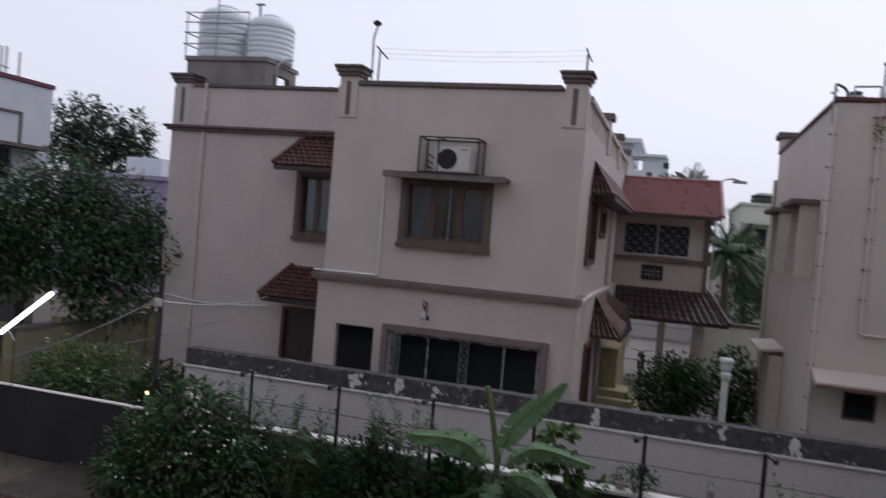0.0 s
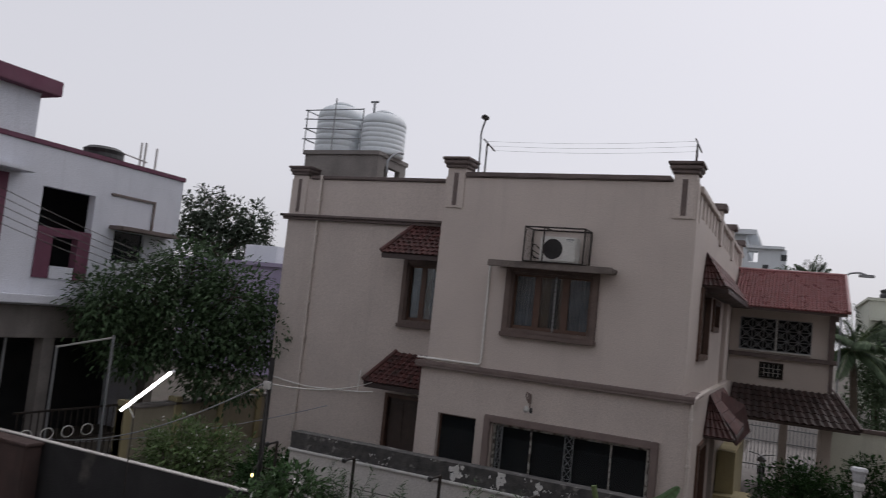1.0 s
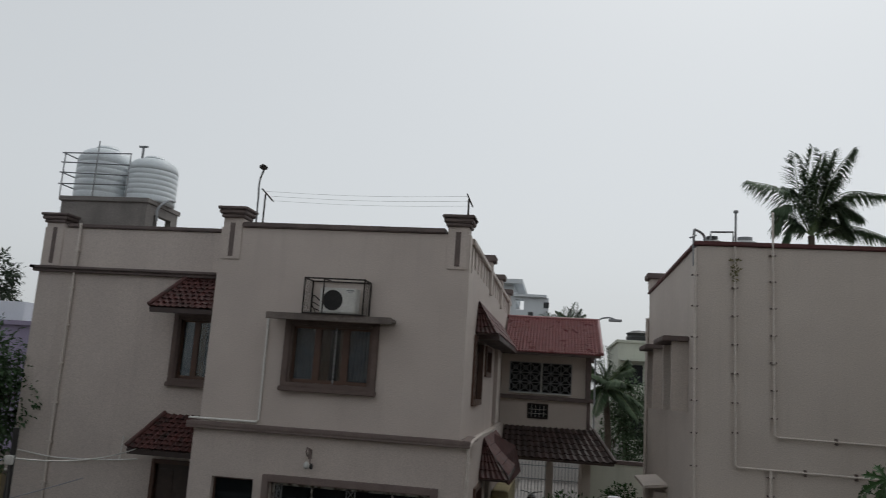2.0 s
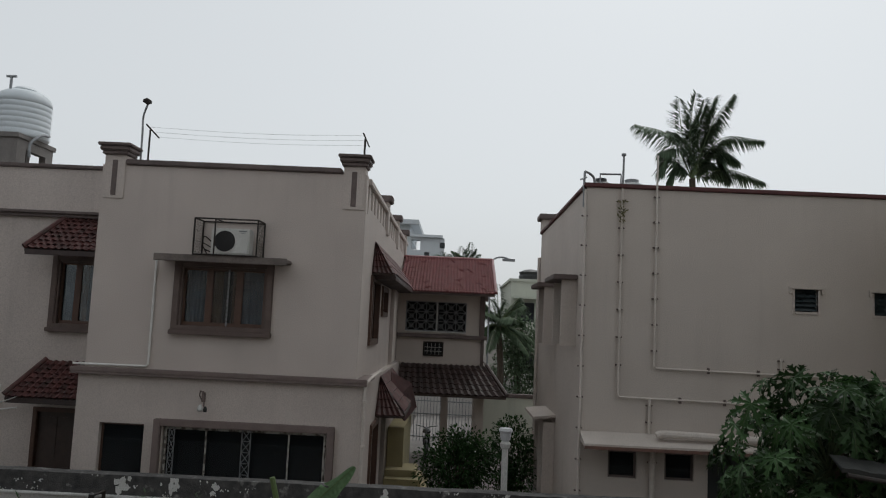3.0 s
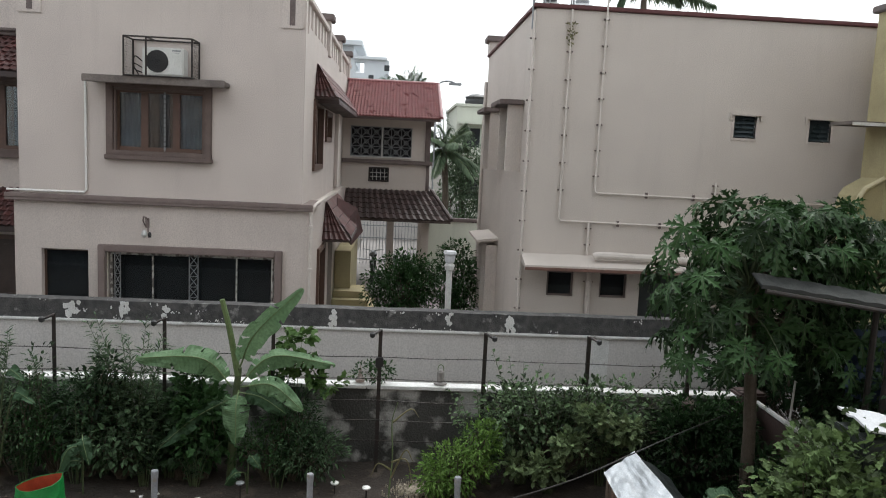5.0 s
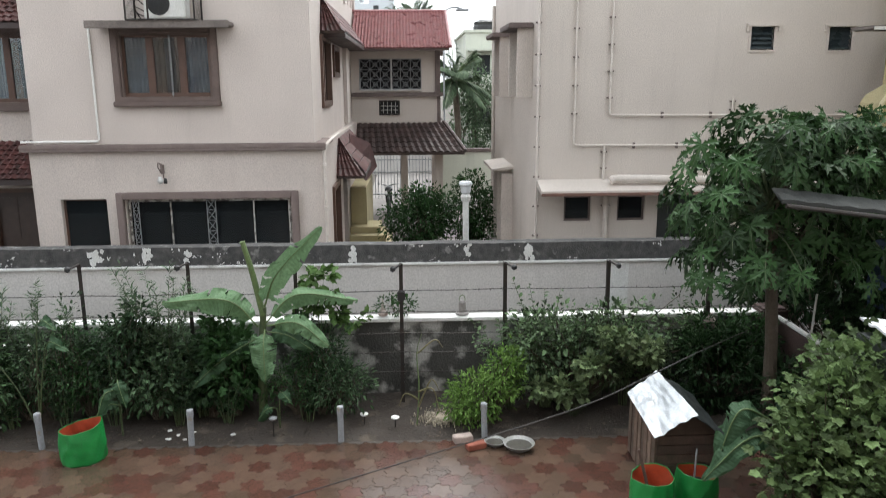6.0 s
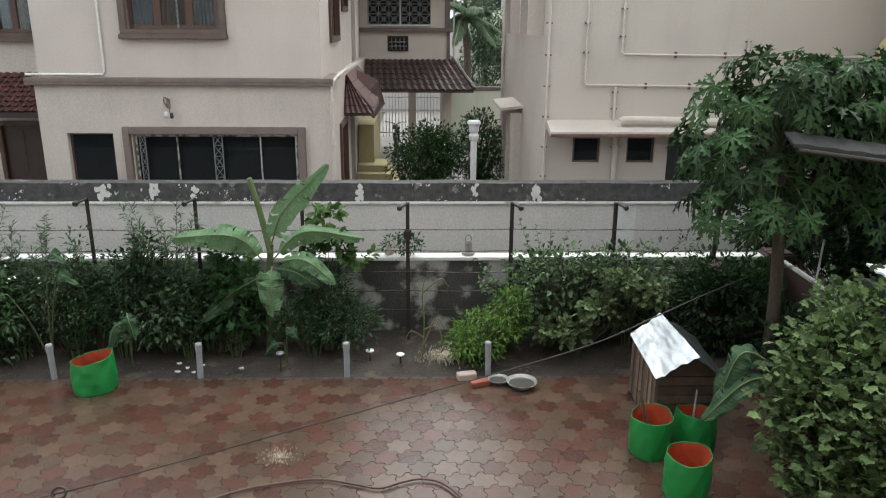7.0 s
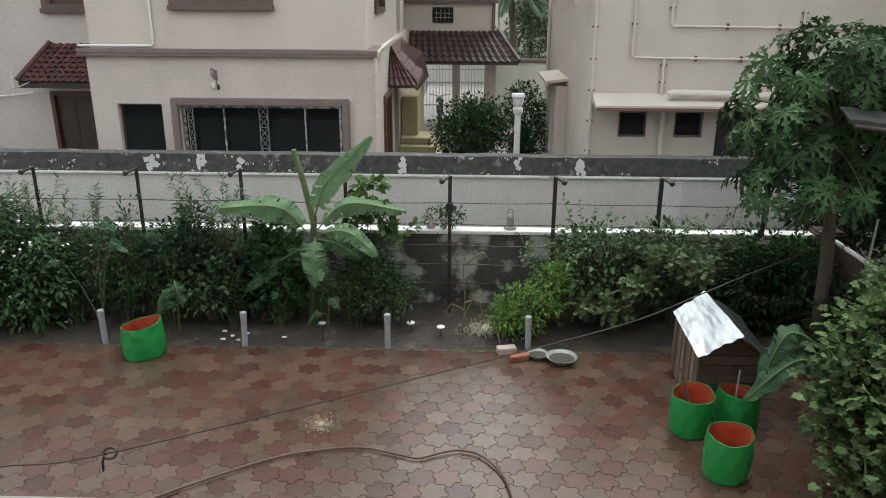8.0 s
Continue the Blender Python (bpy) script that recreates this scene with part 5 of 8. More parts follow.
for Wn in (W21, W22):
    f = B()
    ring_frame(f, "y", Y2 - 0.015, Y2 + 0.05, Wn[0], Wn[1], Wn[2], Wn[3], 0.05, 0.008, "lrb")
    lw = part("window", f, PLASTER, h2, "small louvred bathroom window with pale frame")
    f = B()
    box(f, Wn[0] - 0.1, Wn[1] + 0.1, Y2 - 0.05, Y2 + 0.02, Wn[3], Wn[3] + 0.045, 0.006)
    box(f, Wn[0] - 0.1, Wn[0] - 0.06, Y2 - 0.04, Y2 + 0.0, Wn[3] - 0.08, Wn[3])
    box(f, Wn[1] + 0.06, Wn[1] + 0.1, Y2 - 0.04, Y2 + 0.0, Wn[3] - 0.08, Wn[3])
    part("lintel", f, PLASTER2, lw)
    for k in range(5):
        z = Wn[2] + 0.02 + (Wn[3] - Wn[2]) * k / 5
        f = B()
        vs = [f.verts.new(p) for p in ((Wn[0], Y2 + 0.03, z), (Wn[1], Y2 + 0.03, z), (Wn[1], Y2 + 0.1, z + 0.085), (Wn[0], Y2 + 0.1, z + 0.085))]
        f.faces.new(vs)
        v2 = [f.verts.new(v.co + Vector((0, 0.005, 0.003))) for v in vs]
        f.faces.new(v2)
        for i in range(4):
            f.faces.new((vs[i], vs[(i + 1) % 4], v2[(i + 1) % 4], v2[i]))
        part("louvre", f, LOUVRE, lw)
# side window shades and boxes
for x, z in ((4.1, 2.98), (4.9, 2.975), (5.7, 2.97), (6.5, 2.965), (4.6, 3.53), (5.5, 3.525), (6.4, 3.52)):
    b_ = B()
    box(b_, x - 0.02, x + 0.02, Y2 - 0.06, Y2 - 0.001, z, z + 0.11, 0.005)
    part("clamp", b_, TRIM, h2)
for y0, y1, z0, z1 in ((14.85, 16.15, 3.95, 5.15), (17.75, 19.05, 3.9, 5.15)):
    f = B()
    box(f, X2 - 0.48, X2 - 0.002, y0 - 0.1, y1 + 0.1, z1 + 0.03, z1 + 0.13, 0.015)
    part("sunshade", f, TRIM, h2, "brown sunshade slab")
    for yf in (y0, y1 - 0.1):
        f = B()
        box(f, X2 - 0.3, X2 - 0.002, yf, yf + 0.1, z0 - 0.05, z1 + 0.03)
        part("window_fin", f, PLASTER2, h2)
    f = B()
    box(f, X2 + 0.08, X2 + 0.09, y0 + 0.15, y1 - 0.15, z0, z1)
    part("pane", f, GLASS, h2)
f = B()
vs = [f.verts.new(p) for p in ((X2 - 0.002, 17.4, 2.3), (X2 - 0.002, 19.4, 2.3), (X2 - 0.5, 19.4, 2.24), (X2 - 0.5, 17.4, 2.24))]
f.faces.new(vs)
v2 = [f.verts.new(v.co - Vector((0, 0, 0.06))) for v in vs]
f.faces.new(v2)
for i in range(4):
    f.faces.new((vs[i], vs[(i + 1) % 4], v2[(i + 1) % 4], v2[i]))
part("sunshade", f, PLASTER2, h2)
for y in (17.5, 18.35, 19.2):
    f = B()
    box(f, X2 - 0.26, X2 - 0.002, y, y + 0.1, 0.4, 2.12)
    part("window_fin", f, PLASTER2, h2)
# pipes on the front
def wall_pipe(pts, r, clamps):
    b2 = B()
    hose(b2, pts, r, 8)
    for c in clamps:
        lathe(b2, c, [(r * 1.1, 0), (r * 1.4, 0.005), (r * 1.4, 0.035), (r * 1.1, 0.04)], 8)
    pp = part("pipe", b2, PVC_BEIGE, h2)
    for c in clamps:
        b2 = B()
        box(b2, c[0] - r - 0.038, c[0] + r + 0.038, Y2 - 0.04, Y2 - 0.001, c[2] + 0.006, c[2] + 0.034, 0.004)
        part("clamp", b2, TRIM, pp)


YP = Y2 - 0.05
wall_pipe([(2.98, YP, 6.86), (2.98, YP, 3.09), (3.02, YP, 3.05), (8.5, YP, 3.0)], 0.018, [(2.98, YP, 6.6 - 0.5 * k) for k in range(7)])
wall_pipe([(3.62, YP, 7.5), (3.62, YP, 3.63), (3.66, YP, 3.59), (8.5, YP, 3.55)], 0.018, [(3.62, YP, 6.7 - 0.47 * k) for k in range(7)])
wall_pipe([(3.55, YP, 3.04), (3.55, YP, 2.42)], 0.022, [(3.55, YP, 2.9), (3.55, YP, 2.6)])
wall_pipe([(3.62, YP, 2.2), (3.62, YP, 0.0)], 0.05, [(3.62, YP, 1.9), (3.62, YP, 1.0)])
wall_pipe([(2.30, YP, 6.8), (2.30, YP, 0.0)], 0.02, [(2.30, YP, 6.3 - 0.55 * k) for k in range(10)])
wall_pipe([(5.9, YP, 3.9), (5.9, YP, 3.56)], 0.018, [(5.9, YP, 3.8), (5.9, YP, 3.65)])
b2 = B()
rod(b2, (X2 - 0.05, 21.45, 0.0), (X2 - 0.05, 21.45, 6.2), 0.045, seg=8)
part("pipe", b2, PVC_BEIGE, h2)
b2 = B()
hose(b2, smooth_line([(2.3, Y2 + 0.1, 6.5), (2.3, Y2 + 0.1, 7.1), (2.34, Y2 + 0.12, 7.17), (2.5, Y2 + 0.3, 7.12), (2.53, Y2 + 0.32, 6.98)], 5), 0.024, 8)
part("gooseneck_pipe", b2, GREY_METAL, h2)
b2 = B()
hose(b2, [(2.6, Y2 + 0.15, 6.95), (2.6, Y2 + 0.15, 7.15), (2.99, Y2 + 0.15, 7.16), (2.99, Y2 + 0.15, 6.95)], 0.02, 8)
part("gooseneck_pipe", b2, GREY_METAL, h2)
b2 = B()
rod(b2, (3.02, Y2 + 0.12, 6.4), (3.03, Y2 + 0.12, 7.5), 0.02)
lathe(b2, (3.03, Y2 + 0.12, 7.5), [(0.02, 0), (0.045, 0.01), (0.045, 0.05), (0.0, 0.06)], 10)
part("vent_pipe", b2, GREY_METAL, h2)
b2 = B()
rod(b2, (2.2, Y2 - 0.1, 6.98), (2.32, Y2, 7.05), 0.016)
part("spout", b2, GREY_METAL, h2)
for k, (x, r) in enumerate(((2.75, 0.24), (3.35, 0.3))):
    t = thing("water_tank", (x, Y2 + 0.85, 6.4), "grey round tank lid showing above the coping", "water tank")
    part("tank_body", lathe(B(), (x, Y2 + 0.85, 6.4), [(r, 0), (r, 0.62), (r * 0.9, 0.68), (r * 0.45, 0.74), (r * 0.45, 0.8), (0.0, 0.81)], 20), GREY_METAL if k else BLACK_PLASTIC, t)
rg = thing("creeper", (2.98, Y2 - 0.02, 6.2), "small weed growing from a crack by the pipe", "plant")
lv = Leaves()
rng = random.Random(3)
for k in range(40):
    lv.add(Vector((2.98 + rng.uniform(-.07, .07), Y2 - 0.06, 6.45 + rng.uniform(-.2, .2))), rand_dir(rng), Vector((0, -1, 0)), 0.07, 0.035, "narrow")
lv.made("foliage", LEAF_DRY, rg)

# ==== yellow house at the far right ====
yh = thing("house", (10.5, 12.5, 0), "yellow-painted house with a sunshade and arch moulding", "house")
w = B()
box(w, 8.26, 13.0, 10.2, 13.3, -0.05, 6.98)
part("wall", w, YELLOW, yh)
w = B()
box(w, 7.56, 8.258, 12.55, 13.25, 5.0, 5.06, 0.01)
slab = part("sunshade", w, SHADE, yh, "mouldy grey sunshade slab")
w = B()
box(w, 7.545, 8.255, 12.53, 12.549, 4.985, 5.04, 0.004)
part("sunshade_edge", w, LIMEPAINT, slab, "flaking white front edge")
w = B()
outline = ((7.83, 1.9), (7.83, 3.62), (7.86, 3.8), (7.94, 3.93), (8.258, 4.12), (8.258, 1.9))
ends = [[w.verts.new((x, y, z)) for x, z in outline] for y in (12.6, 13.25)]
w.faces.new(ends[0])
w.faces.new(ends[1])
for k in range(6):
    w.faces.new((ends[0][k], ends[0][(k + 1) % 6], ends[1][(k + 1) % 6], ends[1][k]))
part("porch_wall", w, YELLOW, yh)
w = B()
hose(w, [(x - 0.01, 12.59, z) for x, z in outline[1:5]], 0.045, 8)
part("arch_moulding", w, YELLOW_PALE, yh, "pale rounded arch moulding")
w = B()
box(w, 8.18, 13.1, 10.1, 13.4, 6.98, 7.1, 0.02)
part("roof", w, TRIM, yh)

# ==== white and maroon building on the left ====
lb_ = thing("house", (-19, 13, 0), "white building with maroon window surrounds and maroon coping", "house")
XA = -16.0
w = B()
wall(w, "x", XA, -1, 5.0, 16.15, 3.55, 7.0, [(11.84, 13.3, 3.95, 6.08), (14.0, 15.0, 4.55, 5.32), (9.0, 10.9, 3.9, 6.2)])
part("upper_wall", w, WHITE_PLASTER, lb_)
w = B()
wall(w, "y", 16.15, -1, -22, XA - 0.23, -0.05, 7.0)
part("end_wall", w, WHITE_PLASTER, lb_)
w = B()
box(w, -22, XA - 0.01, 5.0, 16.1, 3.3, 3.54)
box(w, XA, XA + 0.35, 5.0, 16.15, 3.36, 3.55, 0.01)
part("floor_slab", w, WHITE_PLASTER, lb_)
# Near-black box colours in the shade of the open ground floor.
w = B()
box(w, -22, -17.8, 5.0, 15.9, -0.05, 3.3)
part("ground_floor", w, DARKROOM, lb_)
# Near-black sheet put in as shade behind the upper openings.
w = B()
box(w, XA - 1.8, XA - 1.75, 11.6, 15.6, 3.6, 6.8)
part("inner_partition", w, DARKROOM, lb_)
w = B()
box(w, XA - 0.4, XA - 0.02, 5.0, 16.1, 2.55, 3.29, 0.01)
part("beam", w, CONCRETE, lb_)
for y in (5.3, 12.6, 15.9):
    w = B()
    box(w, XA - 0.35, XA - 0.05, y - 0.15, y + 0.15, -0.05, 2.54)
    part("column", w, CONCRETE, lb_)
w = B()
box(w, -22, XA + 0.04, 5.0, 16.2, 7.0, 7.12, 0.015)
part("coping", w, MAROON, lb_)
w = B()
box(w, -22, XA - 0.02, 5.0, 11.46, 7.12, 8.15)
part("stair_block", w, WHITE_PLASTER, lb_)
w = B()
box(w, -22.2, XA + 0.25, 4.8, 11.8, 8.15, 8.5, 0.02)
part("stair_roof", w, MAROON, lb_, "maroon roof slab edge")
w = B()
box(w, XA - 0.2, XA + 0.03, 11.84, 12.25, 3.95, 5.15)
box(w, XA - 0.2, XA + 0.03, 12.95, 13.3, 3.95, 5.15)
box(w, XA - 0.2, XA + 0.03, 12.25, 12.95, 4.95, 5.15)
part("window_surround", w, MAROON, lb_)
w = B()
box(w, XA - 0.2, XA + 0.02, 12.28, 12.92, 3.95, 4.25)
part("balcony_panel", w, WHITE_PLASTER, lb_)
w = B()
box(w, XA, XA + 0.03, 10.2, 10.95, 3.9, 6.2)
part("window_surround", w, MAROON, lb_)
w = B()
box(w, XA, XA + 0.5, 8.0, 11.25, 6.26, 6.36, 0.01)
part("sunshade", w, WHITE_PLASTER, lb_)
w = B()
box(w, XA, XA + 0.5, 13.8, 15.8, 5.34, 5.44, 0.01)
part("sunshade", w, TRIM, lb_)
w = B()
ring_frame(w, "x", XA, XA + 0.04, 13.75, 15.15, 5.5, 6.2, 0.06, 0.0, "rt")
part("panel_moulding", w, TRIM, lb_)
w = B()
box(w, XA - 0.1, XA - 0.09, 14.0, 15.0, 4.55, 5.32)
part("pane", w, GLASS, lb_)
t = thing("water_tank", (-16.9, 14.1, 7.12), "black plastic water tank lying on the roof edge", "water tank")
part("tank_body", lathe(B(), (-16.9, 14.1, 7.12), [(0.5, 0), (0.52, 0.1), (0.5, 0.2), (0.52, 0.3), (0.4, 0.38), (0.15, 0.42), (0.0, 0.43)], 20), BLACK_PLASTIC, t)
t = thing("vent_pipe", (-16.6, 15.2, 7.12), "thin white pipes standing on the roof", "pipe")
for y, h in ((14.95, 0.75), (15.1, 0.78), (15.5, 0.72)):
    part("pipe", rod(B(), (-16.5, y, 7.1), (-16.5, y, 7.1 + h), 0.03, seg=6), WHITE_METAL, t)
part("pipe", rod(B(), (-16.6, 14.4, 7.45), (-16.5, 15.2, 7.35), 0.02, seg=6), WHITE_METAL, t)

# compound wall, posts and gate on the lane
lw_ = thing("wall_lane", (-14, 16, 0), "cream compound wall with piers along the lane", "wall", kind="structure")
w = B()
box(w, -14.2, -14.0, 13.2, 24, -0.05, 1.12)
part("wall_body", w, LANE_CREAM, lw_)
for k in range(6):
    w = B()
    box(w, -14.24, -13.95, 13.2 + 1.6 * k, 13.42 + 1.6 * k, -0.05, 1.32, 0.01)
    part("pier", w, YELLOW, lw_)
w = B()
box(w, -14.25, -13.95, 13.2, 24, 1.121, 1.2, 0.01)
part("coping", w, CONCRETE, lw_)
w = B()
box(w, -13.2, -12.0, 20.6, 20.8, -0.05, 2.35)
box(w, -13.9, -13.2, 20.6, 20.8, -0.05, 1.6)
part("wall_body", w, YELLOW, lw_)
lg = thing("lane_gate", (-14.1, 12.2, 0), "dark iron lane gate with pale ring ornaments", "gate")
for k in range(16):
    part("gate_bar", rod(B(), (-14.1, 10.6 + 0.16 * k, 0.0), (-14.1, 10.6 + 0.16 * k, 1.25), 0.014, seg=5), IRON_BLACK, lg)
for k in range(4):
    yc = 10.8 + 0.5 * k
    part("gate_ring", hose(B(), [(-14.06, yc + 0.15 * math.cos(2 * math.pi * i / 14), 0.75 + 0.12 * math.sin(2 * math.pi * i / 14)) for i in range(15)], 0.012, 5), WHITE_METAL, lg)
for z in (0.1, 0.55, 1.2):
    b_ = B()
    box(b_, -14.12, -14.08, 10.5, 13.1, z, z + 0.04)
    part("gate_rail", b_, IRON_BLACK, lg)
for x, y, h in ((-15.0, 12.0, 2.5), (-16.2, 11.6, 2.6), (-13.3, 12.0, 2.9)):
    t = thing("iron_post", (x, y, 0), "thin grey iron post by the lane", "post", "lane posts")
    part("pole", rod(B(), (x, y, -0.05), (x, y, h), 0.035, 0.03, 8), GREY_METAL, t)
t = thing("cross_pipe", (-14.2, 12.0, 2.6), "white horizontal pipe between two posts", "pipe")
part("pipe", rod(B(), (-15.0, 12.0, 2.46), (-13.3, 12.0, 2.85), 0.025, seg=6), WHITE_METAL, t)

# overhead wires over the lane
def wire(name, label, p, q, sag, r=0.008, m=CABLE):
    p, q = Vector(p), Vector(q)
    b2 = B()
    hose(b2, [p.lerp(q, i / 14) - Vector((0, 0, sag * 4 * (i / 14) * (1 - i / 14))) for i in range(15)], r, 4)
    tagged(part(name, b2, m), label, "wire", "overhead wires")


for k in range(5):
    wire("overhead_wire", "thin overhead service wire across the lane", (-15.9, 9.5 + 0.1 * k, 6.2 - 0.22 * k), (-13.0, 17.0, 4.0 - 0.1 * k), 0.25)
for k in range(4):
    wire("overhead_wire", "dark overhead cable above the compound wall", (-18.5, 12.5, 2.3 + 0.12 * k), (-11.95, 15.75, 2.6 + 0.1 * k), 0.12)
wire("service_cable", "pale service cable along the house wall", (-7.21, 9.55, 2.8), (-8.7, 15.62, 2.42), 0.15, 0.012, WHITE_METAL)
wire("service_cable", "pale cable slung from the corner post to the lane", (-7.21, 9.55, 2.85), (-15.0, 11.9, 0.45), 0.35, 0.012, PVC)
wire("service_cable", "grey cable from the lane to the house", (-15.2, 13.0, 0.2), (-9.0, 14.0, 1.9), 0.15, 0.01, PVC)

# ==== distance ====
fb = thing("apartment_building", (-4, 64, 0), "white apartment building beyond the houses, haze painted into its colour", "building")
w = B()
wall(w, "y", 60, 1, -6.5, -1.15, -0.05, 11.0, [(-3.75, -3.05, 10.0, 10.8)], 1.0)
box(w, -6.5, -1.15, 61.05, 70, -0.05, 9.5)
part("wall", w, FAR_WHITE_HAZE, fb)
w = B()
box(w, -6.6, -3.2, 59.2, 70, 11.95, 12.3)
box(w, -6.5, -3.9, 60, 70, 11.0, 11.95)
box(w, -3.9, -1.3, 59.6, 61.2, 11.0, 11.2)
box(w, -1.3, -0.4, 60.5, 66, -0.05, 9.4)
part("roof", w, FAR_WHITE_HAZE, fb)
for x, z in ((-2.7, 9.4), (-1.9, 8.2), (-1.5, 10.2)):
    w = B()
    box(w, x, x + 0.4, 59.96, 60.0, z, z + 0.45)
    part("window", w, GLASS, fb)
fc = thing("apartment_building", (6, 47, 0), "pale cream apartment building with balconies behind the palms", "building")
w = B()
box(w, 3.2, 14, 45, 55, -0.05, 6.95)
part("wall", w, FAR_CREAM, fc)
for z in (0.6, 3.6):
    for k in range(4):
        w = B()
        box(w, 3.35 + 2.2 * k, 4.9 + 2.2 * k, 44.2, 44.98, z, z + 0.95)
        part("balcony", w, FAR_CREAM, fc)
        w = B()
        box(w, 3.6 + 2.2 * k, 4.6 + 2.2 * k, 44.94, 45.0, z + 1.0, z + 2.1)
        part("window", w, DARKROOM, fc)
        w = B()
        box(w, 3.3 + 2.2 * k, 5.0 + 2.2 * k, 44.1, 44.98, z + 2.3, z + 2.42)
        part("balcony_slab", w, FAR_CREAM, fc)
w = B()
box(w, 3.1, 14.1, 44.9, 55, 6.95, 7.1)
part("coping", w, FAR_CREAM, fc)
t = thing("water_tank", (4.6, 47, 7.1), "black tank on the cream building's roof", "water tank")
part("tank_body", lathe(B(), (4.5, 46.5, 7.1), [(0.75, 0), (0.75, 0.25), (0.7, 0.35), (0.75, 0.5), (0.4, 0.65), (0.0, 0.7)], 16), BLACK_PLASTIC, t)
sl = thing("street_lamp", (3.2, 40, 0), "grey street lamp with a curved arm", "street lamp")
part("pole", hose(B(), smooth_line([(1.3, 30, 0), (1.3, 30, 5.5), (1.32, 30, 6.7), (1.7, 30, 6.95), (2.1, 30, 6.85)], 6), 0.035, 6), GREY_METAL, sl)
b_ = B()
box(b_, 1.75, 2.25, 29.92, 30.08, 6.8, 6.9, 0.02)
part("lamp_head", b_, GREY_METAL, sl)
t = thing("house", (-25, 34, 0), "plain lilac house behind the trees", "house")
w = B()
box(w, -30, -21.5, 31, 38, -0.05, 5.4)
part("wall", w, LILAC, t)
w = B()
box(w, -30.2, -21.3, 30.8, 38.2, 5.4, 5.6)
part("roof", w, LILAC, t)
w = B()
box(w, -27.6, -25.5, 33, 36, 5.6, 6.6)
part("stair_block", w, FAR_WHITE_HAZE, t)


# ==== trees ====
tree("street_tree", "dark leafy street tree in front of the white building", (-15.1, 16.8, 0), 2.2, 0.16,
     [(-15.1, 13.3, 3.45, 0.75, 0.8, 0.75), (-14.9, 14.2, 3.9, 0.9, 0.8, 0.75), (-14.4, 15.2, 4.5, 1.0, 0.8, 0.65), (-13.3, 15.6, 3.9, 1.2, 0.9, 0.8), (-12.6, 15.9, 3.1, 0.95, 0.9, 0.85),
      (-14.2, 15.0, 3.0, 1.4, 0.9, 0.9), (-13.3, 15.6, 2.0, 1.0, 0.8, 0.7), (-14.9, 14.0, 2.5, 0.9, 0.8, 0.6)],
     17000, 0.15, LEAF_TREE, 21, clump=0.5, per=10, ratio=0.5, form="oval")
tree("far_tree", "tall open-crowned tree behind the lane, haze painted into its leaves", (-40.5, 45, 0), 6.0, 0.3,
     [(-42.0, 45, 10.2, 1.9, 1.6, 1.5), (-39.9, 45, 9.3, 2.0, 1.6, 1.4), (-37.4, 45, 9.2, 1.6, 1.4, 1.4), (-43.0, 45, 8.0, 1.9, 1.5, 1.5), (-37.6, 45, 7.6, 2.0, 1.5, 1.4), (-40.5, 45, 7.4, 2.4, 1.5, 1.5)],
     8000, 0.34, LEAF_FAR_HAZE, 22, clump=0.5, per=16)
tree("far_tree", "green tree in the gap between the houses, haze painted into its leaves", (2.6, 34, 0), 2.6, 0.15,
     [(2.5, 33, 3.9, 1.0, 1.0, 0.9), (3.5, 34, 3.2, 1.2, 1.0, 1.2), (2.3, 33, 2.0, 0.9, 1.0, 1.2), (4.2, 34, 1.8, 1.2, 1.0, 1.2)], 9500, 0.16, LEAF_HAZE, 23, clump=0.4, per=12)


def frond(parent, pts, ll, rng, leaf_mat=None):
    """A feather frond along pts, its leaflets hanging and blown to one side."""
    st = B()
    hose(st, pts, 0.025, 5, 0.3)
    fr = part("frond", st, STEM, parent)
    lv = Leaves()
    n = len(pts) - 1
    for i in range(95):
        s = 0.12 + 0.88 * i / 95
        j = min(n - 1, int(s * n))
        p = pts[j].lerp(pts[j + 1], s * n - j)
        ax = (pts[j + 1] - pts[j]).normalized()
        sd = ax.cross(Vector((0, 0, 1)))
        sd = sd.normalized() if sd.length > 0.25 else Vector((0.8, 0.6, 0))
        for sg in (-1, 1):
            dv = (sd * sg * 0.9 + ax * 0.8 + Vector((0.25, 0, -0.5 - rng.uniform(0, 0.5)))).normalized()
            lv.add(p, dv, Vector((0, 0, 1)), ll * (math.sin(math.pi * (0.12 + 0.8 * s)) + 0.12) * rng.uniform(0.75, 1.15), 0.055, "narrow")
    lv.made("leaflet", leaf_mat or LEAF_PALM_HAZE, fr)["kind"] = "stuff"


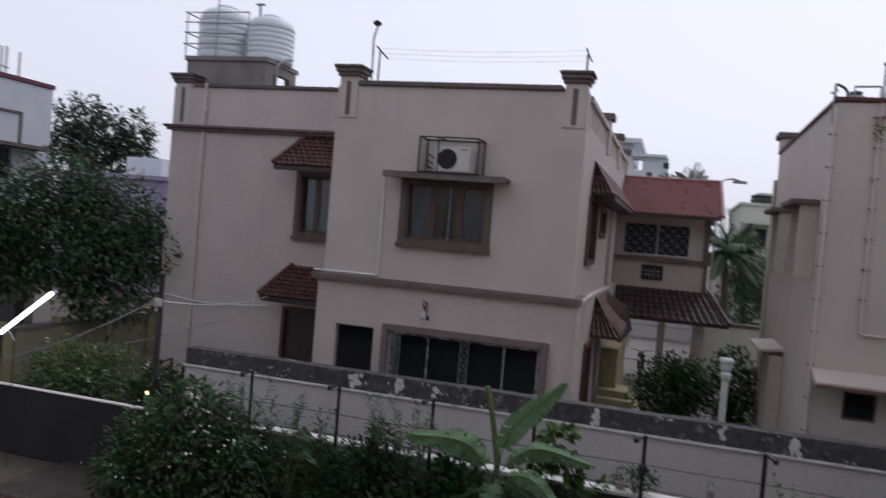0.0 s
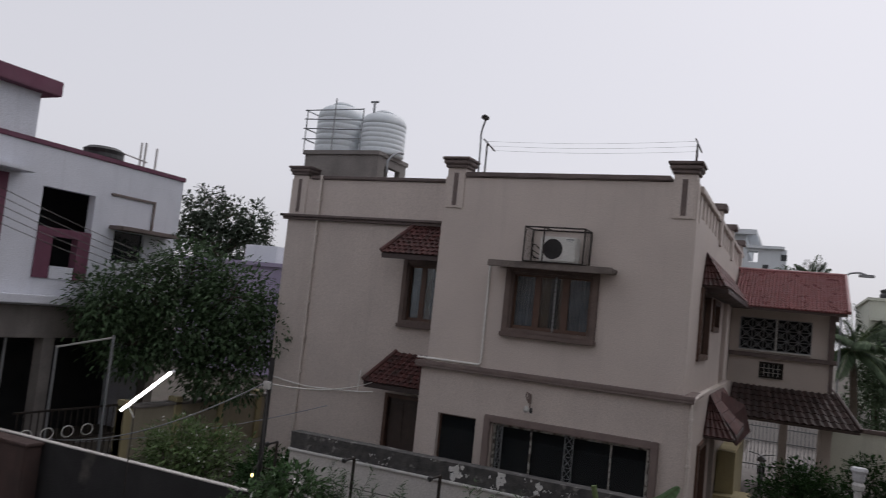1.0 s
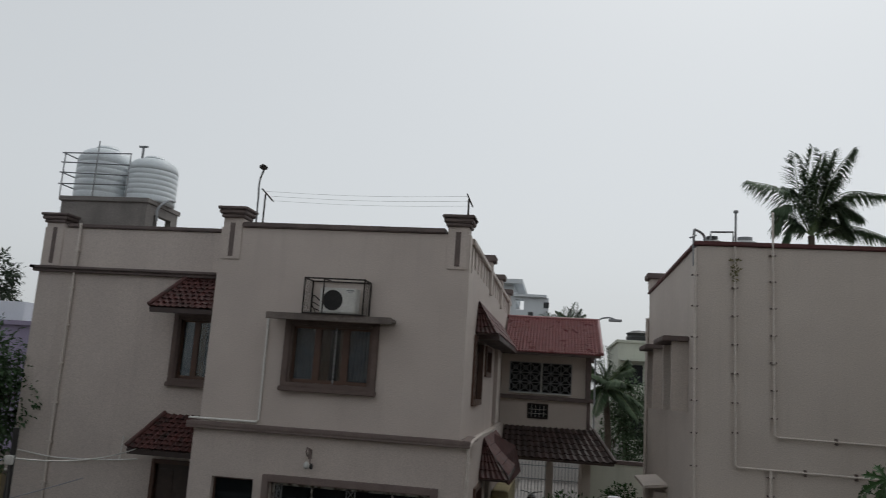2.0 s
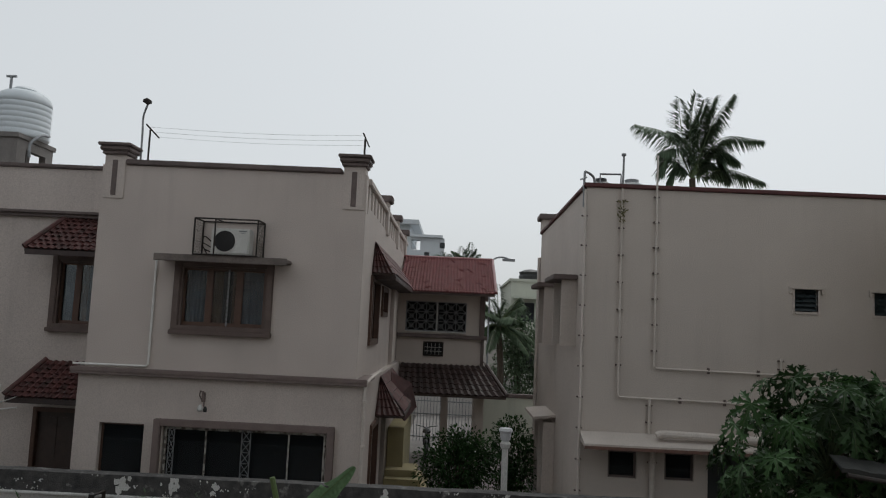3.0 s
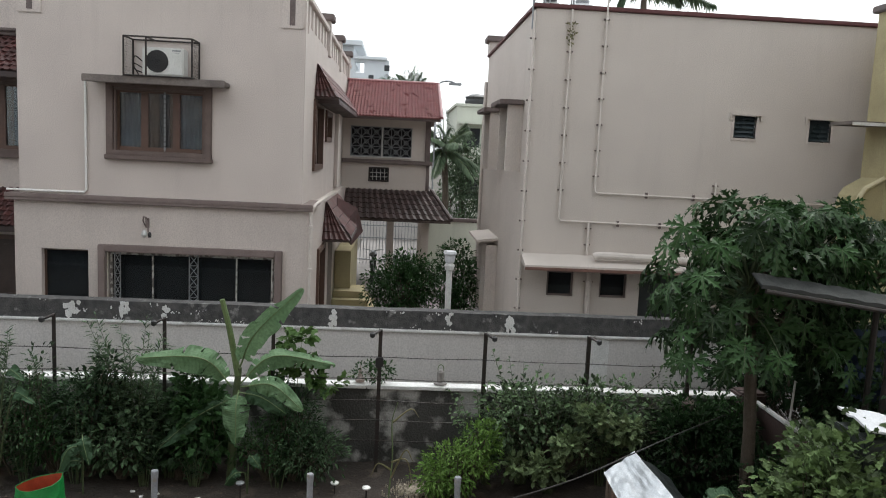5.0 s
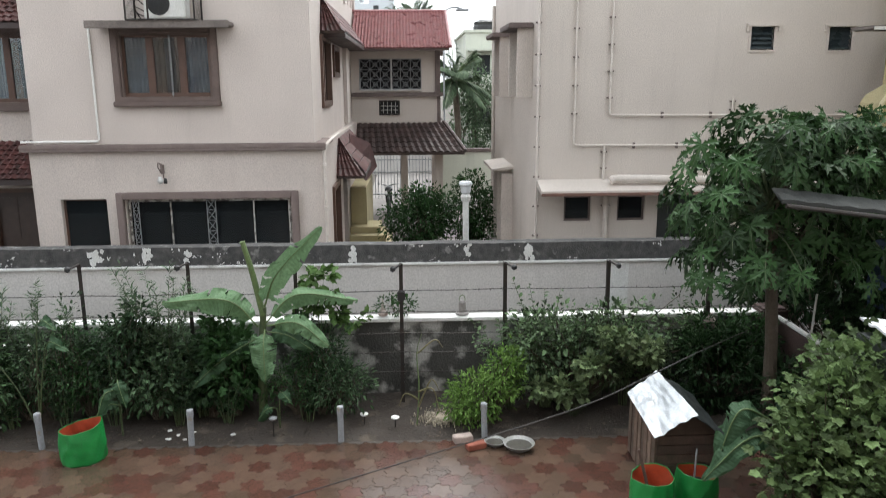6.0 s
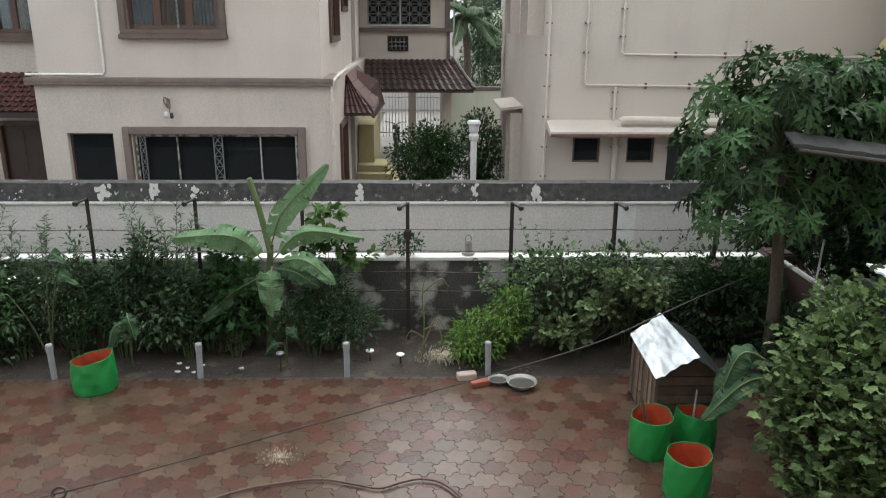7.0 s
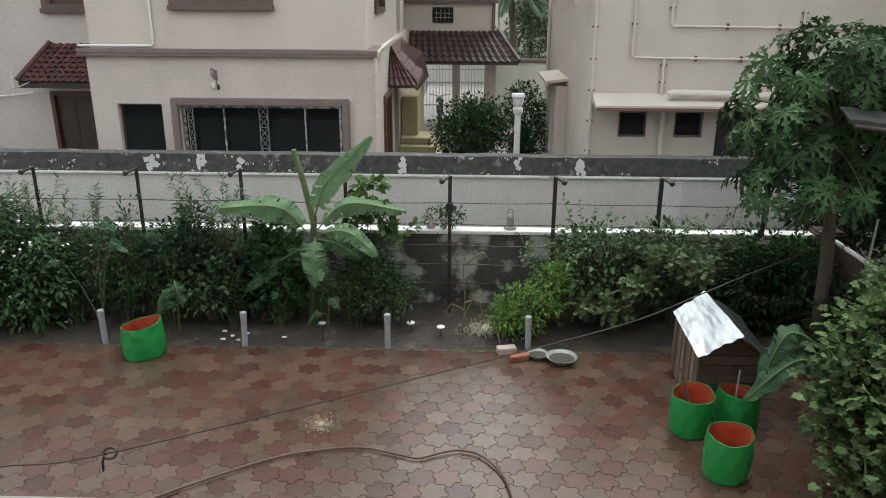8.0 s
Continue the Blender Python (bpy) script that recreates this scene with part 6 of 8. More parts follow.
def palm(base, crown, n, ln, seed, label, fronds=(), leaf_mat=None):
    rng = random.Random(seed)
    t = thing("palm_tree", base, label, "palm")
    b0, c = Vector(base), Vector(crown)
    part("trunk", hose(B(), smooth_line([b0, b0.lerp(c, 0.5) + Vector((0.15, 0, 0)), c], 6), 0.16, 10, 0.7), BARK, t)
    for k, (mx, mz, tx, tz) in enumerate(fronds):
        dy = rng.uniform(-0.5, 0.5)
        pts = smooth_line([c, c + Vector((mx, dy * 0.6, mz)), c + Vector((tx, dy, tz))], 8)
        frond(t, pts, 0.85, rng)
    for k in range(n):
        ang = 2 * math.pi * k * 0.381966 + rng.uniform(-.25, .25)
        up = rng.uniform(0.35, 1.5) if k % 3 else rng.uniform(-0.4, 0.3)
        L = ln * rng.uniform(0.8, 1.1)
        d = Vector((math.cos(ang) * math.cos(up), math.sin(ang) * math.cos(up), math.sin(up)))
        pts = []
        for i in range(9):
            s = i / 8
            pts.append(c + d * (L * s) - Vector((0, 0, 0.55 * L * s * s * math.cos(up))))
        frond(t, pts, 0.29 * L, rng, leaf_mat)
    return t


palm((8.5, 28, 0), (8.55, 28, 10.0), 0, 3.0, 31, "coconut palm with wind-bent fronds behind the house",
     ((-0.95, 1.5, -2.3, 1.85), (-0.35, 1.9, -0.45, 3.2), (0.3, 1.95, 0.8, 3.15), (0.65, 2.05, 1.4, 3.2), (1.1, 1.6, 2.75, 1.65), (1.3, 0.45, 2.8, 0.05), (-0.85, 0.75, -1.3, 0.2), (0.1, 1.8, 0.35, 2.7),
      (0.9, 1.3, 1.9, 0.8), (-0.3, 1.5, -0.8, 1.9), (0.6, 1.2, 1.2, 0.5), (-0.6, 1.0, -1.3, 0.9), (0.45, 1.7, 1.0, 2.3), (-0.1, 1.6, 0.1, 2.2), (0.7, 0.7, 1.5, 0.1), (-0.5, 0.5, -0.9, -0.1), (0.2, 2.0, 0.55, 3.2), (-0.15, 1.9, 0.0, 3.2)))
palm((1.75, 31, 0), (1.75, 31, 4.3), 22, 1.7, 34, "young palm in the gap between the houses, haze painted into its leaves", (), LEAF_HAZE)
palm((0.6, 52, 0), (0.5, 52, 8.3), 16, 1.7, 32, "small far palm behind the red roof")
palm((-0.7, 50, 0), (-0.9, 50, 8.1), 12, 1.5, 33, "small far palm beside the white building")

# ==== passage garden between the houses ====
shrub("garden_shrub", "tall dark green garden shrub in the passage", (0.3, 18.6, 0), [(0.1, 18.5, 0.9, 0.85, 0.7, 0.8), (0.6, 18.6, 1.1, 0.6, 0.6, 0.6), (0.2, 18.6, 1.4, 0.4, 0.4, 0.35)], 5200, 0.10, LEAF_MID, 41, clump=0.16, flowers=0.02, flower_mat=PETAL)
shrub("garden_shrub", "dark green shrub beside the house wall", (1.55, 19.6, 0), [(1.5, 19.5, 1.0, 0.6, 0.6, 0.95), (1.75, 19.2, 0.6, 0.4, 0.5, 0.6)], 3600, 0.10, LEAF_MID, 42, clump=0.16)
shrub("garden_shrub", "low leafy shrub along the compound wall", (0.0, 12.9, 0), [(-0.1, 13.2, 0.35, 1.2, 0.4, 0.5)], 1400, 0.08, LEAF_MID, 43, clump=0.14)
mc = thing("motorcycle", (-0.75, 24.6, 0), "dark motorcycle parked in the porch", "motorcycle")
for y in (24.0, 25.25):
    wb = B()
    pts = [(-0.75, y + 0.3 * math.cos(2 * math.pi * i / 18), 0.32 + 0.3 * math.sin(2 * math.pi * i / 18)) for i in range(19)]
    wh = part("wheel", hose(wb, pts, 0.05, 8), BLACK_PLASTIC, mc)
    part("rim", rod(B(), (-0.78, y, 0.32), (-0.72, y, 0.32), 0.1), GREY_METAL, wh)
b_ = B()
box(b_, -0.85, -0.65, 24.35, 24.95, 0.35, 0.7, 0.06)
box(b_, -0.87, -0.63, 24.2, 24.7, 0.72, 0.95, 0.08)
part("body", b_, BLACK_PLASTIC, mc)
b_ = B()
box(b_, -0.85, -0.65, 24.7, 25.3, 0.72, 0.82, 0.03)
part("seat", b_, BLACK_PLASTIC, mc)
b_ = B()
hose(b_, smooth_line([(-1.1, 24.2, 1.05), (-0.85, 24.1, 1.02), (-0.75, 24.08, 0.98), (-0.65, 24.1, 1.02), (-0.4, 24.2, 1.05)], 4), 0.014, 6)
rod(b_, (-0.75, 24.08, 0.98), (-0.75, 23.98, 0.35), 0.025)
part("handlebar", b_, GREY_METAL, mc)
part("headlight", lathe(B(), (-0.75, 24.0, 0.86), [(0.02, 0), (0.09, 0.03), (0.09, 0.1), (0.03, 0.14)], 12), GREY_METAL, mc)

# white plastic vent pipe with a tied top
pv = thing("pvc_pipe", (0.88, 12.25, 0), "white plastic standpipe with a bagged top behind the wall", "pipe")
part("pipe", rod(B(), (0.88, 12.25, -0.05), (0.87, 12.25, 2.42), 0.05, seg=14), WHITE_METAL, pv)
part("collar", lathe(B(), (0.87, 12.25, 2.30), [(0.055, 0), (0.075, 0.02), (0.085, 0.08), (0.06, 0.12)], 12), WHITE_METAL, pv)
part("cap", lathe(B(), (0.87, 12.25, 2.42), [(0.06, 0), (0.08, 0.03), (0.09, 0.12), (0.115, 0.16), (0.10, 0.2), (0.0, 0.21)], 9), SHEET_WHITE, pv, "wrinkled plastic bag tied over the top")

# ==== fence posts and wires over the near wall ====
POSTS = [-0.16 + 1.357 * k for k in range(-5, 4)]
for k, x in enumerate(POSTS):
    t = thing("fence_post", (x, 9.6, 0), "black iron fence post with a bent arm at the top", "fence post", "fence posts")
    ztop = 1.92 if x > -1 else 1.98
    b_ = B()
    box(b_, x - 0.024, x + 0.024, 9.55, 9.56, -0.05, ztop, 0.002)
    box(b_, x - 0.024, x - 0.014, 9.56, 9.60, -0.05, ztop, 0.002)
    part("post", b_, IRON_BLACK, t)
    b_ = B()
    sgn = 1 if x > 0.5 else -1
    rod(b_, (x, 9.56, ztop - 0.01), (x + 0.09 * sgn, 9.46, ztop - 0.05), 0.016, seg=8)
    arm = part("arm", b_, IRON_BLACK, t)
    part("end_knob", lathe(B(), (x + 0.10 * sgn, 9.45, ztop - 0.09), [(0.01, 0), (0.035, 0.02), (0.035, 0.06), (0.01, 0.08)], 10), BLACK_PLASTIC, arm)
t = thing("fence_clamp", (POSTS[5], 9.55, 1.55), "black clamp box tied on the fence post", "clamp")
b_ = B()
box(b_, POSTS[5] - 0.05, POSTS[5] + 0.05, 9.50, 9.548, 1.43, 1.56, 0.012)
part("box", b_, BLACK_PLASTIC, t)
t = thing("cloth_bundle", (POSTS[8], 9.5, 1.0), "round grey-brown bundle tied to the fence post", "bundle")
part("bundle", lathe(B(), (POSTS[8], 9.47, 0.98), [(0.02, 0), (0.07, 0.02), (0.095, 0.07), (0.085, 0.12), (0.05, 0.16), (0.025, 0.19), (0.03, 0.22)], 11), SURROUND, t)
for k, z in enumerate((1.56, 1.27, 0.98, 0.72, 0.45)):
    b_ = B()
    pts = []
    for i, x in enumerate([-7.2] + POSTS + [4.8]):
        pts.append((x, 9.545, z + 0.006 * math.sin(i * 2.1 + k)))
        if i < len(POSTS) + 1:
            pts.append((x + 0.68, 9.545, z - 0.012 + 0.006 * math.sin(i * 1.3 + k)))
    hose(b_, pts, 0.006, 5)
    for x0 in [v for v in np.arange(-7.0, 4.8, 0.16)]:
        rod(b_, (x0, 9.53, z - 0.014), (x0 + 0.014, 9.56, z + 0.014), 0.003, seg=3)
    tagged(part("fence_wire", b_, IRON_BLACK), "barbed fence wire strung between the posts", "wire", "fence wires")
t = thing("corner_post", (-7.21, 9.55, 0), "tall dark pole with a white junction box and bulb", "post")
part("pole", rod(B(), (-7.21, 9.55, -0.05), (-7.21, 9.55, 3.2), 0.04, 0.038, 10), BLACK_PLASTIC, t)
b_ = B()
box(b_, -7.27, -7.15, 9.47, 9.52, 2.72, 2.84, 0.01)
part("junction_box", b_, WHITE_METAL, t)
t = thing("small_bulb", (-6.6, 9.05, 1.68), "tiny lit yellow bulb hanging among the leaves", "bulb")
part("bulb", lathe(B(), (-6.6, 8.6, 1.66), [(0.003, 0), (0.014, 0.009), (0.017, 0.022), (0.009, 0.05)], 10), glow("bulb_glow", (1.0, 0.75, 0.25), 4.0), t)
part("flex", hose(B(), [(-6.6, 8.6, 1.71), (-6.7, 8.9, 1.9), (-7.21, 9.52, 2.72)], 0.004, 5), CABLE, t)
# slanted glowing tube put in for an indoor lamp's reflection; its pole is added
t = thing("reflected_tube", (-9.6, 9.25, 0), "slanting glowing tube in place of an indoor lamp's reflection, on an added pole", "lamp")
part("pole", rod(B(), (-9.62, 9.3, -0.05), (-9.62, 9.3, 2.15), 0.007, seg=8), IRON_BLACK, t)
part("fitting", rod(B(), (-9.82, 9.26, 2.05), (-8.86, 9.26, 2.79), 0.03, seg=8), GREY_METAL, t)
part("tube", rod(B(), (-9.81, 9.2, 2.04), (-8.87, 9.2, 2.76), 0.026, seg=12), glow("tube_glow", (1.0, 0.98, 0.94), 6.0), t, "glowing white tube")
part("bracket", rod(B(), (-9.62, 9.3, 1.94), (-9.68, 9.2, 2.14), 0.012, seg=6), WHITE_METAL, t)
# brown raised stretch at the end of the near wall
t = thing("wall_pier", (-14.4, 9.68, 0), "wet brown plastered pier against the boundary wall", "pier")
b2 = B()
box(b2, -16, -12.3, 9.5, 9.84, -0.05, 0.98, 0.02)
part("pier_body", b2, BROWN_WALL, t)
b2 = B()
box(b2, -16, -12.25, 9.46, 9.845, 0.984, 1.04, 0.015)
part("cap", b2, BROWN_WALL, t)

# ==== PVC stubs along the bed ====
for k, x in enumerate((0.83, -0.89, -2.66, -4.40)):
    t = thing("pvc_stub", (x, 8.45, 0), "short grey plastic pipe standing in the soil", "pipe", "pipe stubs along the bed")
    lean = 0.01 * (k % 3 - 1)
    part("pipe", rod(B(), (x, 8.45, -0.03), (x + lean, 8.45, 0.40), 0.036, seg=16), PVC, t)
    part("cap", lathe(B(), (x + lean, 8.45, 0.40), [(0.04, -0.04), (0.042, 0.04), (0.036, 0.055), (0.0, 0.055)], 16), PVC, t)


# ==== grow bags ====
def grow_bag(x, y, r, h, seed, label, stick=False, soil=0.5, slant=0.05):
    rng = random.Random(seed)
    t = thing("grow_bag", (x, y, 0), label, "grow bag", "green grow bags")
    seg = 56
    ph = [rng.uniform(0, 6.28) for _ in range(4)]

    def rad(k, u):
        a = 2 * math.pi * k / seg
        return r * (0.96 + 0.06 * math.sin(math.pi * u)) * (1 + 0.03 * math.sin(2 * a + ph[0] + 2 * u) + 0.022 * math.sin(5 * a + ph[1] + 5 * u) + 0.016 * math.sin(9 * a + ph[2] - 9 * u) + 0.012 * math.sin(15 * u + 3 * a) + 0.035 * noise.noise(Vector((3.2 * math.cos(a), 3.2 * math.sin(a), 4.5 * u + seed))))

    def rim(k):
        a = 2 * math.pi * k / seg
        return h * (1 + slant * math.sin(a + ph[3]) + 0.03 * math.sin(2 * a + ph[0]))

    def shell(inner):
        b2 = B()
        rings = []
        for i in range(15):
            u = i / 14
            ring = []
            for k in range(seg):
                a = 2 * math.pi * k / seg
                q = rad(k, u) - (0.008 if inner else 0)
                ring.append(b2.verts.new((x + q * math.cos(a), y + q * math.sin(a), 0.004 + u * (rim(k) - (0.006 if inner else 0)))))
            rings.append(ring)
        for a_, c_ in zip(rings, rings[1:]):
            for k in range(seg):
                b2.faces.new((a_[k], a_[(k + 1) % seg], c_[(k + 1) % seg], c_[k]))
        if not inner:
            b2.faces.new(rings[0][::-1])
        return b2
    part("bag", shell(False), BAG_GREEN, t, "bright green woven plastic", smooth=True)
    part("lining", shell(True), BAG_ORANGE, t, "orange-red inner lining", smooth=True)
    part("rim_hem", hose(B(), [(x + rad(k, 1) * math.cos(2 * math.pi * k / seg), y + rad(k, 1) * math.sin(2 * math.pi * k / seg), rim(k % seg) + 0.002) for k in range(seg + 1)], 0.004, 5), BAG_GREEN, t)
    part("soil", lathe(B(), (x, y, 0), [(r * 0.95, h * soil), (r * 0.5, h * soil + 0.02), (0.0, h * soil + 0.03)], 20), SOIL, t)
    if stick:
        part("stick", rod(B(), (x - 0.02, y - 0.02, h * soil), (x - 0.12, y + 0.08, h + 0.24), 0.018, 0.014, 7), WOOD, t)
    return t


grow_bag(-3.80, 8.18, 0.24, 0.41, 1, "bright green grow bag with orange lining by the soil bed", slant=0.11)
grow_bag(2.31, 6.72, 0.205, 0.42, 2, "bright green grow bag with a wooden stick in it", True)
grow_bag(2.80, 6.82, 0.205, 0.40, 3, "bright green grow bag in front of the kennel", False, 0.6)
grow_bag(2.43, 5.98, 0.20, 0.44, 4, "empty bright green grow bag with orange lining", False, 0.15)
t = thing("thin_stake", (2.78, 6.85, 0.25), "thin grey stake standing in a grow bag", "stake")
part("stake", rod(B(), (2.78, 6.85, 0.2), (2.79, 6.85, 0.62), 0.01, seg=6), PVC, t)

# ==== kennel with a foil-covered roof ====
kn = thing("dog_kennel", (2.8, 7.6, 0), "small dark plank kennel with a crumpled foil sheet on its roof", "kennel")
KX0, KX1, KY0, KY1 = 2.47, 3.12, 7.1, 8.0
for k in range(6):
    b_ = B()
    box(b_, KX0, KX1, KY0 - 0.02, KY0, 0.03 + 0.105 * k, 0.125 + 0.105 * k, 0.004)
    part("plank", b_, WOOD, kn)
for k in range(8):
    b_ = B()
    box(b_, KX0 - 0.02 - 0.006 * (k % 3), KX0, KY0 + 0.115 * k, KY0 + 0.105 + 0.115 * k, 0.02 + 0.015 * (k % 2), 0.66, 0.004)
    part("plank", b_, WOOD_PALE, kn)
b_ = B()
box(b_, KX0 + 0.001, KX1, KY0 + 0.001, KY1, 0.0, 0.64)
part("box", b_, WOOD, kn)
b_ = B()
vs = [b_.verts.new(p) for p in ((KX0, KY0 - 0.015, 0.66), (KX1, KY0 - 0.015, 0.66), (2.8, KY0 - 0.015, 0.88), (KX0, KY1, 0.66), (KX1, KY1, 0.66), (2.8, KY1, 0.88))]
for q_ in ((0, 1, 2), (3, 4, 5), (0, 1, 4, 3)):
    b_.faces.new([vs[i] for i in q_])
part("gable", b_, WOOD, kn)


def sheet(c00, c10, c11, c01, nu, nv, amp, seed, freq=5.0, thick=0.006):
    """A crumpled sheet between four corners."""
    a, b2, c, d = [Vector(v) for v in (c00, c10, c11, c01)]
    nrm = (b2 - a).cross(d - a).normalized()
    m = B()
    top, low = {}, {}
    for i in range(nu + 1):
        for j in range(nv + 1):
            u, v = i / nu, j / nv
            p = a.lerp(b2, u).lerp(d.lerp(c, u), v)
            p = p + nrm * (amp * noise.noise(Vector((u * freq + seed, v * freq * 0.7, seed))) + amp * 0.45 * noise.noise(Vector((u * freq * 2.7, v * freq * 2.7, seed + 4))))
            top[i, j], low[i, j] = m.verts.new(p), m.verts.new(p - nrm * thick)
    for i in range(nu):
        for j in range(nv):
            m.faces.new((top[i, j], top[i + 1, j], top[i + 1, j + 1], top[i, j + 1]))
            m.faces.new((low[i, j], low[i, j + 1], low[i + 1, j + 1], low[i + 1, j]))
    for i in range(nu):
        for j in (0, nv):
            m.faces.new((top[i, j], top[i + 1, j], low[i + 1, j], low[i, j]))
    for j in range(nv):
        for i in (0, nu):
            m.faces.new((top[i, j], top[i, j + 1], low[i, j + 1], low[i, j]))
    return m


part("foil_cover", sheet((2.39, 6.95, 0.70), (2.84, 7.0, 0.92), (2.78, 8.12, 0.95), (2.40, 7.98, 0.75), 26, 40, 0.028, 2.0, 2.8), FOIL, kn, "crumpled silver foil sheet")
part("tarpaulin", sheet((2.82, 7.0, 0.90), (3.18, 7.0, 0.62), (3.2, 8.1, 0.66), (2.78, 8.1, 0.93), 10, 14, 0.02, 5.0), TARP, kn, "dark tarpaulin over the other slope")

# ==== bricks, bowls, chips ====
def loose(name, label, cat, m, x, y, lx, ly, lz, rz, bev=0.008):
    b2 = B()
    box(b2, -lx / 2, lx / 2, -ly / 2, ly / 2, 0, lz, bev)
    ob = part(name, b2, m)
    ob.matrix_world = pose(x, y, 0.012, 0, 0, rz)
    tagged(ob, label, cat)


loose("brick", "pale wet brick lying at the paving edge", "brick", BRICK_PALE, 0.56, 8.36, 0.23, 0.12, 0.08, 12)
loose("brick", "wet red brick lying at the paving edge", "brick", BRICK_RED, 0.70, 8.18, 0.23, 0.12, 0.07, 20)
for x, y, r, h in ((1.2, 8.13, 0.175, 0.085), (0.93, 8.24, 0.12, 0.065)):
    t = thing("steel_bowl", (x, y, 0.012), "dull steel bowl filled with rainwater", "bowl", "bowls")
    part("bowl", lathe(B(), (x, y, 0.012), [(r * 0.55, 0), (r * 0.8, h * 0.35), (r * 0.95, h * 0.9), (r * 1.05, h), (r * 1.06, h * 0.97), (r * 0.93, h * 0.85), (r * 0.78, h * 0.4), (r * 0.5, 0.012)], 28), STEEL, t, smooth=True)
    part("water", lathe(B(), (x, y, 0.012), [(r * 0.86, h * 0.62), (0.0, h * 0.621)], 28), WATER, t, "still rainwater")
lt = random.Random(19)
b2 = B()
for k in range(1700):
    x, y, q = lt.uniform(-8, 4.6), 8.45 + abs(lt.gauss(0, 0.45)), lt.uniform(0.008, 0.03)
    a = lt.uniform(0, 6.28)
    c, s, z = math.cos(a) * q, math.sin(a) * q, 0.016 + 0.05 * noise.noise(Vector((x * 1.6, y * 1.6, 0))) + 0.03 * noise.noise(Vector((x * 6, y * 6, 3)))
    b2.faces.new([b2.verts.new(p) for p in ((x - c, y - s, z), (x + s * 0.5, y - c * 0.5, z + q * 0.5), (x + c, y + s, z + q * 0.2), (x - s * 0.5, y + c * 0.5, z + q * 0.1))])
tagged(part("leaf_litter", b2, LITTER), "wet fallen leaves and crumbs of earth on the soil bed", "leaf litter", kind="stuff")
rng = random.Random(9)
for x, y, h in ((-0.64, 8.92, 0.13), (-0.25, 8.8, 0.13), (-1.72, 8.62, 0.24)):
    t = thing("garden_light", (x, y, 0), "small garden light with a pale disc top on a thin stake", "garden light", "garden lights in the soil")
    part("stake", rod(B(), (x, y, -0.03), (x, y, h), 0.009, seg=6), IRON_BLACK, t)
    part("disc", lathe(B(), (x, y, h), [(0.02, -0.02), (0.05, 0.0), (0.052, 0.012), (0.03, 0.024), (0.0, 0.028)], 14), PETAL if h < 0.2 else GREY_METAL, t)
for x, y in ((-5.13, 8.95), (-2.7, 8.7), (-2.86, 8.62), (-2.95, 8.52), (-2.75, 8.5), (-3.0, 8.75), (0.38, 8.9), (-2.2, 8.6), (-4.0, 8.75)):
    b2 = B()
    pts = [(x + rng.uniform(0.018, 0.04) * math.cos(k * 1.05), y + rng.uniform(0.012, 0.03) * math.sin(k * 1.05), 0.05) for k in range(6)]
    f0 = [b2.verts.new(p) for p in pts]
    f1 = [b2.verts.new((p[0], p[1], p[2] + 0.012)) for p in pts]
    b2.faces.new(f0)
    b2.faces.new(f1)
    for k in range(6):
        b2.faces.new((f0[k], f0[(k + 1) % 6], f1[(k + 1) % 6], f1[k]))
    tagged(part("litter_scrap", b2, LIMEPAINT), "pale scrap of litter on the soil", "scrap", "scraps on the soil")
b2 = B()
for k in range(900):
    a, q = rng.uniform(0, 6.28), abs(rng.gauss(0, 0.15))
    x, y, s = 0.33 + q * math.cos(a), 8.98 + q * 0.9 * math.sin(a), rng.uniform(0.003, 0.008)
    box(b2, x - s, x + s, y - s, y + s, 0.02, 0.045 + s)
tagged(part("gravel_heap", b2, GRIT), "small spread of pale husks on the soil", "gravel", kind="stuff")
b2 = B()
for k in range(420):
    a, q = rng.uniform(0, 6.28), abs(rng.gauss(0, 0.09))
    x, y, s = -1.41 + q * math.cos(a), 6.7 + q * 1.1 * math.sin(a), rng.uniform(0.0015, 0.004)
    box(b2, x - s, x + s, y - s, y + s, 0.006, 0.012 + s)
tagged(part("spilled_grit", b2, GRIT), "pale grit spilled on the wet paving", "grit", kind="stuff")

# ==== hose and clothes rope on the paving ====
hz = thing("garden_hose", (-1, 6, 0.03), "dark brown garden hose lying in a loop on the paving", "hose")
part("hose", hose(B(), smooth_line([(-2.9, 5.2, 0.035), (-2.42, 5.59, 0.035), (-1.75, 6.04, 0.035), (-1.3, 6.2, 0.035), (-0.93, 6.25, 0.035), (-0.6, 6.16, 0.035), (-0.38, 6.1, 0.035), (-0.2, 6.18, 0.035), (-0.01, 6.24, 0.035), (0.17, 6.19, 0.035), (0.3, 6.05, 0.035), (0.42, 5.8, 0.035), (0.5, 5.3, 0.035)], 8), 0.011, 8), RUBBER, hz)
rp = thing("rope", (-1, 7, 0.5), "dark clothes rope stretched low over the yard", "rope")
RP = [Vector((-4.97, 5.20, 0.28)), Vector((-4.03, 5.60, 0.20)), Vector((-3.11, 5.75, 0.26)), Vector((-0.16, 6.60, 0.68)), Vector((1.61, 7.00, 1.02)), Vector((2.40, 7.15, 1.30)), Vector((3.06, 7.60, 1.37)), Vector((3.88, 8.30, 1.35))]
part("line", hose(B(), smooth_line(RP, 8), 0.0065, 6), CABLE, rp)
b2 = B()
kc = RP[2]
hose(b2, [kc + Vector((0.06 * math.cos(2 * math.pi * i / 16), 0.03 * math.sin(2 * math.pi * i / 16), 0.04 * math.sin(2 * math.pi * i / 16))) for i in range(17)], 0.012, 6)
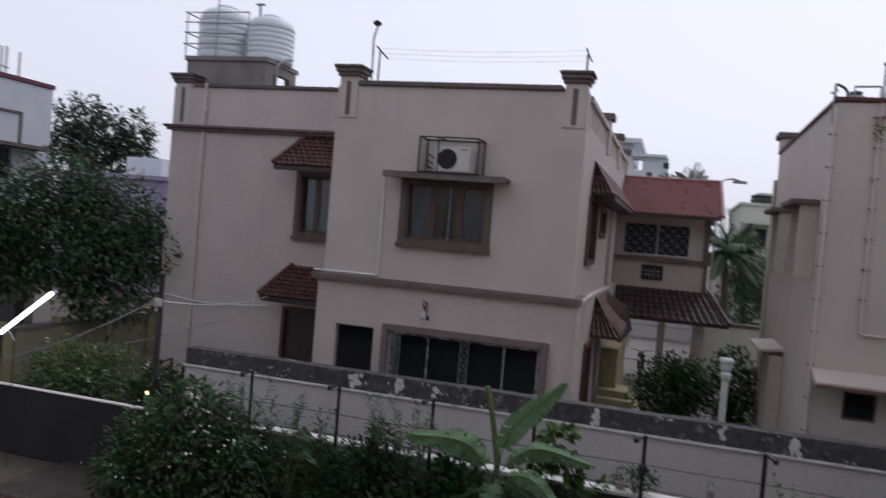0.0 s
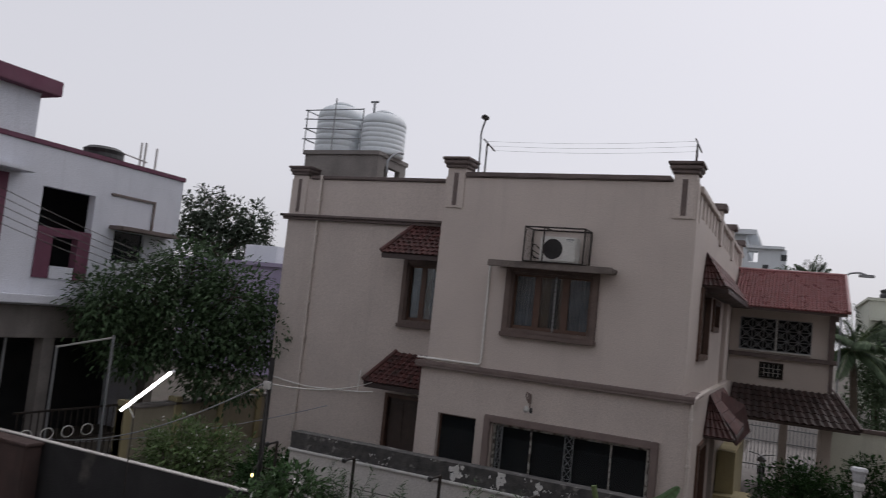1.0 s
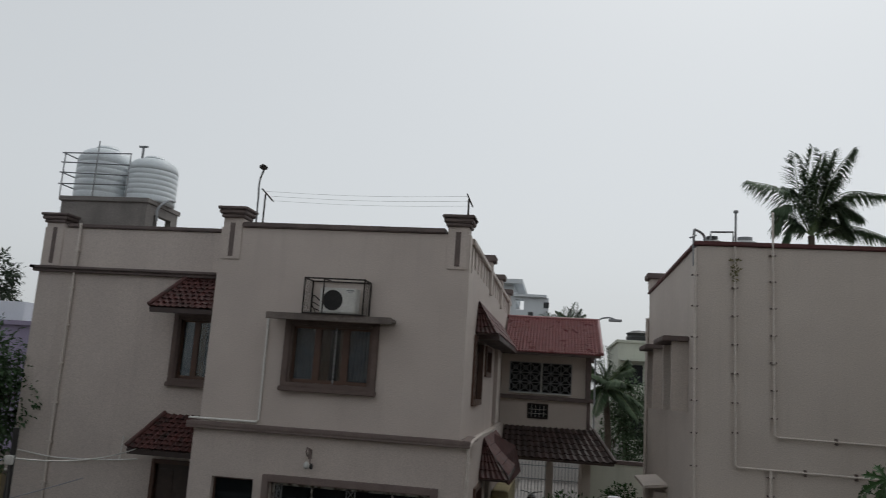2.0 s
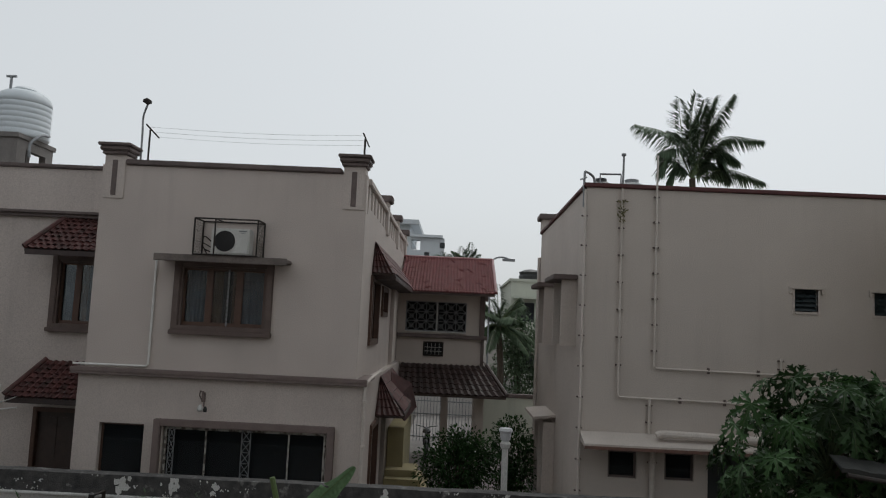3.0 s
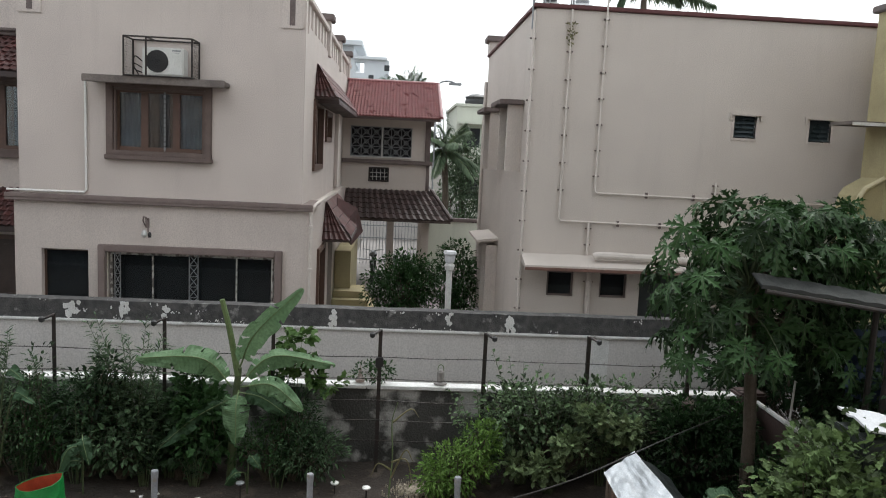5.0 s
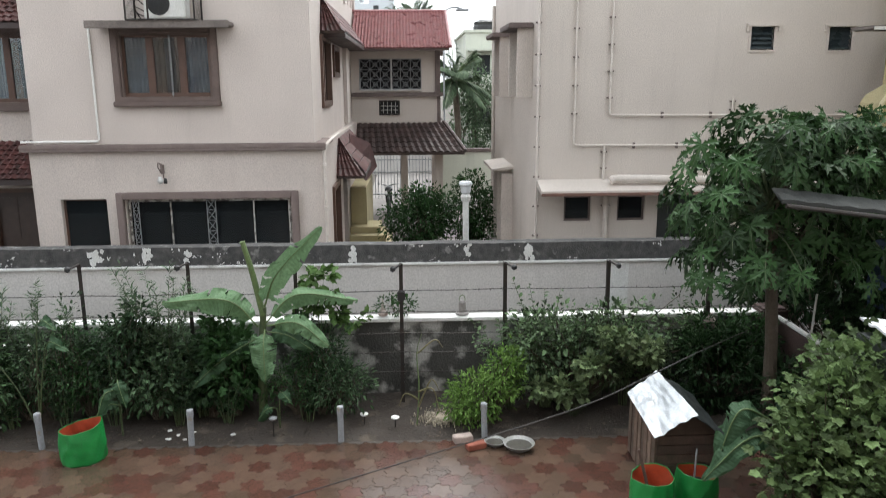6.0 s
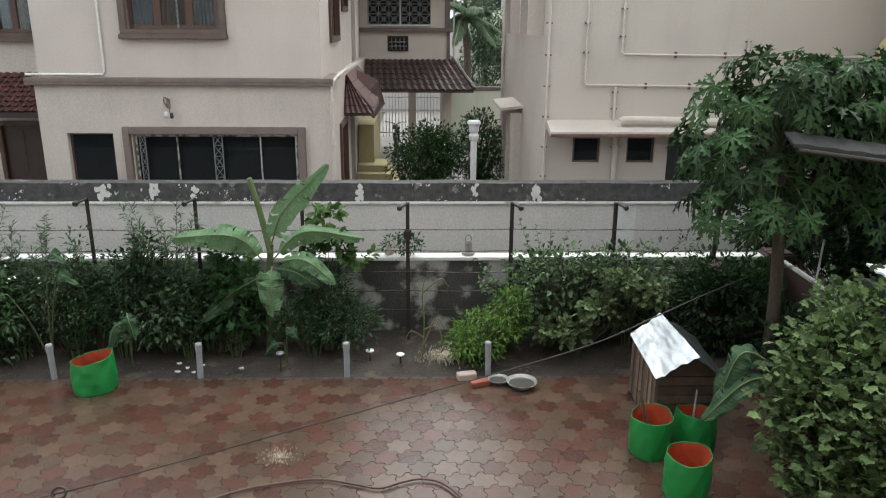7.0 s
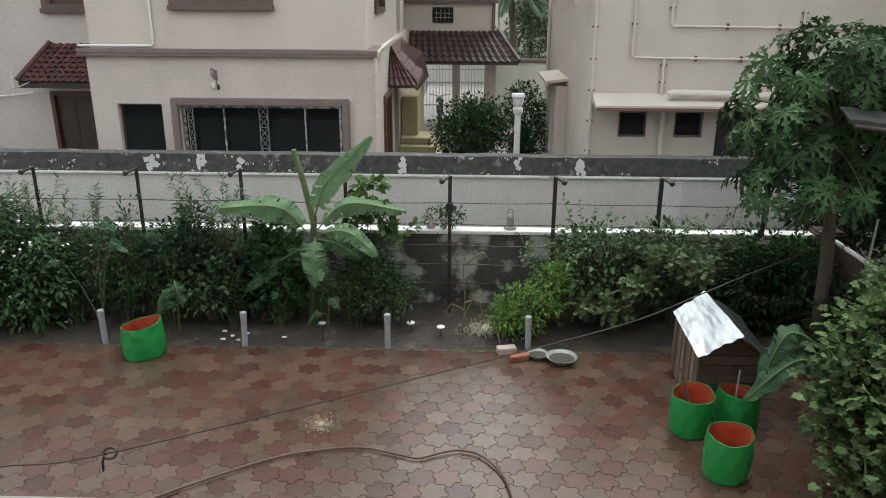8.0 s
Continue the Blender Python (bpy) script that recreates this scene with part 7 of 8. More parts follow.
hose(b2, [kc + Vector((-0.04, 0, 0)), kc + Vector((-0.07, -0.02, -0.08)), kc + Vector((-0.07, -0.03, -0.17))], 0.013, 6)
part("knot", b2, CABLE, rp)

# small green lantern standing on the wall
t = thing("lantern", (0.66, 9.95, 1.105), "small faded green lantern standing on the wall coping", "lantern")
part("base", lathe(B(), (0.66, 9.95, 1.105), [(0.09, 0), (0.09, 0.015), (0.05, 0.03), (0.05, 0.16), (0.03, 0.19)], 12), CONCRETE, t)
part("handle", hose(B(), [(0.66 + 0.04 * math.cos(a), 9.95, 1.31 + 0.06 * math.sin(a)) for a in np.linspace(-0.4, 3.5, 10)], 0.006, 5), STEM, t)
t = thing("finial", (-0.42, 9.95, 1.105), "small terracotta finial on the wall coping", "finial")
part("finial", lathe(B(), (-0.42, 9.95, 1.105), [(0.06, 0), (0.07, 0.04), (0.03, 0.08), (0.02, 0.15), (0.0, 0.24)], 12), BRICK_PALE, t)

# ==== banana plant ====
bp_ = thing("banana_plant", (-1.92, 9.15, 0), "young banana plant with broad torn leaves", "banana plant")
part("trunk", hose(B(), smooth_line([(-1.95, 9.2, 0), (-1.92, 9.15, 0.7), (-1.88, 9.12, 1.2), (-1.85, 9.1, 1.5)], 6), 0.06, 12, 0.6), STALK, bp_)


def banana_leaf(parent, p0, p1, p2, width, seed, fold=0.25, curl=0.0, face=(0, -0.6, 0.8), tears=5):
    """A long leaf along a curved midrib p0 - p1 - p2: ribbed across, wavy at the edge and torn towards the midrib."""
    rng = random.Random(seed)
    pts = smooth_line([p0, p1, p2], 30)
    n = len(pts)
    stalk = int(n * 0.14)
    split = {(rng.randint(stalk + 4, n - 3), rng.choice((-1, 1))): rng.uniform(0.25, 0.85) for _ in range(tears)}
    verts, faces = [], []
    sag = {-1: 0.0, 1: 0.0}
    rows = []
    for i in range(stalk, n):
        s = (i - stalk) / (n - 1 - stalk)
        w = width * (math.sin(math.pi * (0.05 + 0.935 * s)) ** 0.55) * (1 - 0.15 * s) * (1 + 0.06 * math.sin(11 * s + seed))
        d = (pts[min(n - 1, i + 1)] - pts[max(0, i - 1)]).normalized()
        side = d.cross(Vector(face))
        side = side.normalized() if side.length > 0.15 else Vector((1, 0.15, 0)).normalized()
        up = side.cross(d)
        row = []
        for u in (-1, -0.8, -0.55, -0.28, 0, 0.28, 0.55, 0.8, 1):
            q = abs(u)
            if (i, 1 if u > 0 else -1) in split and q > 0.5:
                sag[1 if u > 0 else -1] = rng.uniform(-0.09, 0.05)
            rib = (0.0026 if i % 2 else -0.0026) * min(1.0, 3 * q) * (width / 0.2) ** 2
            wave = (0.03 * math.sin(i * 0.42 + 2.0 * u + seed) + 0.05 * noise.noise(Vector((i * 0.16, u * 2.0, seed)))) * q * (width / 0.2)
            lag = -0.18 * w * q * d
            row.append(pts[i] + side * (u * w) + lag + up * (fold * w * q - curl * w * q * q + rib + wave + sag[1 if u > 0 else -1] * q * q))
        rows.append(row)
    for i, (a, b2) in enumerate(zip(rows, rows[1:])):
        for k in range(8):
            q = (abs(k - 3.5) - 0.5) / 3
            sg = 1 if k > 3 else -1
            if (i + stalk, sg) in split and q > 1 - split[i + stalk, sg]:
                continue
            j = len(verts)
            verts += [a[k], a[k + 1], b2[k + 1], b2[k]]
            faces.append((j, j + 1, j + 2, j + 3))
    o = origin_of(parent)
    me = bpy.data.meshes.new("leaf")
    me.from_pydata([p - o for p in verts], [], faces)
    bm = bmesh.new()
    bm.from_mesh(me)
    bmesh.ops.remove_doubles(bm, verts=bm.verts, dist=1e-4)
    bm.to_mesh(me)
    bm.free()
    # Leaves past the fifth take the green with shade put into its colour.
    me.materials.append(LEAF_BANANA_SHADED if seed > 5 else LEAF_BANANA)
    ob = new("leaf", me)
    ob.parent = parent
    part("midrib", hose(B(), [p + Vector((0, -0.004, 0.004)) for p in pts], 0.012 * min(1.0, width / 0.15), 6, 0.3), STEM, ob)
    return ob


banana_leaf(bp_, (-1.84, 9.1, 1.5), (-1.64, 9.02, 1.95), (-1.10, 9.1, 2.5), 0.175, 1, 0.55, 0.0, (0.5, -1, 0.1), 8)
banana_leaf(bp_, (-1.93, 9.1, 1.25), (-2.27, 9.0, 1.62), (-3.03, 8.95, 1.62), 0.185, 2, -0.6, 0.2, (0, -0.85, 0.5), 10)
banana_leaf(bp_, (-1.85, 9.1, 1.28), (-1.45, 9.2, 1.62), (-0.70, 9.25, 1.52), 0.135, 3, -0.7, 0.2, (0, -0.85, 0.5), 12)
banana_leaf(bp_, (-1.82, 9.08, 1.26), (-1.42, 8.95, 1.33), (-1.04, 8.85, 1.06), 0.13, 4, -0.45, 0.15, (0, -0.85, 0.5), 7)
banana_leaf(bp_, (-1.84, 9.05, 1.22), (-1.82, 8.8, 1.1), (-1.80, 8.72, 0.68), 0.185, 5, -0.35, 0.1, (0.2, -1, 0.2), 8)
banana_leaf(bp_, (-1.83, 9.05, 1.2), (-1.55, 9.0, 1.16), (-1.25, 8.95, 0.98), 0.12, 6, -0.3, 0.1, (0, -0.85, 0.5), 3)
banana_leaf(bp_, (-1.95, 9.1, 1.1), (-2.35, 9.0, 0.88), (-2.76, 8.95, 0.52), 0.12, 7, -0.2, 0.1, (0.3, -0.9, 0.4), 4)
part("rolled_leaf", hose(B(), smooth_line([(-1.86, 9.1, 1.4), (-1.96, 9.08, 1.95), (-2.05, 9.05, 2.34)], 6), 0.04, 9, 0.8), STEM, bp_, "rolled young leaf")
# ==== second banana leaf beside the kennel ====
b3 = thing("banana_plant", (3.35, 6.4, 0), "small banana plant beside the kennel", "banana plant")
part("trunk", hose(B(), smooth_line([(3.55, 6.62, 0), (3.48, 6.52, 0.6), (3.32, 6.38, 1.08)], 5), 0.05, 10, 0.6), STEM, b3)
banana_leaf(b3, Vector((3.3, 6.4, 1.12)), (2.98, 6.4, 1.22), (2.78, 6.38, 0.68), 0.15, 17, -0.35, 0.1, (-0.35, -0.45, 0.8))
banana_leaf(b3, Vector((3.32, 6.32, 1.02)), (2.98, 6.25, 1.0), (2.62, 6.25, 0.62), 0.14, 18, -0.35, 0.1, (-0.3, -0.5, 0.8))

# ==== shrubs of the bed, from one end to the other ====
shrub("flowering_bush", "rounded dark bush dotted with small white blossoms", (-6.4, 9.0, 0), [(-6.4, 8.95, 0.75, 0.95, 0.55, 0.8), (-6.2, 8.95, 1.35, 0.6, 0.45, 0.45), (-6.9, 8.9, 0.5, 0.6, 0.5, 0.5)], 6000, 0.10, LEAF_HEDGE, 51, clump=0.15, flowers=0.3, flower_size=0.024, flower_mat=PETAL)
shrub("flowering_bush", "dense bush with scattered white blossoms by the corner post", (-5.6, 9.1, 0), [(-5.5, 9.05, 0.6, 0.6, 0.5, 0.65), (-5.55, 9.1, 1.1, 0.4, 0.4, 0.35)], 2600, 0.10, LEAF_HEDGE, 52, clump=0.15, flowers=0.12, flower_size=0.024, flower_mat=PETAL)
for k, (x, y, h, n) in enumerate(((-5.75, 9.4, 2.0, 13), (-5.3, 9.35, 1.95, 15), (-4.85, 9.4, 1.85, 13), (-4.2, 9.35, 1.6, 11), (-3.55, 9.3, 1.8, 13), (-3.15, 9.3, 2.1, 17), (-2.75, 9.25, 1.55, 12), (-6.3, 9.4, 1.9, 12))):
    wand_bush("oleander", "upright oleander with narrow grey-green leaves", (x, y, 0), n, h, 0.6, 0.145, 0.17, LEAF_OLEANDER, 60 + k, per=52, start=0.45, group="oleanders along the wall")
for k, (x, w_, h) in enumerate(((-4.9, 0.55, 0.6), (-4.1, 0.6, 0.75), (-3.3, 0.6, 0.7), (-2.6, 0.5, 0.6), (-1.5, 0.55, 0.55), (-0.95, 0.4, 0.5), (-3.7, 0.5, 1.1), (-2.3, 0.35, 1.0), (-4.55, 0.4, 1.05), (-1.2, 0.35, 0.95))):
    shrub("bed_shrub", "dark green leafy shrub in the soil bed", (x, 9.25, 0), [(x, 9.32 - 0.08 * (k % 3), 0.12 + h * 0.62, w_ * 0.9, 0.33, h * 0.45), (x + 0.2 * (-1) ** k, 9.3, 0.25 + h * 0.9, w_ * 0.35, 0.22, h * 0.35)], (1700, 1500, 1900, 1200)[k % 4], 0.045 + 0.012 * (k % 4), (LEAF_BED, LEAF_MID, LEAF_OLEANDER)[k % 3], 70 + k, clump=0.13 + 0.03 * (k % 3), form=("oval", "oval", "oval", "vine")[k % 4], ratio=(0.42, 0.35, 0.5, 0.7)[k % 4], per=8, vary=(0.4, 1.7), group="shrubs of the bed", flowers=0.006, flower_mat=PETAL)
for k, (x, h) in enumerate(((-4.35, 0.9), (-3.75, 1.1), (-2.95, 1.0), (-2.35, 0.85), (-1.35, 0.8), (-5.0, 0.9))):
    wand_bush("bed_weed", "loose weed with pointed mid-green leaves in the bed", (x, 9.0, 0), 10, h, 0.45, 0.075, 0.34, LEAF_BED, 170 + k, per=30, start=0.2, category="weed", group="weeds of the bed", form="oval")
shrub("vine", "round-leaved vine climbing the fence wires", (-1.2, 9.6, 0), [(-1.15, 9.58, 1.35, 0.45, 0.06, 0.16), (-1.25, 9.58, 1.65, 0.2, 0.05, 0.22), (-0.75, 9.58, 1.2, 0.3, 0.06, 0.12)], 160, 0.13, LEAF_BROAD, 81, form="vine", ratio=0.8, clump=0.08, per=4, stem=STEM, stem_r=0.006, category="vine")
shrub("weed", "small leafy weeds growing on the wall top", (-0.2, 9.9, 1.1), [(-0.25, 9.92, 1.25, 0.3, 0.06, 0.14)], 260, 0.06, LEAF_MID, 82, clump=0.06, per=8, stem_r=0.004, category="weed")
shrub("lime_bush", "bright lime-green low bush", (0.95, 8.95, 0), [(0.8, 8.9, 0.36, 0.4, 0.32, 0.3), (1.1, 8.95, 0.6, 0.3, 0.28, 0.3), (0.6, 8.85, 0.25, 0.26, 0.28, 0.22), (1.2, 8.95, 0.85, 0.14, 0.14, 0.22)], 2900, 0.065, LEAF_LIME, 83, clump=0.10, ratio=0.4, per=10)
shrub("hibiscus_bush", "airy bush of small leaves rising above the fence wires", (2.1, 9.35, 0), [(1.75, 9.25, 0.9, 0.5, 0.3, 0.45), (2.6, 9.25, 0.95, 0.55, 0.3, 0.45)], 2000, 0.07, LEAF_HIBISCUS, 84, ratio=0.55, clump=0.17, per=7, vary=(0.5, 1.6))
for k, (x, h) in enumerate(((1.2, 1.35), (1.7, 1.75), (2.2, 1.5), (2.75, 1.55), (3.1, 1.35))):
    wand_bush("hibiscus_bush", "open leafy hibiscus reaching over the wall coping", (x, 9.25, 0), 15, h, 0.5, 0.085, 0.55, LEAF_HIBISCUS, 284 + k, per=22, start=0.3, group="hibiscus along the wall", form="oval")
shrub("creeper", "pale round-leaved creeper trailing over the dark bush", (2.0, 9.0, 0), [(1.89, 8.85, 0.42, 0.2, 0.1, 0.12), (1.56, 8.9, 0.42, 0.12, 0.1, 0.1), (2.55, 8.9, 1.08, 0.22, 0.1, 0.1), (2.9, 8.9, 0.9, 0.22, 0.1, 0.14), (2.2, 8.85, 0.75, 0.2, 0.1, 0.12)], 800, 0.075, LEAF_CREEPER, 184, form="vine", ratio=0.9, clump=0.13, per=6, category="plant", stem=STALK, stem_r=0.003)
shrub("hibiscus_bush", "darker leafy undergrowth beneath the tall bush", (2.0, 9.5, 0), [(1.8, 9.4, 0.7, 0.8, 0.3, 0.6), (2.7, 9.45, 0.8, 0.6, 0.3, 0.55), (3.4, 9.5, 0.8, 0.6, 0.25, 0.6)], 3000, 0.075, LEAF_HIBISCUS, 85, clump=0.16, ratio=0.5)
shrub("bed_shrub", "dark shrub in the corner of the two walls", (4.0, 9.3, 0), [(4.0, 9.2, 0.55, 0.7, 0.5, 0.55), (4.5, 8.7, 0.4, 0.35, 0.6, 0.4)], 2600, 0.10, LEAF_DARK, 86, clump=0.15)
# Two bushes added to darken the area around the side wall.
shrub("dark_bush", "dark leafy bush added to fill the dark area beyond the side wall", (5.7, 9.0, 0), [(5.6, 9.0, 1.7, 0.45, 0.7, 0.7), (5.45, 9.7, 1.4, 0.35, 0.3, 0.8), (5.3, 10.7, 1.2, 0.6, 0.5, 0.8), (6.2, 10.4, 1.4, 0.6, 0.5, 0.9), (6.4, 8.6, 1.7, 0.6, 0.8, 0.8), (5.5, 7.9, 1.5, 0.35, 0.7, 0.6), (7.3, 8.6, 1.6, 0.7, 0.8, 0.8)], 13000, 0.12, LEAF_DARK, 186, clump=0.2)
shrub("corner_bush", "bush added in the corner of the yard walls to cover a pale gap", (4.5, 9.45, 0), [(4.4, 9.45, 0.75, 0.38, 0.28, 0.45), (3.95, 9.5, 0.85, 0.35, 0.25, 0.4)], 1900, 0.09, LEAF_MID, 187, clump=0.15)
ds = thing("dry_stalk", (0.02, 8.85, 0), "tall dry weed stalk with drooping leaves", "weed")
part("stem", hose(B(), smooth_line([(0.02, 8.85, 0), (0.05, 8.85, 0.5), (0.03, 8.86, 0.95), (0.09, 8.86, 1.2)], 5), 0.012, 6, 0.4), STEM, ds)
for k, (p1, p2) in enumerate((((0.2, 8.8, 0.62), (0.3, 8.75, 0.5)), ((-0.12, 8.8, 0.45), (-0.2, 8.78, 0.3)), ((0.22, 8.8, 0.5), (0.3, 8.8, 0.2)), ((0.25, 8.85, 1.12), (0.35, 8.85, 1.02)))):
    part("leaf", hose(B(), smooth_line([(0.04, 8.85, 0.25 + 0.1 * k if k < 3 else 0.95), p1, p2], 5), 0.014, 5, 0.3), LEAF_DRY, ds)


def seedling(base, tips, width, label, first):
    """A young plant: a stalk to each large drooping leaf."""
    t = thing("seedling", base, label, "plant", "seedlings in the bed")
    b0 = Vector(base)
    for k, (p, m, e) in enumerate(tips):
        p = Vector(p)
        part("stalk", hose(B(), smooth_line([b0, b0.lerp(p, 0.5) + Vector((0, 0, 0.1)), p], 5), 0.012, 6, 0.5), STALK, t)
        banana_leaf(t, p, m, e, width, first + k, -0.25, 0.1, (0, -0.6, 0.8), 4)


seedling((-4.62, 8.88, 0.02), (((-4.5, 8.86, 1.4), (-4.38, 8.8, 1.47), (-4.22, 8.75, 1.36)), ((-4.42, 8.84, 1.1), (-4.3, 8.75, 1.22), (-4.08, 8.7, 1.12)), ((-5.0, 8.82, 0.95), (-5.12, 8.78, 0.93), (-5.24, 8.74, 0.84))), 0.075, "young long-stalked plant with a few broad leaves", 9)
seedling((-3.56, 8.72, 0), (((-3.55, 8.7, 0.75), (-3.5, 8.6, 0.7), (-3.42, 8.55, 0.45)), ((-3.56, 8.7, 0.62), (-3.68, 8.6, 0.6), (-3.78, 8.55, 0.3)), ((-3.54, 8.7, 0.42), (-3.66, 8.62, 0.46), (-3.86, 8.55, 0.28))), 0.085, "small broad-leaved plant beside the grow bag", 12)
seedling((-1.68, 8.85, 0), (((-1.66, 8.82, 0.5), (-1.6, 8.72, 0.52), (-1.5, 8.66, 0.42)), ((-1.72, 8.8, 0.3), (-1.82, 8.74, 0.3), (-1.92, 8.7, 0.18))), 0.075, "small broad-leaved plant at the foot of the banana", 15)
shrub("lane_bush", "light green narrow-leaved bush outside the house wall", (-11.4, 12.6, 0), [(-11.4, 12.6, 0.7, 1.2, 0.6, 0.6), (-10.6, 12.8, 0.7, 0.8, 0.5, 0.55), (-11.8, 12.6, 0.5, 0.9, 0.6, 0.5)], 4600, 0.15, LEAF_LANE, 87, form="narrow", ratio=0.24, clump=0.2, per=14, flowers=0.22, flower_size=0.024, flower_mat=PETAL)
shrub("lane_bush", "dark bush at the corner of the compound wall", (-9.2, 12.6, 0), [(-9.2, 12.6, 0.5, 0.9, 0.6, 0.55)], 2400, 0.12, LEAF_MID, 88, clump=0.18, flowers=0.1, flower_mat=PETAL)

# ==== papaya-like tree ====
pt = thing("papaya_tree", (4.35, 8.6, 0), "papaya tree with deeply lobed drooping leaves", "tree")
part("trunk", hose(B(), smooth_line([(4.36, 8.62, 0), (4.33, 8.6, 1.0), (4.25, 8.58, 1.9), (4.2, 8.55, 2.6), (4.3, 8.5, 3.2)], 6), 0.085, 12, 0.6), BARK, pt)
rng = random.Random(91)
hubs = [(Vector((4.1, 8.5, 2.9)), 370, 1.25), (Vector((4.95, 8.75, 3.12)), 170, 1.05), (Vector((5.85, 8.8, 3.0)), 90, 1.1)]
for h, _, _ in hubs[1:]:
    part("limb", hose(B(), smooth_line([(4.24, 8.57, 1.9), Vector((4.24, 8.57, 1.9)).lerp(h, 0.55) + Vector((0, 0, -0.12)), h], 5), 0.05, 8, 0.6), BARK, pt)
lv, pet = Leaves(), B()
for h, count, reach in hubs:
    for k in range(count):
        u = (k + 0.5) / count
        ang, el = k * 2.39996 + rng.uniform(-0.3, 0.3), 1.15 - 1.75 * u + rng.uniform(-0.2, 0.2)
        d = Vector((math.cos(ang) * math.cos(el), 0.8 * math.sin(ang) * math.cos(el), math.sin(el)))
        L = reach * rng.uniform(0.5, 1.05)
        start = h - Vector((0, 0, 0.4 * u))
        tip = start + d * L - Vector((0, 0, 0.1 * L))
        tip.z = min(tip.z, 3.84 - rng.uniform(0, 0.25))
        s = rng.uniform(0.2, 0.34)
        if (3.25 < tip.x < 3.75 and 3.34 < tip.z < 3.72 and tip.y < 8.9) or (tip.y < 8.1 and tip.x > 3.75 and 2.3 < tip.z < 3.3) or tip.z < 2.0 or tip.x < 2.84 + rng.uniform(0, 0.2):
            continue
        if k % 3 == 0:
            hose(pet, smooth_line([start, start.lerp(tip, 0.5) + Vector((0, 0, 0.08)), tip], 3), 0.011, 5, 0.55)
        flat = Vector((d.x, d.y, 0)).normalized()
        a = (flat * 0.7 + rand_dir(rng) * 0.5 - Vector((0, 0, 0.4 + 0.8 * u))).normalized()
        up = (flat * 0.6 + Vector((0, -0.1, 0.8)) + rand_dir(rng) * 0.55).normalized()
        lv.add(tip, a, up, s, s, "lobed")
        n_ = a.cross(up).normalized().cross(a)
        hose(pet, [tip + n_ * 0.02 * s, tip + a * 0.45 * s - n_ * 0.02 * s, tip + a * 0.85 * s - n_ * 0.19 * s], 0.005, 4, 0.4)
part("leaf_stalk", pet, STALK, pt)["kind"] = "stuff"
lv.made("crown", LEAF_PAPAYA, pt)

# ==== near bush at the side ====
shrub("vine_bush", "large bush of pale lobed vine leaves at the yard side", (3.7, 6.0, 0), [(3.62, 5.9, 1.35, 0.52, 0.45, 0.38), (3.42, 5.65, 0.95, 0.5, 0.42, 0.34), (4.1, 6.2, 1.5, 0.5, 0.5, 0.42), (3.42, 5.2, 0.5, 0.45, 0.42, 0.42), (4.2, 6.6, 1.2, 0.5, 0.5, 0.6), (3.9, 5.2, 0.9, 0.5, 0.45, 0.6), (3.05, 5.75, 0.82, 0.28, 0.1, 0.08)], 6400, 0.066, LEAF_VINE, 92, form="vine", ratio=0.95, clump=0.24, per=6, droop=0.25, vary=(0.4, 1.7))
# Inner leaves use a darker green that paints the shade inside the bush.
shrub("vine_bush", "inner leaves of the side bush, coloured dark as its inner shade", (4.1, 6.3, 0), [(4.0, 6.2, 0.8, 0.6, 0.6, 0.8), (4.3, 5.4, 0.8, 0.5, 0.6, 0.8)], 2600, 0.11, LEAF_DARK, 93, clump=0.16)

# ==== lean-to shed beside the side wall ====
sh = thing("shed", (5.6, 7.6, 0), "lean-to shed with a dark metal sheet roof", "shed")
s = B()
n = 22
top, low = [], []
for i in range(n + 1):
    x = 3.75 + (6.9 - 3.75) * i / n
    z = 3.03 - 0.125 * (x - 3.7) + (0.012 if i % 2 else 0)
    top.append([s.verts.new((x + 0.12, 8.0, z + 0.04)), s.verts.new((x + 0.06, 7.62, z - 0.03))])
    low.append([s.verts.new((x + 0.12, 8.0, z + 0.03)), s.verts.new((x + 0.06, 7.62, z - 0.07))])
for i in range(n):
    s.faces.new((top[i][0], top[i + 1][0], top[i + 1][1], top[i][1]))
    s.faces.new((low[i][0], low[i][1], low[i + 1][1], low[i + 1][0]))
    s.faces.new((top[i][1], top[i + 1][1], low[i + 1][1], low[i][1]))
    s.faces.new((top[i][0], low[i][0], low[i + 1][0], top[i + 1][0]))
part("roof_sheet", s, SHED, sh, "dark corrugated roof sheet")
part("gutter", hose(B(), [(3.85, 7.6, 2.93), (6.9, 7.6, 2.54)], 0.025, 8), IRON_BLACK, sh)
for x, y in ((5.3, 7.66), (6.7, 7.66), (5.3, 7.95), (6.7, 7.95)):
    part("post", rod(B(), (x, y, -0.05), (x, y, 2.78 - 0.1 * (x - 5.3)), 0.035, seg=8), IRON_BLACK, sh)
t = thing("tarpaulin", (5.8, 8.3, 1.2), "crumpled blue and white sheet hung under the shed", "tarpaulin")
part("sheet", sheet((5.3, 8.4, 1.5), (6.6, 8.4, 1.5), (6.6, 8.3, 2.4), (5.3, 8.3, 2.4), 18, 14, 0.12, 8.0), BLUE, t)
t = thing("roof_sheet", (4.5, 6.4, 1.9), "white sheet lying over a small dark box", "sheet")
part("sheet", sheet((4.14, 6.1, 2.0), (5.0, 5.8, 1.9), (5.1, 6.6, 1.95), (4.2, 6.7, 2.02), 8, 8, 0.03, 6.0, thick=0.02), SHEET_WHITE, t)
b2 = B()
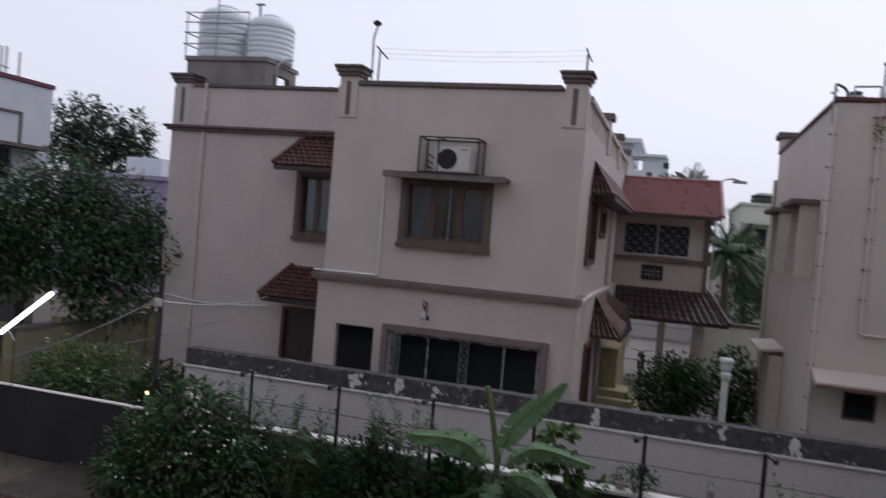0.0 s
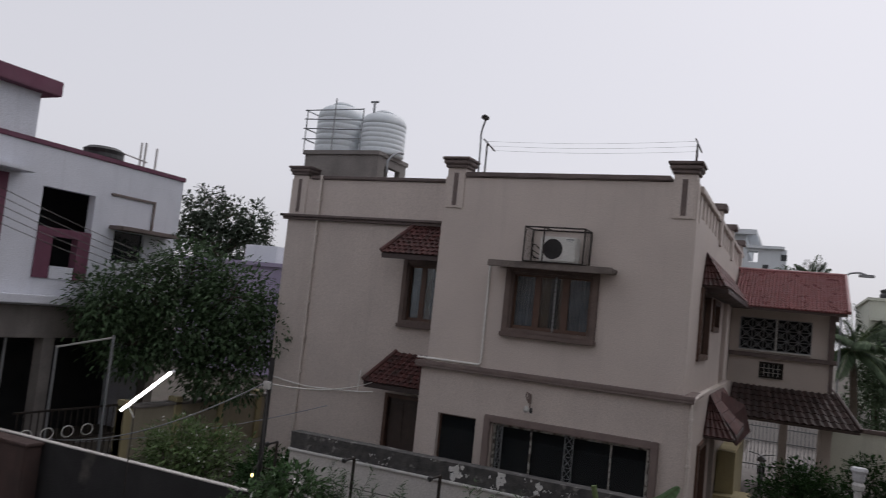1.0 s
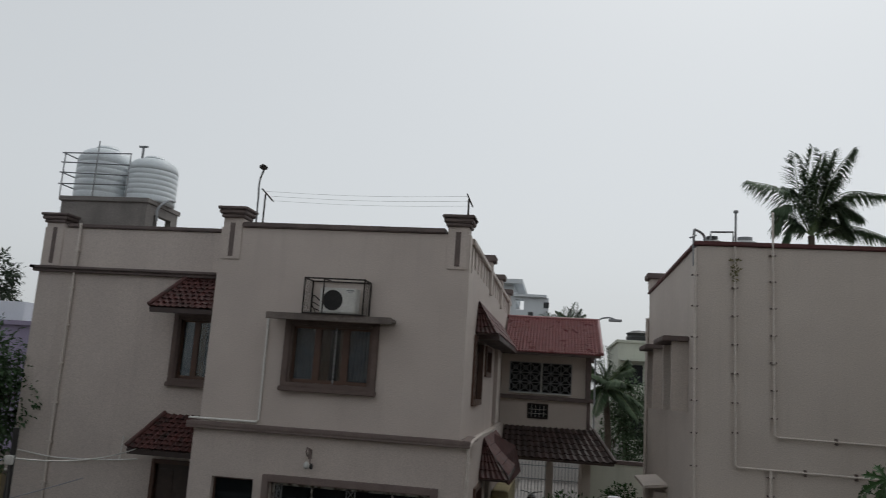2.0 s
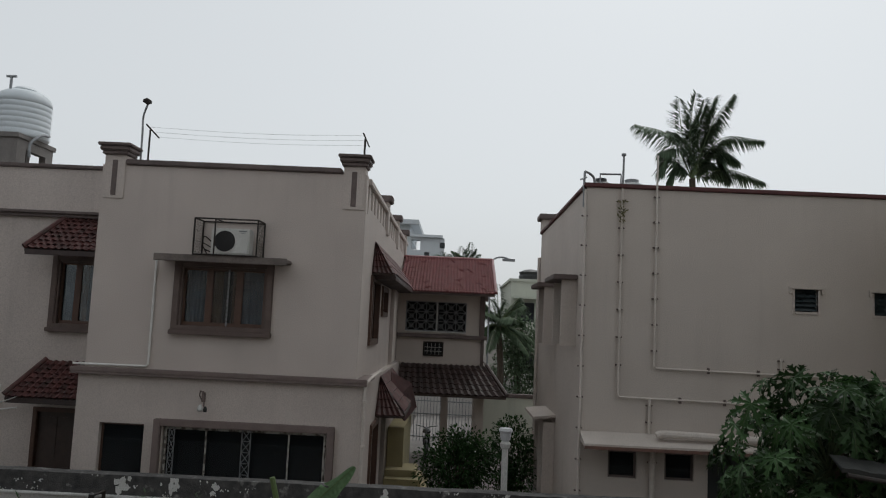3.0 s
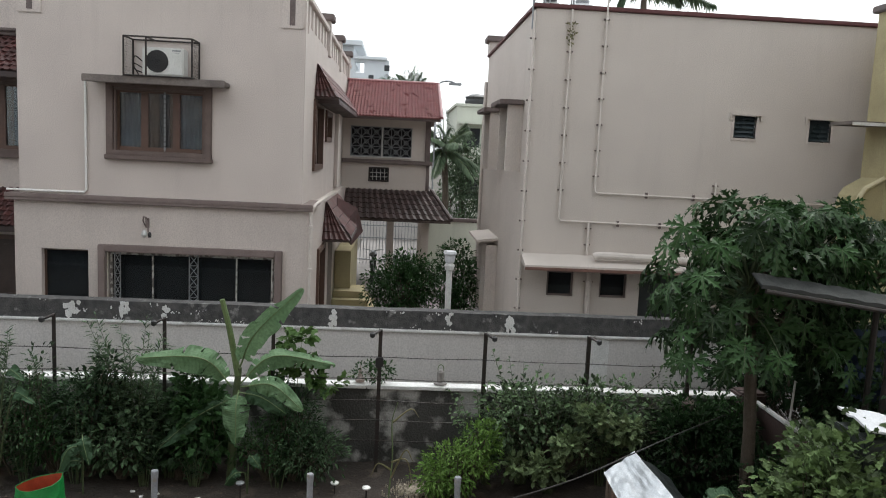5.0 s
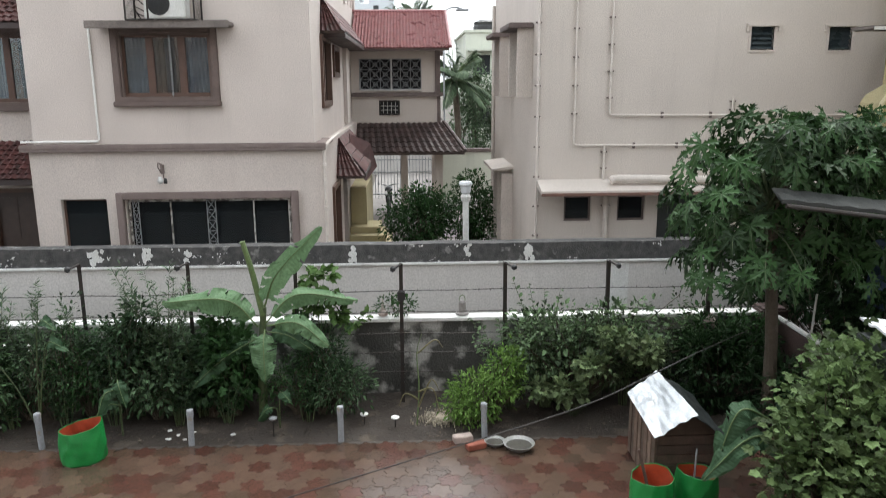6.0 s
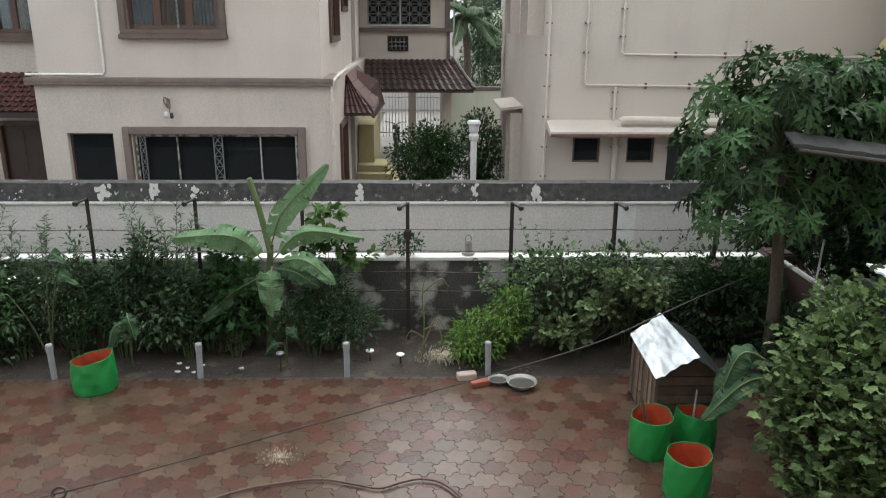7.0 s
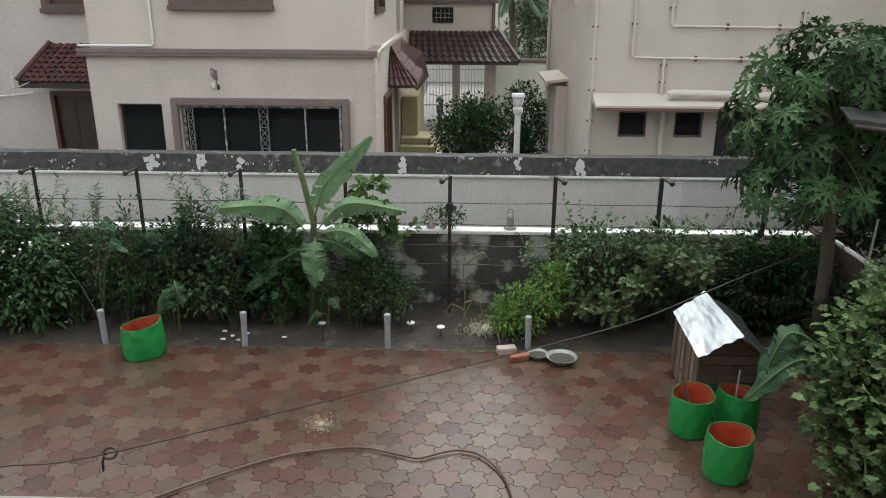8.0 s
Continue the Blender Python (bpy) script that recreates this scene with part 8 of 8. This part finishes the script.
box(b2, 4.12, 5.0, 6.12, 6.6, 0.0, 1.9, 0.01)
part("box", b2, TARP, t)
t = thing("pink_cloth", (4.5, 6.0, 1.0), "pink cloth hanging by the side bush", "cloth")
part("cloth", sheet((4.22, 6.02, 0.7), (4.7, 5.9, 0.7), (4.7, 5.9, 1.45), (4.38, 6.02, 1.35), 8, 10, 0.05, 7.0), PINK, t)
t = thing("white_pole", (4.98, 9.0, 0), "short white pole standing on the side wall", "pole")
part("pole", rod(B(), (4.98, 8.9, 1.09), (5.0, 8.9, 1.6), 0.014, seg=8), WHITE_METAL, t)

wc = thing("wall_conduit", (-9.6, 15.62, 2.05), "white conduit with a short riser on the wing wall", "conduit")
part("conduit", hose(B(), smooth_line([(-11.85, 15.62, 2.12), (-10.82, 15.62, 2.01), (-10.0, 15.62, 2.03), (-9.29, 15.62, 2.07), (-8.85, 15.62, 2.12)], 5), 0.016, 6), CONDUIT, wc)
part("riser", rod(B(), (-9.27, 15.62, 2.07), (-9.23, 15.62, 2.58), 0.012, seg=6), CONDUIT, wc)

# ==== the unseen house that the view is taken from, sized to block sky light ====
oh = thing("wall_own", (0, -0.4, 0), "unseen plastered wall of the viewer's own house with a window opening, sized to block sky light", "wall", kind="structure")
w = B()
wall(w, "y", -0.30, -1, -11, 11, -0.05, 10.4, [(-0.75, 0.75, 3.5, 5.0)])
part("wall_body", w, PLASTER2, oh)
w = B()
box(w, -11, 11, -7.0, -0.56, 10.2, 10.4)
box(w, -11, 11, -7.2, -7.0, -0.05, 10.4)
box(w, -11, -10.8, -7.0, -0.56, -0.05, 10.2)
box(w, 10.8, 11, -7.0, -0.56, -0.05, 10.2)
part("room_shell", w, PLASTER2, oh)
w = B()
box(w, -0.85, 0.85, -0.35, 0.30, 3.86, 3.974, 0.006)
part("window_sill", w, CONCRETE, oh, "wet concrete outer sill")
# Brown panel cut to fit the dark upper-left corner of the camera's view.
w = B()
vs = [w.verts.new(p) for p in ((-0.60, 0.30, 4.27), (-0.43, 0.30, 4.42), (-0.43, 0.30, 5.0), (-0.85, 0.30, 5.0), (-0.85, 0.30, 4.27))]
w.faces.new(vs)
r = bmesh.ops.extrude_face_region(w, geom=w.faces[:])
for e in r["geom"]:
    if isinstance(e, bmesh.types.BMVert):
        e.co.y -= 0.03
part("shutter_leaf", w, FRAMEWOOD, oh)

# ==== interlocking pavers, laid last ====
def paver_mesh(name, p, material):
    """A wavy six-sided interlocking paver of pitch p."""
    R_ = p / math.sqrt(3) * 0.992
    pts = []
    for k in range(6):
        a0, a1 = math.radians(30 + 60 * k), math.radians(30 + 60 * (k + 1))
        q0, q1 = Vector((R_ * math.cos(a0), R_ * math.sin(a0))), Vector((R_ * math.cos(a1), R_ * math.sin(a1)))
        nrm = (q0 + q1).normalized()
        for i in range(6):
            t = i / 6
            pts.append(q0.lerp(q1, t) + nrm * (0.085 * p * math.sin(2 * math.pi * t)))
    v, f = [], []
    n = len(pts)
    for s, z in ((1.0, -0.02), (1.0, 0.006), (0.968, 0.011)):
        v += [(q.x * s, q.y * s, z) for q in pts]
    for r in range(2):
        for k in range(n):
            f.append((r * n + k, r * n + (k + 1) % n, (r + 1) * n + (k + 1) % n, (r + 1) * n + k))
    f.append(tuple(range(2 * n, 3 * n)))
    me = bpy.data.meshes.new(name)
    me.from_pydata(v, [], f)
    me.materials.append(material)
    return me


pvt = thing("pavement", (0, 6, 0), "wet red and grey interlocking paver yard", "pavement", kind="structure")
b2 = B()
box(b2, -9, 4.9, -0.3, 8.4, -0.05, 0.001)
part("bedding", b2, JOINT, pvt)
b2 = B()
box(b2, -9, 4.9, 8.37, 8.43, -0.05, 0.009, 0.004)
part("edging", b2, JOINT, pvt)
P_ = 0.235
red, tan = paver_mesh("paver", P_, PAVER), paver_mesh("paver", P_, PAVER_TAN)
spots = []
shuffle = random.Random(13)
row = 0
y = 8.28
while y > 0.2:
    x, col = -8.8 + (P_ / 2 if row % 2 else 0), 0
    while x < 4.7:
        spots.append((x, y, ((col + (row + 1) // 2 + row) % 3 == 0) != (shuffle.random() < 0.16)))
        x += P_
        col += 1
    y -= P_ * math.sqrt(3) / 2
    row += 1
near = [s_ for s_ in spots if 5.55 < s_[1] and -3.0 < s_[0] < 2.6][:300]
chosen = set(near)
rng = random.Random(77)
o = origin_of(pvt)
for x, y, is_red in near:
    ob = new("paver", red if is_red else tan)
    ob.parent = pvt
    ob.location = Vector((x, y, rng.uniform(-0.002, 0.002))) - o
    ob.rotation_euler = (rng.uniform(-0.008, 0.008), rng.uniform(-0.008, 0.008), 0)
vv = np.array([v.co[:] for v in red.vertices])
ff = [tuple(p.vertices) for p in red.polygons]
for want, surface in ((True, PAVER_FAR), (False, PAVER_FAR_TAN)):
    av, af = [], []
    for x, y, is_red in spots:
        if (x, y, is_red) in chosen or is_red != want:
            continue
        k = len(av)
        dz = rng.uniform(-0.002, 0.002)
        av += [(a + x - o.x, b + y - o.y, c + dz) for a, b, c in vv]
        af += [tuple(k + i for i in q) for q in ff]
    me = bpy.data.meshes.new("paver_rest")
    me.from_pydata(av, [], af)
    me.materials.append(surface)
    ob = new("paver_rest", me)
    ob.parent = pvt
    ob["kind"] = "stuff"
